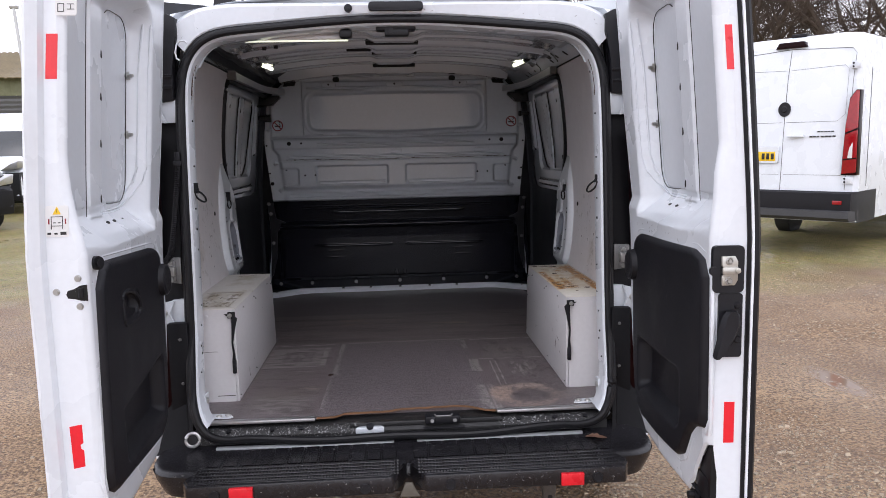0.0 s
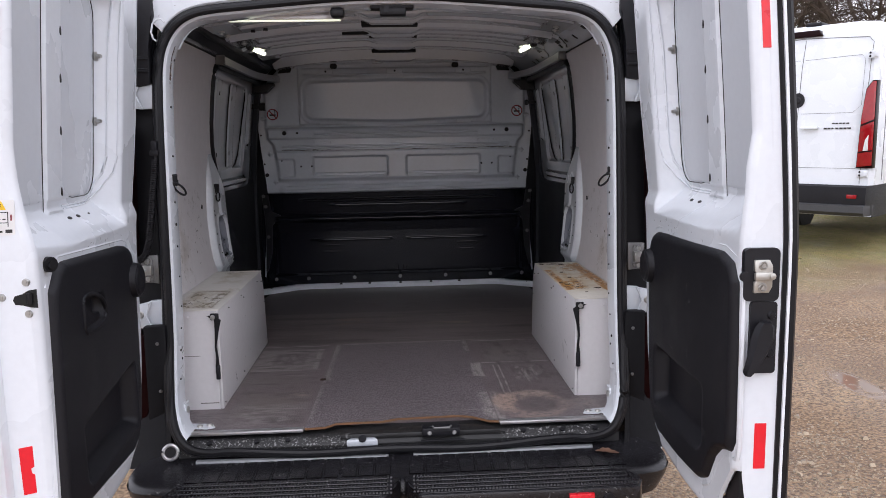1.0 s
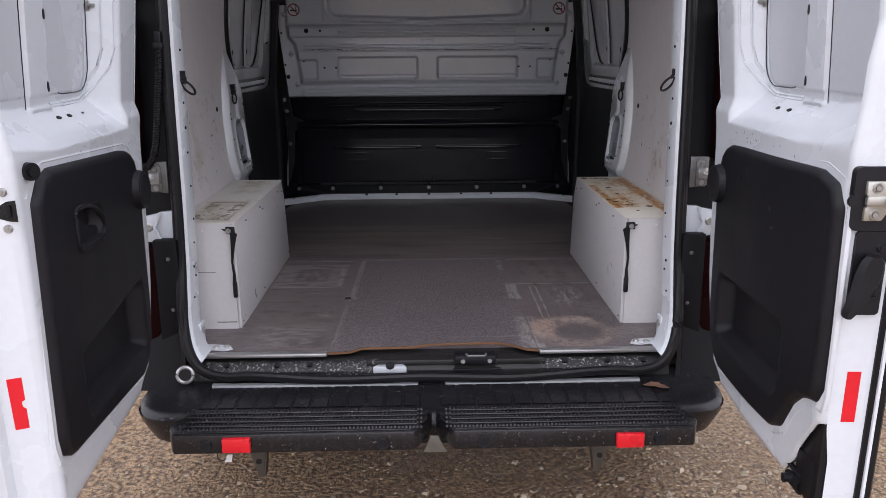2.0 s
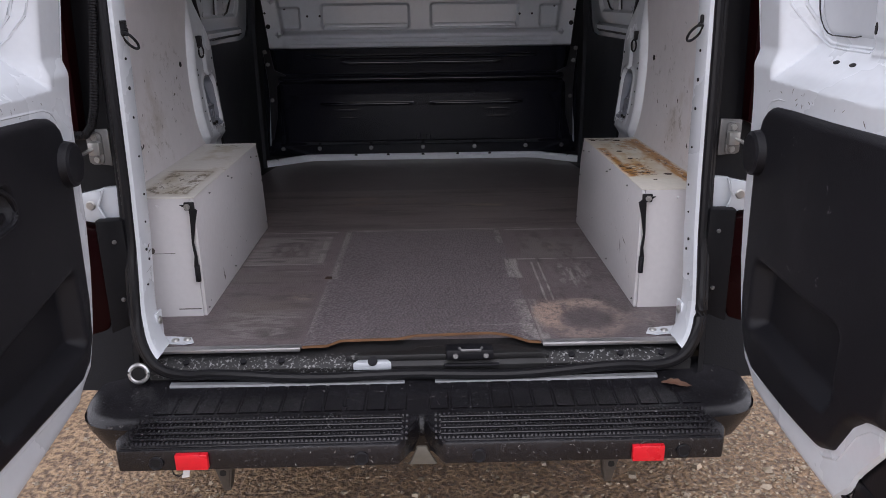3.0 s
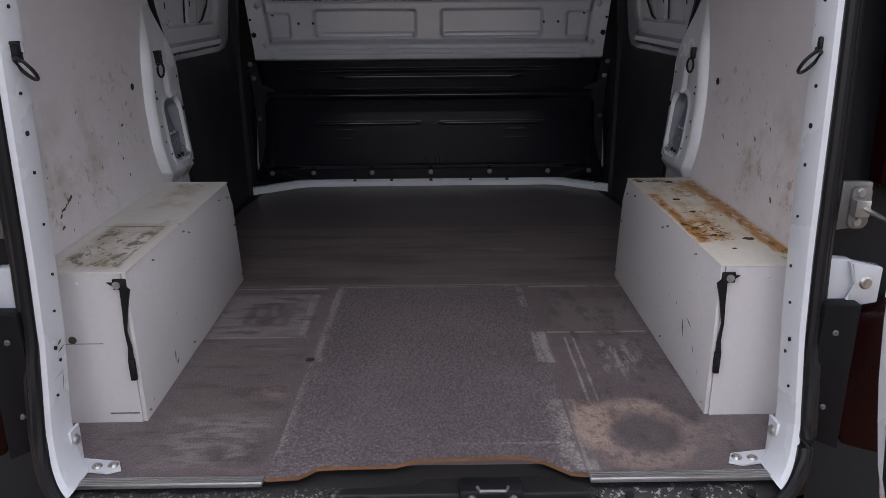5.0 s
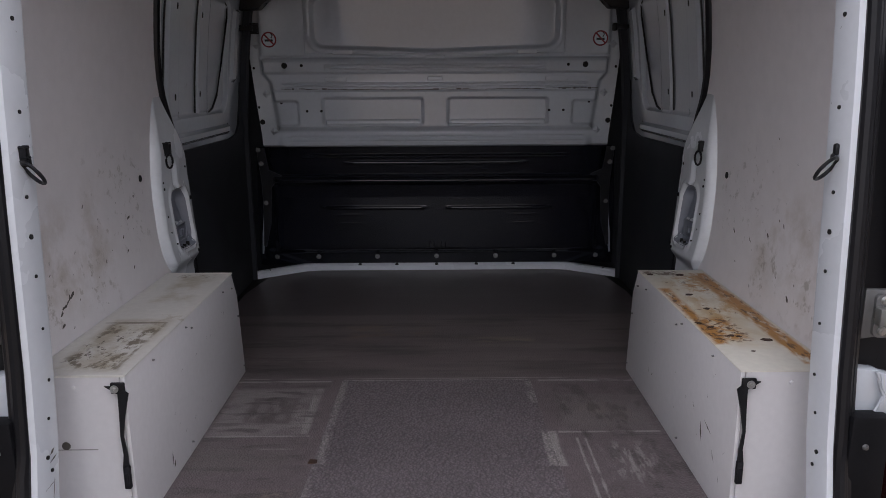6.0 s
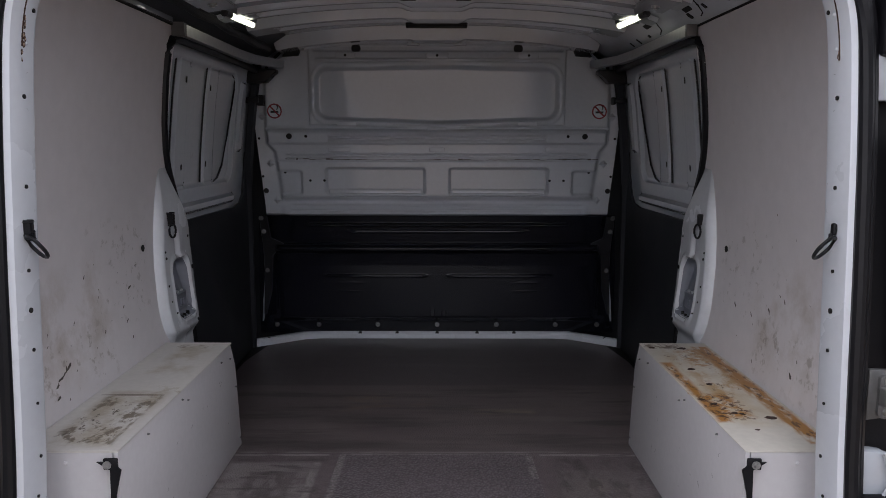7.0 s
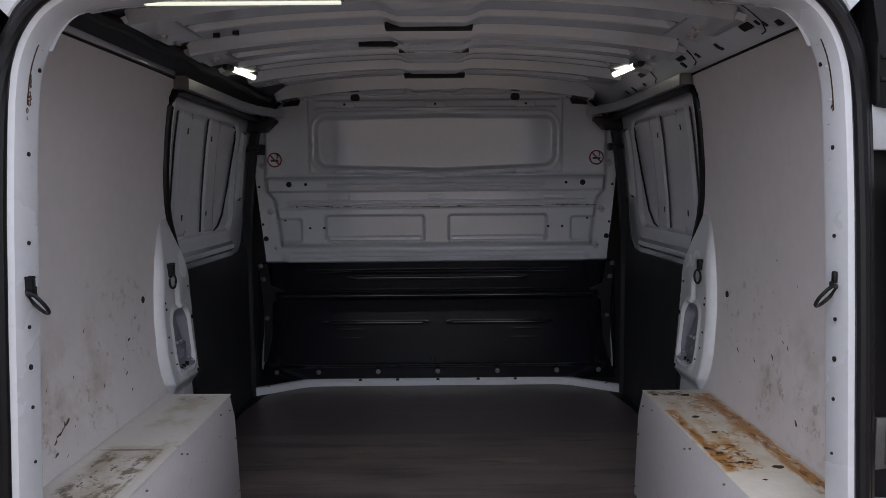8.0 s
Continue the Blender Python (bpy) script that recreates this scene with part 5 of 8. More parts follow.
bulk = tagged(empty("bulkhead", "solid steel bulkhead, grey-white above and black below", "bulkhead"), kind="structure")
part("upper_panel", sheet(B(), span(-1, 1, 300), span(1.200, 2.02, 290), upper, (0, 0.02, 0)), STEEL, bulk, "pressed grey-white steel panel with blanked window")
part("lower_panel", sheet(B(), span(-1, 1, 110), span(0.600, 1.198, 250), lower, (0, 0.02, 0)), BLACKSTEEL, bulk, "glossy black lower bulkhead panel")
part("foot_strip", sheet(B(), span(-1, 1, 24), span(0.571, 0.604, 3), lambda u, z: (u * 0.875, 2.458 - 0.6 * max(0, abs(u) - 0.72) - 0.012 * (z < 0.6), z), (0, 0.03, 0)), WHITE, bulk, "white painted foot flange")
for x in (-0.592, -0.297, 0.0, 0.297, 0.592, -0.80, 0.80):
    part("bolt", disc(disc(B(), (x, lower(x / 0.88, 0.640)[1] + 0.002, 0.640), (0, -1, 0), 0.012, 0.006, 14), (x, lower(x / 0.88, 0.640)[1] - 0.004, 0.640), (0, -1, 0), 0.007, 0.006, 6), DULLZINC, bulk)
for x in (-0.385, -0.20, 0.0, 0.20, 0.385, -0.815, 0.815):
    part("rivet", disc(B(), (x, 2.456 - 0.55 * max(0, abs(x / 0.875) - 0.72), 0.598), (0, -1, 0), 0.009, 0.007, 10), RUBBER, bulk)
for s in (-1, 1):
    strip = [(1.198, 0.845, 0.805), (1.13, 0.845, 0.800), (1.09, 0.843, 0.795), (1.062, 0.842, 0.735), (1.035, 0.842, 0.765), (1.00, 0.843, 0.795), (0.92, 0.846, 0.803), (0.82, 0.852, 0.812), (0.70, 0.862, 0.845)]
    part("side_flange", loft(B(), [[(s * a, bulk_y(z) - 0.002, z), (s * (a - 0.004), bulk_y(z) - 0.014, z), (s * b, bulk_y(z) - 0.030, z), (s * (b - 0.003), bulk_y(z) - 0.020, z)] for z, a, b in strip], False), DARKGREY, bulk, "dark grey side flange with bolts")
    part("bare_edge", loft(B(), [[(s * a, bulk_y(z) - 0.004, z), (s * b, bulk_y(z) - 0.016, z)] for z, a, b in ((0.875, 0.848, 0.838), (0.83, 0.853, 0.815), (0.77, 0.862, 0.838), (0.66, 0.872, 0.862))], False), STEEL, bulk)
    for z, x in ((1.188, 0.832), (1.122, 0.825), (0.925, 0.826)):
        part("bolt", disc(disc(B(), (s * x, bulk_y(z) - 0.018, z), (0, -1, 0), 0.011, 0.008, 14), (s * x, bulk_y(z) - 0.026, z), (0, -1, 0), 0.006, 0.004, 6), DULLZINC, bulk)
    part("grommet", disc(B(), (s * 0.367, face_y(0.367, 1.963) + 0.004, 1.963), (0, -1, 0), 0.021, 0.012, 20), RUBBER, bulk, "black rubber grommet")
    part("hole", disc(B(), (s * 0.677, face_y(0.677, 1.570) + 0.0025, 1.570), (0, -1, 0), 0.013, 0.004, 16), DARK, bulk)
    part("hole", disc(B(), (s * 0.600, face_y(0.600, 1.570) + 0.0025, 1.570), (0, -1, 0), 0.007, 0.004, 12), DARK, bulk)
    part("hole", disc(B(), (s * 0.800, face_y(0.800, 1.318) + 0.0025, 1.318), (0, -1, 0), 0.012, 0.004, 14), DARK, bulk)
    for x, z in ((0.824, 1.56), (0.812, 1.385), (0.703, 1.405), (0.520, 1.368), (0.585, 1.368)):
        part("hole", disc(B(), (s * x, face_y(x, z) + 0.0025, z), (0, -1, 0), 0.006, 0.004, 10), DARK, bulk)
    # flange crimps down the edges
    bm = B()
    for x, z in ((0.815, 1.66), (0.783, 1.445), (0.757, 1.275)):
        tip, wide = Vector((s * (x - 0.032), face_y(x - 0.034, z) - 0.003, z)), bulk_y(z) + 0.001
        vs = [bm.verts.new(p) for p in ((s * (x + 0.012), wide, z), (s * (x - 0.006), wide, z + 0.019), tip, (s * (x - 0.006), wide, z - 0.019), (s * (x - 0.008), wide - 0.014, z))]
        for i in range(4):
            bm.faces.new((vs[i], vs[(i + 1) % 4], vs[4]))
    part("crimp", bm, STEEL, bulk)
    # no-smoking sticker
    FS = face_y(0.745, 1.684) - 0.0015
    st = part("sticker", disc(B(), (s * 0.745, face_y(0.745, 1.684) + 0.0002, 1.684), (0, -1, 0), 0.035, 0.0015, 28), STEEL, bulk, "round no-smoking sticker")
    part("sticker_ring", torus(B(), (s * 0.745, face_y(0.745, 1.684) - 0.0015, 1.684), (0, -1, 0), 0.031, 0.0034, 30, 6), REDINK, st)
    bm = tube(B(), [(s * 0.745 - 0.021, FS, 1.707), (s * 0.745 + 0.021, FS, 1.663)], 0.0036, 6)
    part("sticker_bar", bm, REDINK, st)
    bm = box(B(), s * 0.745 - 0.018, s * 0.745 + 0.018, FS - 0.002, FS + 0.001, 1.676, 1.685)
    tube(bm, [(s * 0.745 + 0.01, FS, 1.69), (s * 0.745 + 0.016, FS, 1.70), (s * 0.745 + 0.010, FS, 1.712)], 0.003, 5)
    part("sticker_sign", bm, BLACKINK, st)
for x0, x1 in ((-0.46, -0.37), (-0.05, 0.05), (0.37, 0.46)):
    tab = part("clip_plate", box(B(), x0, x1, face_y(x0, 1.932) - 0.006, face_y(x0, 1.932) + 0.01, 1.918, 1.944, 0.004), STEEL, bulk)
    part("clip_hole", disc(B(), ((x0 + x1) / 2, face_y(x0, 1.932) - 0.0065, 1.932), (0, -1, 0), 0.006, 0.003, 10), DARK, tab)
for x0, x1, z in ((-0.46, -0.37, 1.628), (-0.045, 0.045, 1.603), (0.37, 0.46, 1.628), (-0.035, 0.035, 1.510), (-0.50, -0.40, 1.510), (0.50, 0.60, 1.510)):
    part("clip_plate", box(B(), x0, x1, face_y((x0 + x1) / 2, z) - 0.003, face_y((x0 + x1) / 2, z) + 0.012, z - 0.010, z + 0.010, 0.003), STEEL, bulk)
for x in (-0.460, -0.107, 0.103, 0.447):
    ear = part("mounting_ear", prism(B(), [(x - 0.03, 1.975), (x + 0.03, 1.975), (x + 0.022, 2.008), (x - 0.022, 2.008)], "y", 2.262, 2.30, 0.004), STEEL, bulk)
    part("ear_bolt", disc(B(), (x, 2.262, 1.992), (0, -1, 0), 0.009, 0.005, 12), ZINC, ear)
for s in (-1, 1):
    part("corner_gap", prism(B(), [(s * 0.699, 1.925), (s * 0.66, 1.976), (s * 0.616, 1.990), (s * 0.612, 1.965), (s * 0.627, 1.93)], "y", 2.258, 2.31, 0.002), DARK, bulk)
# scraped dark line along the rib
random.seed(3)
bm = B()
x = -0.70
while x < 0.72:
    ln = random.uniform(0.004, 0.030)
    w = random.uniform(0.0006, 0.0024) * (1 if random.random() < 0.85 else 2.2)
    z = 1.464 + random.uniform(-0.0015, 0.0015) + (0.003 if abs(x) > 0.5 else 0)
    box(bm, x, x + ln, face_y(x + ln / 2, z) - 0.0008, face_y(x + ln / 2, z) + 0.003, z - w, z + w * 0.7)
    x += ln * random.uniform(0.9, 1.25)
part("scrape_line", bm, SCUFF, bulk, "dark scraped line across the panel")
bm = B()
for x in (-0.022, 0.034):
    y = lower(0, 0.70)[1] - 0.001
    tube(bm, [(x - 0.010, y, 0.725), (x - 0.010, y, 0.692), (x + 0.010, y, 0.692), (x + 0.010, y, 0.725)], 0.0028, 5)
part("vent_slot", bm, RUBBER, bulk)

# ---- ceiling: one pressed roof with cross members ----
def roof_z(x, y):
    base = 2.045 - 0.055 * (abs(x) / 0.72) ** 2.4
    low = 0.0
    for y0, y1, h in ((0.22, 0.42, 0.075), (0.58, 0.86, 0.058), (1.00, 1.22, 0.056), (1.34, 1.49, 0.045), (1.66, 1.82, 0.045), (2.14, 2.34, 0.055)):
        b = ease(rr(x, y, -0.72, 0.72, y0, y1, 0.02), 0.013)
        groove = 0.4 * ease(rr(x, y, -0.60, 0.60, (y0 + y1) / 2 - 0.035, (y0 + y1) / 2 + 0.035, 0.02), 0.012)
        centre = 0.016 * ease(rr(x, y, -0.13, 0.13, y0 - 0.01, y1 + 0.01, 0.03), 0.05)
        low = max(low, b * (h * (1 - groove) + centre))
    return base - low


ceil_bm = sheet(B(), span(-0.75, 0.75, 90), span(0.22, 2.34, 330), lambda u, v: (u, v, roof_z(u, v)), (0, 0, 0.012))
ceiling = tagged(part("ceiling", ceil_bm, STEEL), "bare grey-white steel roof with pressed cross members", "ceiling", "", "structure")
for x, y, w, d in ((-0.172, 0.705, 0.063, 0.020), (-0.01, 0.829, 0.115, 0.027), (-0.168, 1.15, 0.060, 0.012), (-0.084, 1.197, 0.024, 0.012), (0.086, 1.197, 0.024, 0.012), (0.0, 1.786, 0.118, 0.028),
                   (-0.474, 1.004, 0.014, 0.006), (-0.237, 1.004, 0.014, 0.006), (0.237, 1.004, 0.014, 0.006), (0.470, 1.004, 0.014, 0.006), (-0.471, 1.344, 0.014, 0.006), (-0.245, 1.344, 0.013, 0.006), (0.232, 1.344, 0.013, 0.006), (0.448, 1.344, 0.013, 0.006),
                   (-0.238, 0.925, 0.022, 0.008), (0.242, 0.912, 0.022, 0.008), (0.46, 0.955, 0.022, 0.008), (-0.48, 0.94, 0.022, 0.008), (-0.245, 1.26, 0.020, 0.007), (0.227, 1.26, 0.020, 0.007), (0.443, 1.30, 0.020, 0.007), (-0.46, 1.29, 0.02, 0.007), (-0.28, 1.90, 0.024, 0.010), (0.28, 1.90, 0.024, 0.010)):
    z = roof_z(x, y)
    part("roof_slot", box(B(), x - w, x + w, y - d, y + d, z - (0.004 if d < 0.007 else 0.002), z + 0.012, 0.001), DARK, van)
for x, y in ((-0.56, 0.80), (-0.51, 0.80), (-0.56, 1.56), (-0.47, 1.57)):
    part("roof_clip", disc(B(), (x, y, roof_z(x, y) + 0.002), (0, 0, -1), 0.009, 0.012, 12), RUBBER, van)
part("roof_scratch", box(B(), -0.23, -0.10, 1.478, 1.483, roof_z(-0.16, 1.48) - 0.0015, roof_z(-0.16, 1.48) + 0.004), PAPER, van)
for s in (-1, 1):
    # cross member feet reaching down to the side rails
    for y0, y1 in ((0.60, 0.84), (1.02, 1.20), (1.36, 1.48)):
        part("member_foot", loft(B(), [[(s * x, y0 + k * t, z) for k, z in ((0, zz + 0.012), (0.02, zz), ((y1 - y0) - 0.02, zz), ((y1 - y0), zz + 0.012))] for x, zz, t in ((0.60, roof_z(0.6, (y0 + y1) / 2) - 0.002, 1.0), (0.69, 1.955, 1.0), (0.735, 1.938, 0.9))], False), STEEL, van, "folded end of a roof cross member")
for line in (((0.788, 0.640, 1.9145), (0.785, 0.612, 1.9165), (0.762, 0.585, 1.9325), (0.725, 0.575, 1.9585), (0.700, 0.570, 1.972)), ((0.700, 1.000, 1.9715), (0.704, 0.86, 1.969), (0.702, 0.66, 1.970)),
             ((0.786, 1.100, 1.9155), (0.780, 1.070, 1.920), (0.755, 1.045, 1.937), (0.722, 1.030, 1.960)), ((0.784, 1.50, 1.917), (0.772, 1.45, 1.925), (0.74, 1.42, 1.948))):
    part("weld_seam", tube(B(), line, 0.0024, 5), DARK, van)
for x, y in ((-0.671, 0.73), (-0.669, 0.826), (0.668, 0.78), (0.655, 0.70), (-0.655, 1.10), (0.655, 1.12)):
    part("roof_bolt", disc(disc(B(), (x, y, roof_z(x, y) + 0.002), (0, 0, -1), 0.013, 0.006, 14), (x, y, roof_z(x, y) - 0.003), (0, 0, -1), 0.007, 0.006, 6), ZINC, van)
# inner header with latch catch and stop
HI = opening(-0.018)[54:-54]
part("inner_header", loft(B(), [[(x * k, 0.222 + (y - 0.222) * ease(abs(x) - 0.66, 0.10), z + h * ease(abs(x) - 0.66, 0.12)) for x, z in HI] for y, k, h in ((0.225, 1.0, 0.0), (0.240, 1.0, 0.0), (0.256, 0.994, -0.003), (0.34, 0.99, 0.014), (0.42, 0.985, 0.036))], False), STEEL, van)
part("cover_hook", tube(B(), [(-0.703, 0.108, 1.878), (-0.711, 0.106, 1.888), (-0.726, 0.104, 1.886), (-0.739, 0.104, 1.872), (-0.744, 0.104, 1.847), (-0.740, 0.106, 1.828), (-0.733, 0.112, 1.823)], 0.0032, 7), WHITE, van, "white bent wire hook")
catch = part("latch_catch", box(box(box(B(), -0.066, 0.075, 0.175, 0.225, 1.925, 1.950, 0.005), -0.035, 0.05, 0.17, 0.215, 1.905, 1.93, 0.004), -0.02, -0.005, 0.165, 0.175, 1.912, 1.935), RUBBER, van, "black upper latch catch")
part("door_stop", box(B(), -0.195, -0.150, 0.17, 0.215, 1.900, 1.930, 0.009), RUBBER, van, "black rubber door stop")

# lamps
for s in (-1, 1):
    m = Matrix.Translation((s * 0.657, 1.42, 1.966)) @ Matrix.Rotation(radians(s * 6), 4, "Z") @ Matrix.Rotation(radians(s * -14), 4, "Y")
    lt = empty("ceiling_light", "lit slim clear load bay lamp in the roof", "light", "load bay lamps")
    part("housing", prism(B(), rounded(-0.013, 0.013, -0.145, 0.128, 0.010), "z", -0.006, 0.032, 0.003, m), POCKETGREY, lt)
    part("lens", tube(B(), [m @ Vector((0, y, -0.014)) for y in (-0.088, -0.084, -0.02, 0.05, 0.118, 0.124)], 0, 12, False, [0.006, 0.0105, 0.0105, 0.0105, 0.0105, 0.006]), LAMPGLOW, lt, "glowing white tubular lens")
    part("end_cap", tube(B(), [m @ Vector((0, y, -0.014)) for y in (-0.142, -0.136, -0.092, -0.088)], 0, 12, False, [0.007, 0.013, 0.013, 0.011]), DARKGREY, lt)
# bright strip at the rear header, drawn as an emissive face in a channel
strip = empty("strip_light", "thin glowing strip under the rear roof member", "light")
part("channel", box(B(), -0.545, -0.165, 0.262, 0.288, 1.908, 1.930, 0.002), ALU, strip)
part("lens", box(B(), -0.54, -0.17, 0.268, 0.282, 1.904, 1.909, 0.001), STRIPGLOW, strip, "glowing lens")

# ---- wheel arch boxes ----
for s in (-1, 1):
    bx = empty("wheel_arch_box", "grey-white boarded wheel arch box with " + ("rust-stained top" if s > 0 else "dirty scuffed top"), "box", "wheel arch boxes")
    prof = [(0.252, FZ), (0.252, 0.9275), (1.054, 0.9275), (1.10, 0.845), (1.138, FZ)]
    part("side_board", prism(B(), prof, "x", s * 0.630, s * 0.640, 0.002), BOXBOARD, bx)
    part("end_board", prism(B(), [(s * 0.641, FZ), (s * 0.803, FZ), (s * 0.829, 0.9275), (s * 0.641, 0.9275)], "y", 0.250, 0.260), BOXBOARD, bx)
    part("top_board", box(B(), s * 0.6292, s * 0.829, 0.2488, 1.056, 0.928, 0.931, 0.001), RUSTTOP if s > 0 else BOXTOP, bx, "rust-stained top board" if s > 0 else "dirty top board")
    part("back_board", prism(B(), [(1.056, 0.9275), (1.10, 0.845), (1.138, FZ), (1.128, FZ), (1.09, 0.842), (1.046, 0.925)], "x", s * 0.64, s * 0.82), BOXBOARD, bx)
    # strap with washer and buckle
    zt = 0.905
    xs = s * 0.643
    bm = B()
    path = [(xs + s * 0.012, 0.240, zt + 0.006), (xs - s * 0.012, 0.238, zt - 0.01), (xs - s * 0.006, 0.238, zt - 0.055), (xs + s * 0.000, 0.239, zt - 0.105), (xs - s * 0.004, 0.238, zt - 0.145), (xs - s * 0.003, 0.236, zt - 0.172)]
    ws = [0.014, 0.011, 0.006, 0.003, 0.004, 0.006]
    loft(bm, [[(x - w, y, z), (x + w, y, z), (x + w, y + 0.004, z), (x - w, y + 0.004, z)] for (x, y, z), w in zip(path, ws)], True, True)
    strap = part("strap", bm, RUBBER, bx, "black webbing strap hanging from a screw")
    part("strap_fold", box(B(), xs - 0.013, xs + 0.016, 0.238, 0.246, zt - 0.010, zt + 0.014, 0.003), RUBBER, strap)
    part("buckle", box(box(B(), xs - s * 0.004 - 0.007, xs - s * 0.004 + 0.007, 0.232, 0.243, zt - 0.222, zt - 0.170, 0.003), xs - s * 0.004 - 0.004, xs - s * 0.004 + 0.004, 0.230, 0.234, zt - 0.212, zt - 0.185, 0.0015), BLACK, strap)
    part("washer", disc(B(), (xs + s * 0.004, 0.239, zt + 0.001), (0, -1, 0), 0.0085, 0.003, 18), ZINC, strap)
    screw(strap, (xs + s * 0.004, 0.236, zt + 0.001), (0, -1, 0), 0.005)
    screw(bx, (s * 0.735, 0.25, 0.905), (0, -1, 0), 0.0045, BOXBOARD)
    if s > 0:
        for x, y, r in ((0.655, 1.005, 0.012), (0.74, 0.995, 0.014), (0.70, 0.79, 0.012), (0.705, 0.665, 0.010), (0.76, 0.43, 0.014), (0.69, 0.46, 0.008), (0.705, 0.455, 0.007), (0.665, 0.52, 0.010), (0.645, 0.55, 0.009), (0.70, 0.36, 0.005)):
            part("rust_spot", prism(B(), [(x + r * random.uniform(0.6, 1.2) * math.cos(a), y + 0.8 * r * random.uniform(0.6, 1.2) * math.sin(a)) for a in span(0, 5.7, 9)], "z", 0.9308, 0.9320), RUST, bx)
    random.seed(20 + s)
    for y, z in ((0.40, 0.905), (0.62, 0.905), (0.66, 0.89), (0.95, 0.90), (1.04, 0.885), (1.09, 0.78), (1.12, 0.60), (0.27, 0.59), (0.6, 0.60)):
        screw(bx, (s * 0.630, y, z), (-s, 0, 0), 0.0028, DULLZINC)
    marks = ((0.44, 0.70, 0.05, 0.012, 1.3), (0.40, 0.73, 0.05, 0.006, 0.3), (0.36, 0.68, 0.03, 0.005, 1.0), (0.50, 0.74, 0.02, 0.004, 0.8)) if s > 0 else ((0.46, 0.63, 0.035, 0.010, 1.5), (0.47, 0.61, 0.02, 0.012, 1.2), (0.30, 0.60, 0.012, 0.003, 1.4))
    for y, z, ln, w, a in list(marks) + [(random.uniform(0.3, 1.0), random.uniform(0.62, 0.88), random.uniform(0.006, 0.02), random.uniform(0.001, 0.003), random.uniform(0, 3)) for _ in range(14)]:
        c = Vector((s * 0.6294, y, z))
        d, nn = Vector((0, math.cos(a), math.sin(a))) * ln / 2, Vector((0, -math.sin(a), math.cos(a))) * w / 2
        t = B()
        t.faces.new([t.verts.new(p) for p in (c - d, c - nn, c + d, c + nn * 0.5)])
        part("scuff", t, SCUFF, bx)
    if s < 0:
        part("knot_hole", disc(B(), (-0.765, 0.25, 0.775), (0, -1, 0), 0.009, 0.002, 9), SCUFF, bx)
        part("scratch", box(B(), -0.79, -0.70, 0.2495, 0.2503, 0.765, 0.7665), SCUFF, bx)
        part("scratch", box(B(), -0.71, -0.645, 0.2495, 0.2503, 0.592, 0.595), SCUFF, bx)


# ---- rear doors, swung open ----
SW = radians(3.7)


def door_at(s):
    """Door space: u from the hinge outwards, w inwards from the outer skin, z up."""
    eu = Vector((-s * math.sin(SW), -math.cos(SW), 0))
    ew = Vector((-s * math.cos(SW), math.sin(SW), 0))
    o = Vector((s * 0.900, 0.015, 0))

    def f(u, w, z):
        lean = 0.035 * max(0, (z - 1.25) / 0.5) ** 1.2
        return o + eu * u + ew * (w + lean) + Vector((0, 0, z))
    return f, eu, ew


ULAST = 0.800


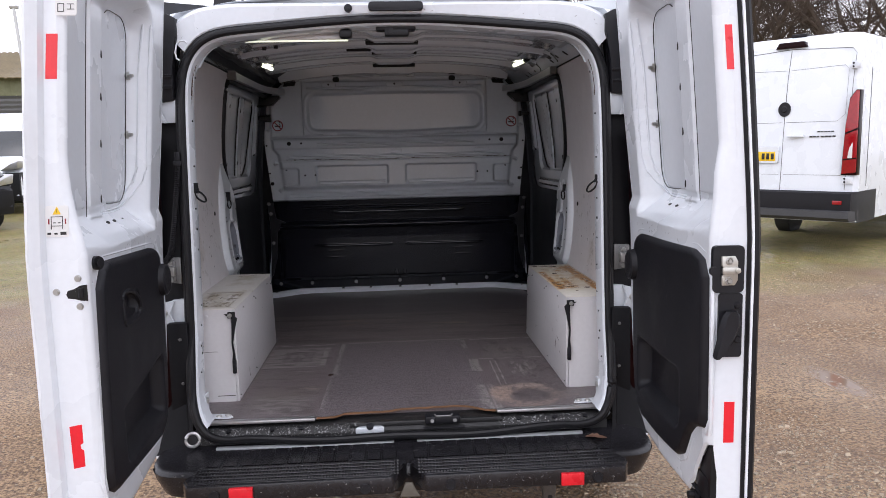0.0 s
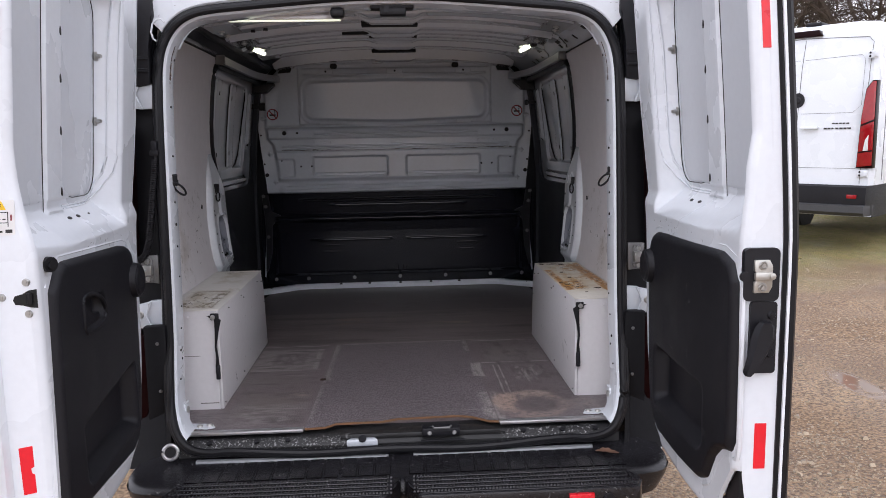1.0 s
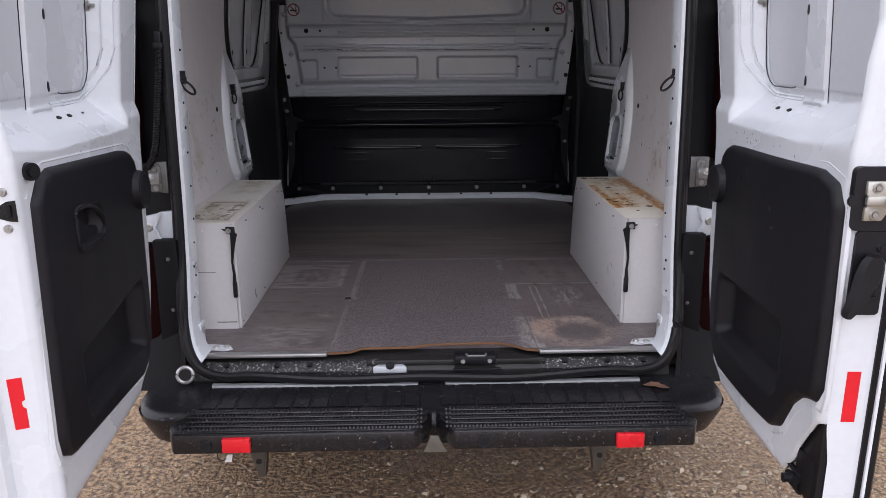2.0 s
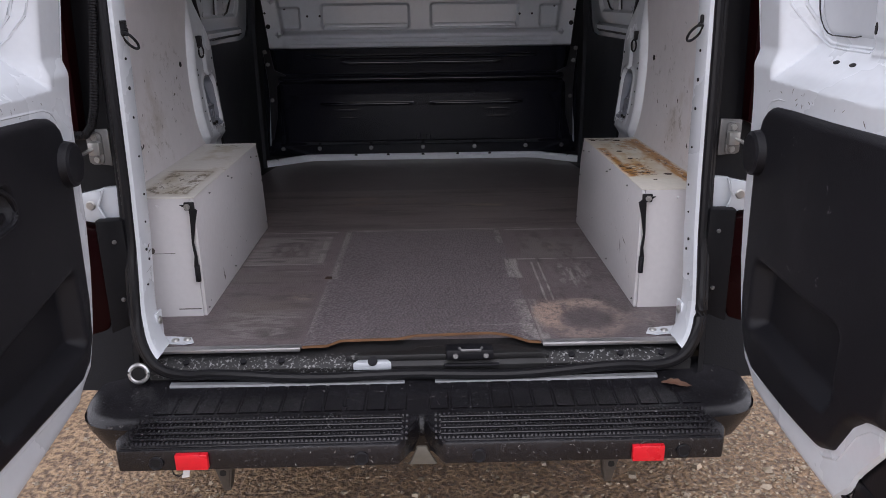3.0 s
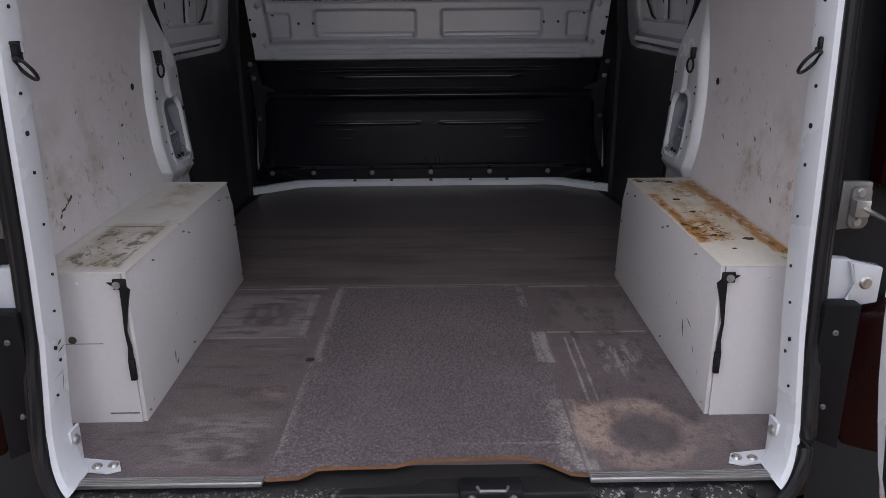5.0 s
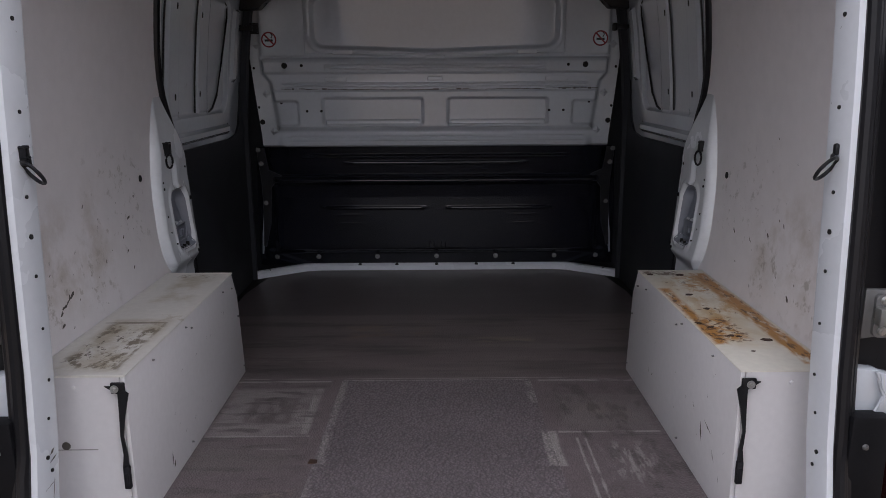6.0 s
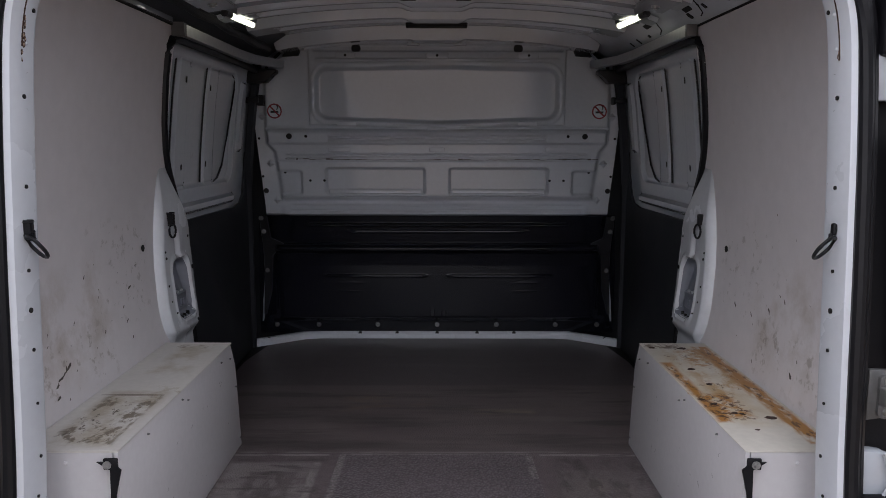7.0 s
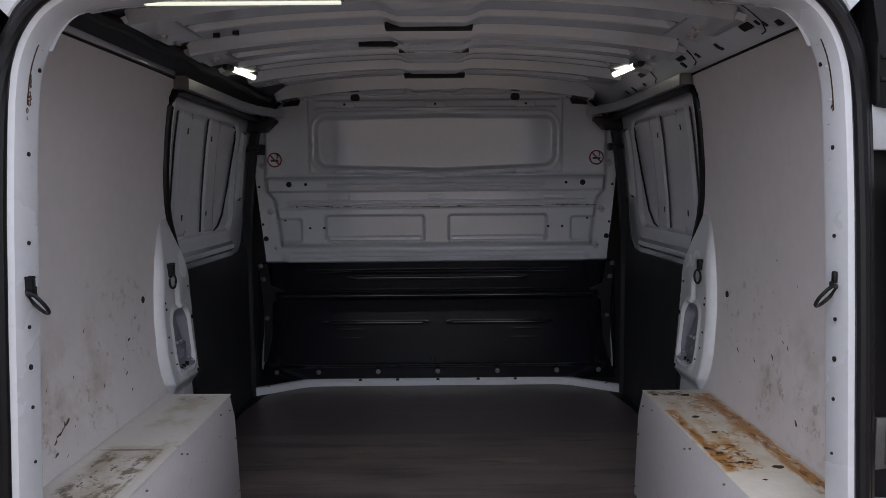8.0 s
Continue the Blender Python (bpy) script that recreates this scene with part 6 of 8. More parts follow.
def rear_door(s):
    f, eu, ew = door_at(s)
    out = -ew

    def base(u):
        return curve(u, [(0.0, 0.625), (0.15, 0.605), (0.3, 0.585), (0.5, 0.575), (0.8, 0.56)])

    def bottom(u):
        cut = curve(u, [(0.66, 0.55), (0.700, 0.603), (0.712, 0.616), (0.724, 0.650), (0.736, 0.668), (0.785, 0.738), (0.80, 0.745)])
        return max(base(u), cut if s > 0 and u > 0.66 else 0)

    def u0(z):
        return curve(z, [(0.60, 0.25), (0.64, 0.215), (0.71, 0.165), (0.78, 0.138), (0.85, 0.115), (0.95, 0.095), (1.2, 0.072), (1.45, 0.02), (1.6, 0.0)])

    def face(z):
        return curve(z, [(1.27, 0.115 if s < 0 else 0.100), (1.31, 0.108 if s < 0 else 0.095), (1.37, 0.092 if s < 0 else 0.086), (1.43, 0.081), (1.50, 0.075 if s < 0 else 0.067), (2.1, 0.075 if s < 0 else 0.067)])

    def inner(u, v):
        z = bottom(u) + (2.02 - bottom(u)) * v
        # upper frame is slimmer than the lower half, most of all at the meeting edge
        near = ease(-(u - 0.45), 0.30)
        w = face(z) * near + (0.115 - 0.016 * ease(-(z - 1.29), 0.05)) * (1 - near)
        # window recess down to the blanks
        hole = ease(rr(u, z, 0.135, 1.2, 1.20, 1.96, 0.09), 0.062) * ease(u - 0.782, 0.016)
        hole = min(hole, max(0, min(1, (z - 1.272 - 0.02 * (u > 0.60) * (u - 0.60) / 0.2) / 0.078)))
        w += (0.029 - w) * hole
        d2 = rr(u, z, 0.195, 0.772, 1.366, 1.91, 0.07)
        w += 0.004 * ease(d2, 0.006)
        # post between the two blanks
        w += 0.009 * ease(rr(u, z, 0.428, 0.540, 1.335, 1.95, 0.012), 0.010)
        # hollow behind the trim card
        well = rr(u, z, 0.20, 0.745, 0.69, 1.20, 0.03) if s < 0 else min(rr(u, z, 0.20, 0.665, 0.69, 1.20, 0.03), rr(u, z, 0.20, 0.745, 0.81, 1.20, 0.03))
        w -= 0.055 * ease(well, 0.02)
        # rounded edges
        e = min(u, ULAST - u)
        lo = u0(z)
        if e < 0.018:
            w -= 0.018 - math.sqrt(max(0, 0.018 ** 2 - (0.018 - e) ** 2))
        e = z - bottom(u)
        turn = 0.008 if s > 0 else 0.02
        if e < turn:
            w -= turn - math.sqrt(max(0, turn ** 2 - (turn - e) ** 2))
        return f(u if u >= 0.30 else lo + u * (0.30 - lo) / 0.30, w, z)

    def blank(u, v):
        z = bottom(u) + (2.02 - bottom(u)) * v
        return 1 if rr(u, z, 0.197, 0.770, 1.368, 1.908, 0.07) < 0 and rr(u, z, 0.428, 0.540, 1.3, 1.95, 0.01) > 0 else 0

    door = part("rear_door", sheet(B(), span(0, 0.02, 4) + span(0.02, 0.78, 110)[1:] + span(0.78, ULAST, 5)[1:], span(0, 0.02, 3) + span(0.02, 0.45, 60)[1:] + span(0.45, 0.60, 60)[1:] + span(0.60, 1, 60)[1:], inner, None, blank), [WHITE, BLANK], van, "open white rear door, inner side", 40)
    # edge faces and outer skin
    us = span(0.24, 0.80, 34)
    lip_ = 0.02 if s < 0 else 0.003
    bm = B()
    zl = span(0.56, 2.02, 140)
    loft(bm, [[f(ULAST, face(z) - 0.018 - (max(0, 0.735 - z) * 0.14 if s > 0 else 0), z) for z in zl], [f(ULAST + 0.001, face(z) - 0.028, z) for z in zl], [f(ULAST, 0.030, z) for z in zl], [f(ULAST + lip_, 0.024, z) for z in zl], [f(ULAST + lip_ * 1.3, 0.006, z) for z in zl], [f(ULAST + lip_ * 0.9, 0.0, z) for z in zl]], False)
    part("edge_face", bm, WHITE, door)
    def skin(t, v):
        lo = base(0.80 * t) - 0.05
        z = lo + (2.04 - lo) * v
        return f(u0(z) + (ULAST + 0.018 - u0(z)) * t, -0.012 * math.sin(math.pi * t), z)

    bm = sheet(B(), span(0, 1, 14), span(0, 1, 20), skin, ew * 0.006)
    part("outer_skin", bm, WHITE, door)
    bm = B()
    loft(bm, [[f(u, (0.115 if s < 0 else 0.104) - 0.018, bottom(u)) for u in us], [f(u, 0.06, bottom(u) - 0.012) for u in us], [f(u, 0.035, base(u) - 0.04) for u in us], [f(u, 0.0, base(u) - 0.05) for u in us]], False)
    loft(bm, [[f(u0(z), 0.097, z) for z in span(0.61, 2.02, 26)], [f(u0(z) - 0.004, 0.05, z) for z in span(0.60, 2.02, 26)], [f(u0(z), 0.0, z) for z in span(0.58, 2.04, 26)]], False)
    part("lower_rim", bm, WHITE, door)

    # black trim card with pockets
    if s > 0:
        outline = [(0.172, 1.165), (0.182, 1.195), (0.205, 1.215), (0.24, 1.223), (0.70, 1.232), (0.765, 1.215), (0.790, 1.175), (0.797, 0.82), (0.788, 0.785), (0.760, 0.778), (0.730, 0.768), (0.695, 0.735), (0.655, 0.662), (0.61, 0.640), (0.30, 0.635), (0.245, 0.66), (0.205, 0.71), (0.185, 0.80), (0.163, 1.10)]
    else:
        outline = [(0.172, 1.165), (0.182, 1.195), (0.205, 1.215), (0.24, 1.225), (0.67, 1.245), (0.715, 1.232), (0.752, 1.19), (0.783, 0.73), (0.775, 0.690), (0.74, 0.670), (0.30, 0.640), (0.245, 0.66), (0.205, 0.71), (0.185, 0.80), (0.163, 1.10)]

    def inside(u, z):
        """Signed distance to the trim's outline, minus inside."""
        best, odd = 9, False
        n = len(outline)
        for i in range(n):
            (x1, y1), (x2, y2) = outline[i], outline[(i + 1) % n]
            dx, dy = x2 - x1, y2 - y1
            t = max(0, min(1, ((u - x1) * dx + (z - y1) * dy) / (dx * dx + dy * dy)))
            best = min(best, math.hypot(u - x1 - t * dx, z - y1 - t * dy))
            if (y1 > z) != (y2 > z) and u < (x2 - x1) * (z - y1) / (y2 - y1) + x1:
                odd = not odd
        return -best if odd else best

    lo_z, hi_z = min(p[1] for p in outline), max(p[1] for p in outline)

    def limits(z):
        us_ = []
        n = len(outline)
        for i in range(n):
            (x1, y1), (x2, y2) = outline[i], outline[(i + 1) % n]
            if (y1 > z) != (y2 > z):
                us_.append(x1 + (x2 - x1) * (z - y1) / (y2 - y1))
        return (min(us_), max(us_)) if us_ else (0.4, 0.41)

    def trim(t, v):
        z = lo_z + 0.0006 + (hi_z - lo_z - 0.0012) * v
        a, b = limits(z)
        u = a + (b - a) * t
        d = inside(u, z)
        w = 0.117 + 0.014 * math.sqrt(ease(d, 0.016)) - (0.016 * ease(-(u - 0.45), 0.30) if s > 0 else 0)
        if s > 0:
            p = rr(u, z, 0.245, 0.640, 0.715, 0.90, 0.035)
        else:
            p = max(rr(u, z, 0.24, 0.66, 0.70, 0.90, 0.03), (z - (0.90 - (u - 0.24) * 0.10)))
        w -= 0.040 * ease(p, 0.035)
        if s < 0:
            w -= 0.028 * ease(rr(u, z, 0.450, 0.600, 1.066, 1.140, 0.030), 0.016)
        return f(u, w, z)

    card = part("trim_card", sheet(B(), span(0, 0.06, 5) + span(0.06, 0.94, 80)[1:] + span(0.94, 1, 5)[1:], span(0, 0.03, 5) + span(0.03, 0.97, 90)[1:] + span(0.97, 1, 5)[1:], trim, out * 0.012), BLACK, door, "black moulded plastic trim card with pocket", 50)
    if s < 0:
        D = smooth([(0.602, 1.072), (0.602, 1.100), (0.602, 1.128), (0.596, 1.143), (0.570, 1.147), (0.530, 1.143), (0.485, 1.128), (0.457, 1.106), (0.449, 1.085), (0.456, 1.067), (0.480, 1.060), (0.535, 1.058), (0.590, 1.060)], 2)
        part("handle_rim", tube(B(), [f(u, 0.1305, z) for u, z in D], 0.0055, 8, True), BLACK, card)
        grip = [(0.588, 1.128), (0.578, 1.131), (0.548, 1.106), (0.515, 1.092), (0.478, 1.088), (0.472, 1.076), (0.490, 1.068), (0.588, 1.066)]
        part("pull_handle", loft(B(), [[f(0.53 + (u - 0.53) * k, w, 1.09 + (z - 1.09) * k) for u, z in grip] for k, w in ((1.0, 0.098), (1.0, 0.119), (0.95, 0.124), (0.80, 0.126))], True, True), BLACK, card, "black moulded pull handle")
    # white raised rim round the card
    cu, cz = 0.48, 0.94
    part("card_rim", tube(B(), [f(u + (0.013 if u > cu else -0.013), 0.110 - (0.016 * ease(-(u - 0.45), 0.30) if s > 0 else 0), z + (0.013 if z > cz else -0.011)) for u, z in outline], 0.0065, 6, True), WHITE, door)
    # round stop pad near the hinge
    pad = part("stop_pad", disc(disc(B(), f(0.19, 0.125, 1.115), ew, 0.052, 0.022, 28, 0.048), f(0.19, 0.147, 1.115), ew, 0.046, 0.004, 28, 0.04), BLACK, door, "round black plastic stop")
    # bolts on the window frame
    for z in (1.568, 1.745):
        b = part("frame_bolt", disc(disc(B(), f(0.180, 0.036, z), ew + eu * 0.5, 0.013, 0.006, 14), f(0.183, 0.042, z), ew + eu * 0.5, 0.0065, 0.014, 10, 0.005), ZINC, door)
    # slots in the post and sill
    for z in (1.388, 1.537, 1.663, 1.775):
        part("post_slot", oval(B(), f(0.447, 0.0425, z), eu * 0.0042, (0, 0, 0.011), ew * 0.002), DARK, door)
    def on_face(u, z):
        return Vector(inner(u, (z - bottom(u)) / (2.02 - bottom(u))))

    for u, size in ((0.383, 0.0085), (0.440, 0.0085), (0.305, 0.005)) if s < 0 else ((0.340, 0.008), (0.405, 0.008)):
        slope = (on_face(u, 1.327) - on_face(u, 1.315)).normalized()
        part("sill_hole", oval(B(), on_face(u, 1.321), eu * size * 1.4, slope * size * 0.6, (ew + Vector((0, 0, 1))).normalized() * 0.0022), DARK, door)
    for g, r in ((0.0, 0.0040), (0.016, 0.0028)):
        path = [(0.166 - g, 1.90), (0.166 - g, 1.75), (0.166 - g, 1.60), (0.166 - g, 1.47), (0.172 - g, 1.425), (0.190 - g, 1.385 - g * 0.3), (0.215 - g, 1.362 - g * 0.4), (0.25, 1.352 - g * 0.4), (0.32, 1.350 - g * 0.4), (0.42, 1.350 - g * 0.4)]
        part("frame_step", tube(B(), [on_face(u, z) for u, z in path], r, 6), WHITE, door)
    part("window_bead", tube(B(), [f(u, 0.036, z) for u, z in rounded(0.197, 0.430, 1.368, 1.905, 0.07)[3:20]], 0.0014, 5), RUBBER, door)
    part("window_bead", tube(B(), [f(0.541, 0.034, z) for z in span(1.345, 1.945, 6)], 0.0011, 5), RUBBER, door)

    # red tape on the edge face
    def on_edge(w, z, lift=0.0015):
        return f(ULAST + lift, w, z)

    def plate(name, pts, mat, lift=0.0015, thick=0.002, label=""):
        bm = B()
        loft(bm, [[on_edge(w, z, lift - thick) for w, z in pts], [on_edge(w, z, lift) for w, z in pts]], True, True)
        return part(name, bm, mat, door, label)
    if s > 0:
        w0 = 0.014
        plate("red_tape", [(w0, 1.775), (w0 + 0.030, 1.775), (w0 + 0.030, 1.672), (w0, 1.672)], REDTAPE, label="red reflective tape strip")
        plate("red_tape", [(0.032, 0.857), (0.058, 0.857), (0.058, 0.751), (0.032, 0.751)], REDTAPE, label="red reflective tape strip")
        # rubber seal down the meeting edge
        part("edge_seal", tube(tube(B(), [f(ULAST + 0.004, -0.007, z) for z in span(0.53, 2.02, 16)], 0.012, 8), [f(ULAST + 0.004, 0.005, z) for z in span(0.53, 2.02, 16)], 0.009, 8), RUBBER, door, "black rubber edge seal")
        # lock
        lk = plate("lock", rounded(0.022, 0.098, 1.137, 1.253, 0.012), BLACK, 0.012, 0.016, "black lock plate with zinc latch")
        mm = Matrix.Translation(f(ULAST, 0.058, 1.192)) @ Matrix.Diagonal((0.82, 1.0, 0.9, 1.0))
        part("latch", prism(prism(prism(B(), [(-0.026, -0.040), (0.014, -0.040), (0.023, -0.026), (0.023, 0.026), (0.014, 0.040), (-0.026, 0.040), (-0.026, 0.013), (-0.019, 0.009), (-0.019, -0.009), (-0.026, -0.013)], "y", -0.017, -0.004, 0.002, mm), rounded(-0.026, 0.022, -0.009, 0.010, 0.004, 2), "y", -0.021, -0.012, 0.002, mm), rounded(0.012, 0.028, -0.007, 0.009, 0.007, 4), "y", -0.025, -0.015, 0.002, mm), BRIGHTZINC, lk, "bright zinc latch")
        for z in (0.027, -0.027):
            bolt = mm @ Vector((-0.004, -0.017, z))
            part("latch_bolt", torus(disc(B(), bolt, (0, -1, 0), 0.005, 0.004, 6), bolt, (0, -1, 0), 0.0078, 0.0026, 16, 6), ZINC, lk)
        part("lock_button", disc(B(), f(ULAST + 0.012, 0.098, 1.192), eu, 0.011, 0.008, 12), BLACK, lk)
        bp = plate("lever_plate", rounded(0.022, 0.080, 0.975, 1.135, 0.008), BLACK, 0.008, 0.010)
        for z in (1.105, 1.02):
            screw(bp, f(ULAST + 0.008, 0.034, z), eu, 0.010, BLACK)
        lev = loft(B(), [[f(ULAST + 0.03 + dy, 0.058 + t + a * wd, z) for a, dy in ((-1, 0), (-0.6, 0.012), (0.6, 0.012), (1, 0), (0.6, -0.012), (-0.6, -0.012))] for z, wd, t in ((1.095, 0.012, -0.002), (1.085, 0.021, -0.001), (1.06, 0.026, 0.002), (1.03, 0.022, 0.010), (1.0, 0.017, 0.022), (0.985, 0.012, 0.030), (0.978, 0.006, 0.033))], True, True)
        part("lever", lev, BLACK, bp, "black release lever")
        # lower corner: bracket with black bumper block
        mm = Matrix.Translation(f(0.742, 0.068, 0.612))
        blk = box(box(box(B(), -0.022, 0.022, -0.040, 0.030, -0.055, 0.035, 0.006, mm), -0.014, 0.020, -0.030, 0.020, 0.03, 0.075, 0.005, mm), -0.012, 0.028, 0.02, 0.050, -0.058, -0.030, 0.004, mm)
        latch_ = part("corner_latch", tube(blk, [f(0.752, 0.062, 0.66), f(0.752, 0.060, 0.72)], 0.007, 8), RUBBER, door, "black lower latch in a cut-out")
        hollow = [(0.700, 0.560), (0.798, 0.545), (0.798, 0.742), (0.785, 0.742), (0.730, 0.670), (0.705, 0.615)]
        part("cut_out", loft(B(), [[f(u, w, z) for u, z in hollow] for w in (0.068, 0.086)], True, True), RUBBER, latch_)
        for z, u, r in ((0.588, 0.672, 0.0055), (0.570, 0.690, 0.009), (0.556, 0.700, 0.007)):
            part("latch_pin", tube(B(), [f(0.74, 0.085, z), f(u + 0.015, 0.092, z + 0.004), f(u, 0.096, z + 0.003)], 0, 8, False, [r * 1.4, r, r * 0.7]), RUBBER, latch_)
        part("latch_roller", disc(B(), f(0.712, 0.094, 0.572), ew, 0.010, 0.02, 14), RUBBER, latch_)
    else:
        plate("red_tape", [(0.036, 1.773), (0.060, 1.773), (0.058, 1.675), (0.034, 1.675)], REDTAPE, label="red reflective tape strip")
        plate("red_tape", [(0.047, 0.868), (0.075, 0.872), (0.075, 0.826), (0.068, 0.822), (0.069, 0.812), (0.075, 0.808), (0.075, 0.768), (0.049, 0.764)], REDTAPE, label="torn red reflective tape strip")
        lb = plate("warning_label", rounded(0.030, 0.080, 1.32, 1.392, 0.004, 2), PAPER, label="white warning label with triangle and door drawing")
        lb2 = plate("warning_label", rounded(0.055, 0.100, 1.812, 1.87, 0.004, 2), PAPER, label="white label with small pictograms")
        def mark(name, pts, mat, parent):
            bm = B()
            loft(bm, [[on_edge(w, z, 0.0012) for w, z in pts], [on_edge(w, z, 0.0022) for w, z in pts]], True, True)
            part(name, bm, mat, parent)
        mark("triangle", [(0.046, 1.372), (0.064, 1.372), (0.055, 1.390)], YELLOW, lb)
        mark("warning_stroke", [(0.0543, 1.376), (0.0557, 1.376), (0.0557, 1.384), (0.0543, 1.384)], BLACKINK, lb)
        for a in (0.036, 0.072):
            mark("warning_mark", [(a, 1.350), (a + 0.003, 1.350), (a + 0.003, 1.362), (a, 1.362)], REDINK, lb)
        for a, b, c, d in ((0.042, 0.0435, 1.338, 1.368), (0.0665, 0.068, 1.338, 1.368), (0.042, 0.068, 1.366, 1.3675), (0.042, 0.068, 1.345, 1.3465), (0.047, 0.053, 1.352, 1.354), (0.057, 0.063, 1.352, 1.354), (0.034, 0.042, 1.326, 1.331), (0.049, 0.056, 1.326, 1.330), (0.062, 0.075, 1.325, 1.332)):
            mark("drawing_line", [(a, c), (b, c), (b, d), (a, d)], BLACKINK, lb)
        for a, b, c, d in ((0.060, 0.074, 1.820, 1.8215), (0.060, 0.0615, 1.820, 1.838), (0.0725, 0.074, 1.820, 1.838), (0.060, 0.074, 1.8365, 1.838), (0.080, 0.095, 1.825, 1.8265), (0.080, 0.095, 1.836, 1.8375), (0.087, 0.0885, 1.825, 1.8375)):
            mark("drawing_line", [(a, c), (b, c), (b, d), (a, d)], BLACKINK, lb2)
        # latch slot with bolts
        sl = plate("latch_slot", [(0.066, 1.185), (0.070, 1.194), (0.085, 1.198), (0.097, 1.205), (0.113, 1.207), (0.113, 1.168), (0.097, 1.170), (0.085, 1.174), (0.070, 1.176)], DARK, 0.001, 0.002)
        part("latch_pin", tube(B(), [f(ULAST + 0.004, 0.100, 1.178), f(ULAST + 0.004, 0.100, 1.200)], 0.006, 8), RUBBER, sl)
        for w, z in ((0.045, 1.192), (0.094, 1.222), (0.094, 1.156)):
            screw(door, f(ULAST, w, z), eu, 0.0085)
        part("edge_knob", disc(disc(B(), f(0.742, 0.112, 1.250), eu * 0.6 + ew, 0.0165, 0.018, 20), f(0.751, 0.128, 1.250), eu * 0.6 + ew, 0.010, 0.005, 12), RUBBER, door, "black rubber buffer")
        part("overlap_flange", loft(B(), [[f(ULAST + 0.02, 0.024, z) for z in span(0.53, 2.02, 20)], [f(ULAST + 0.034 + 0.010 * math.sin(z * 9) ** 8, 0.004, z) for z in span(0.53, 2.02, 20)], [f(ULAST + 0.030, -0.004, z) for z in span(0.53, 2.02, 20)], [f(ULAST + 0.0, -0.002, z) for z in span(0.53, 2.02, 20)]], False), WHITE, door)
    random.seed(60 + s)
    for k in range(14):
        u, z, a = random.uniform(0.16, 0.62), random.uniform(1.236, 1.262), random.uniform(0, 3.1)
        ln, wd = random.uniform(0.002, 0.009), random.uniform(0.0006, 0.0016)
        t = B()
        t.faces.new([t.verts.new(f(u + math.cos(a) * i * ln - math.sin(a) * j * wd, 0.1158 if s < 0 else 0.1158 - 0.012 * ease(-(u - 0.45), 0.3), z + math.sin(a) * i * ln + math.cos(a) * j * wd)) for i, j in ((-1, 0), (0, -1), (1, 0), (0, 1))])
        part("scuff", t, SCUFF, door)
    # pale scratches on the trim card
    random.seed(40 + s)
    pale = material("pale_scratch", (0.20, 0.20, 0.20), 0.6)
    for k in range(16):
        u, z = random.uniform(0.25, 0.70), random.uniform(0.78, 1.18)
        w0 = 0.1315 - (0.016 * ease(-(u - 0.45), 0.30) if s > 0 else 0)
        if s > 0 and z < 0.92 or s < 0 and z < 0.91:
            continue
        for j in range(random.choice((1, 2, 4, 6)) if s > 0 else 2):
            a, ln, wd = random.uniform(0, 3.1), random.uniform(0.0015, 0.006 if s > 0 else 0.004), random.uniform(0.0005, 0.0013)
            uu, zz = u + random.uniform(-0.012, 0.012), z + random.uniform(-0.012, 0.012)
            p = [f(uu + math.cos(a) * ln * i - math.sin(a) * wd * k2, w0, zz + math.sin(a) * ln * i + math.cos(a) * wd * k2) for i, k2 in ((-1, 0), (0, -1), (1, 0), (0, 1))]
            bm = B()
            bm.faces.new([bm.verts.new(q) for q in p])
            part("scratch", bm, pale, card)
    return door


for s in (-1, 1):
    rear_door(s)

# ---- a dead leaf on the bumper ----
lf = B()
rows = []
for i in range(13):
    t = i / 12
    w = 0.016 * math.sin(math.pi * min(0.985, t * 0.94 + 0.03)) * (1 + 0.22 * math.sin(i * 2.1))
    c = Vector((0.622 + 0.072 * t, -0.070 - 0.024 * t, 0.4955 + 0.003 * math.sin(t * 4) ** 2))
    rows.append([c + Vector((-0.2 * w, -w, 0.25 * w)), c + Vector((0, -0.4 * w, 0.02 * w)), c, c + Vector((0, 0.5 * w, 0.1 * w)), c + Vector((0.2 * w, 0.9 * w, 0.35 * w))])
loft(lf, rows, False)
tagged(part("dry_leaf", lf, LEAF), "curled dry brown leaf lying on the bumper", "leaf")


# ---- the yard: wet stony ground, verge, parked vans, barn, bare trees ----
SLOPE = radians(0.9)
YARD = Matrix.Rotation(SLOPE, 4, "X")


def ground_z(x, y):
    r = math.hypot(x, y)
    h = 0.018 * noise.noise((x * 0.5, y * 0.5, 3.0)) + 0.010 * noise.noise((x * 1.7, y * 1.7, 9.0)) + 0.004 * noise.noise((x * 6, y * 6, 1.0))
    calm = min(1, math.hypot((x - 2.85) / 1.1, (y - 1.72) / 0.7) ** 3)
    return math.tan(SLOPE) * y + h * max(0.2, 1 - r / 60) * calm


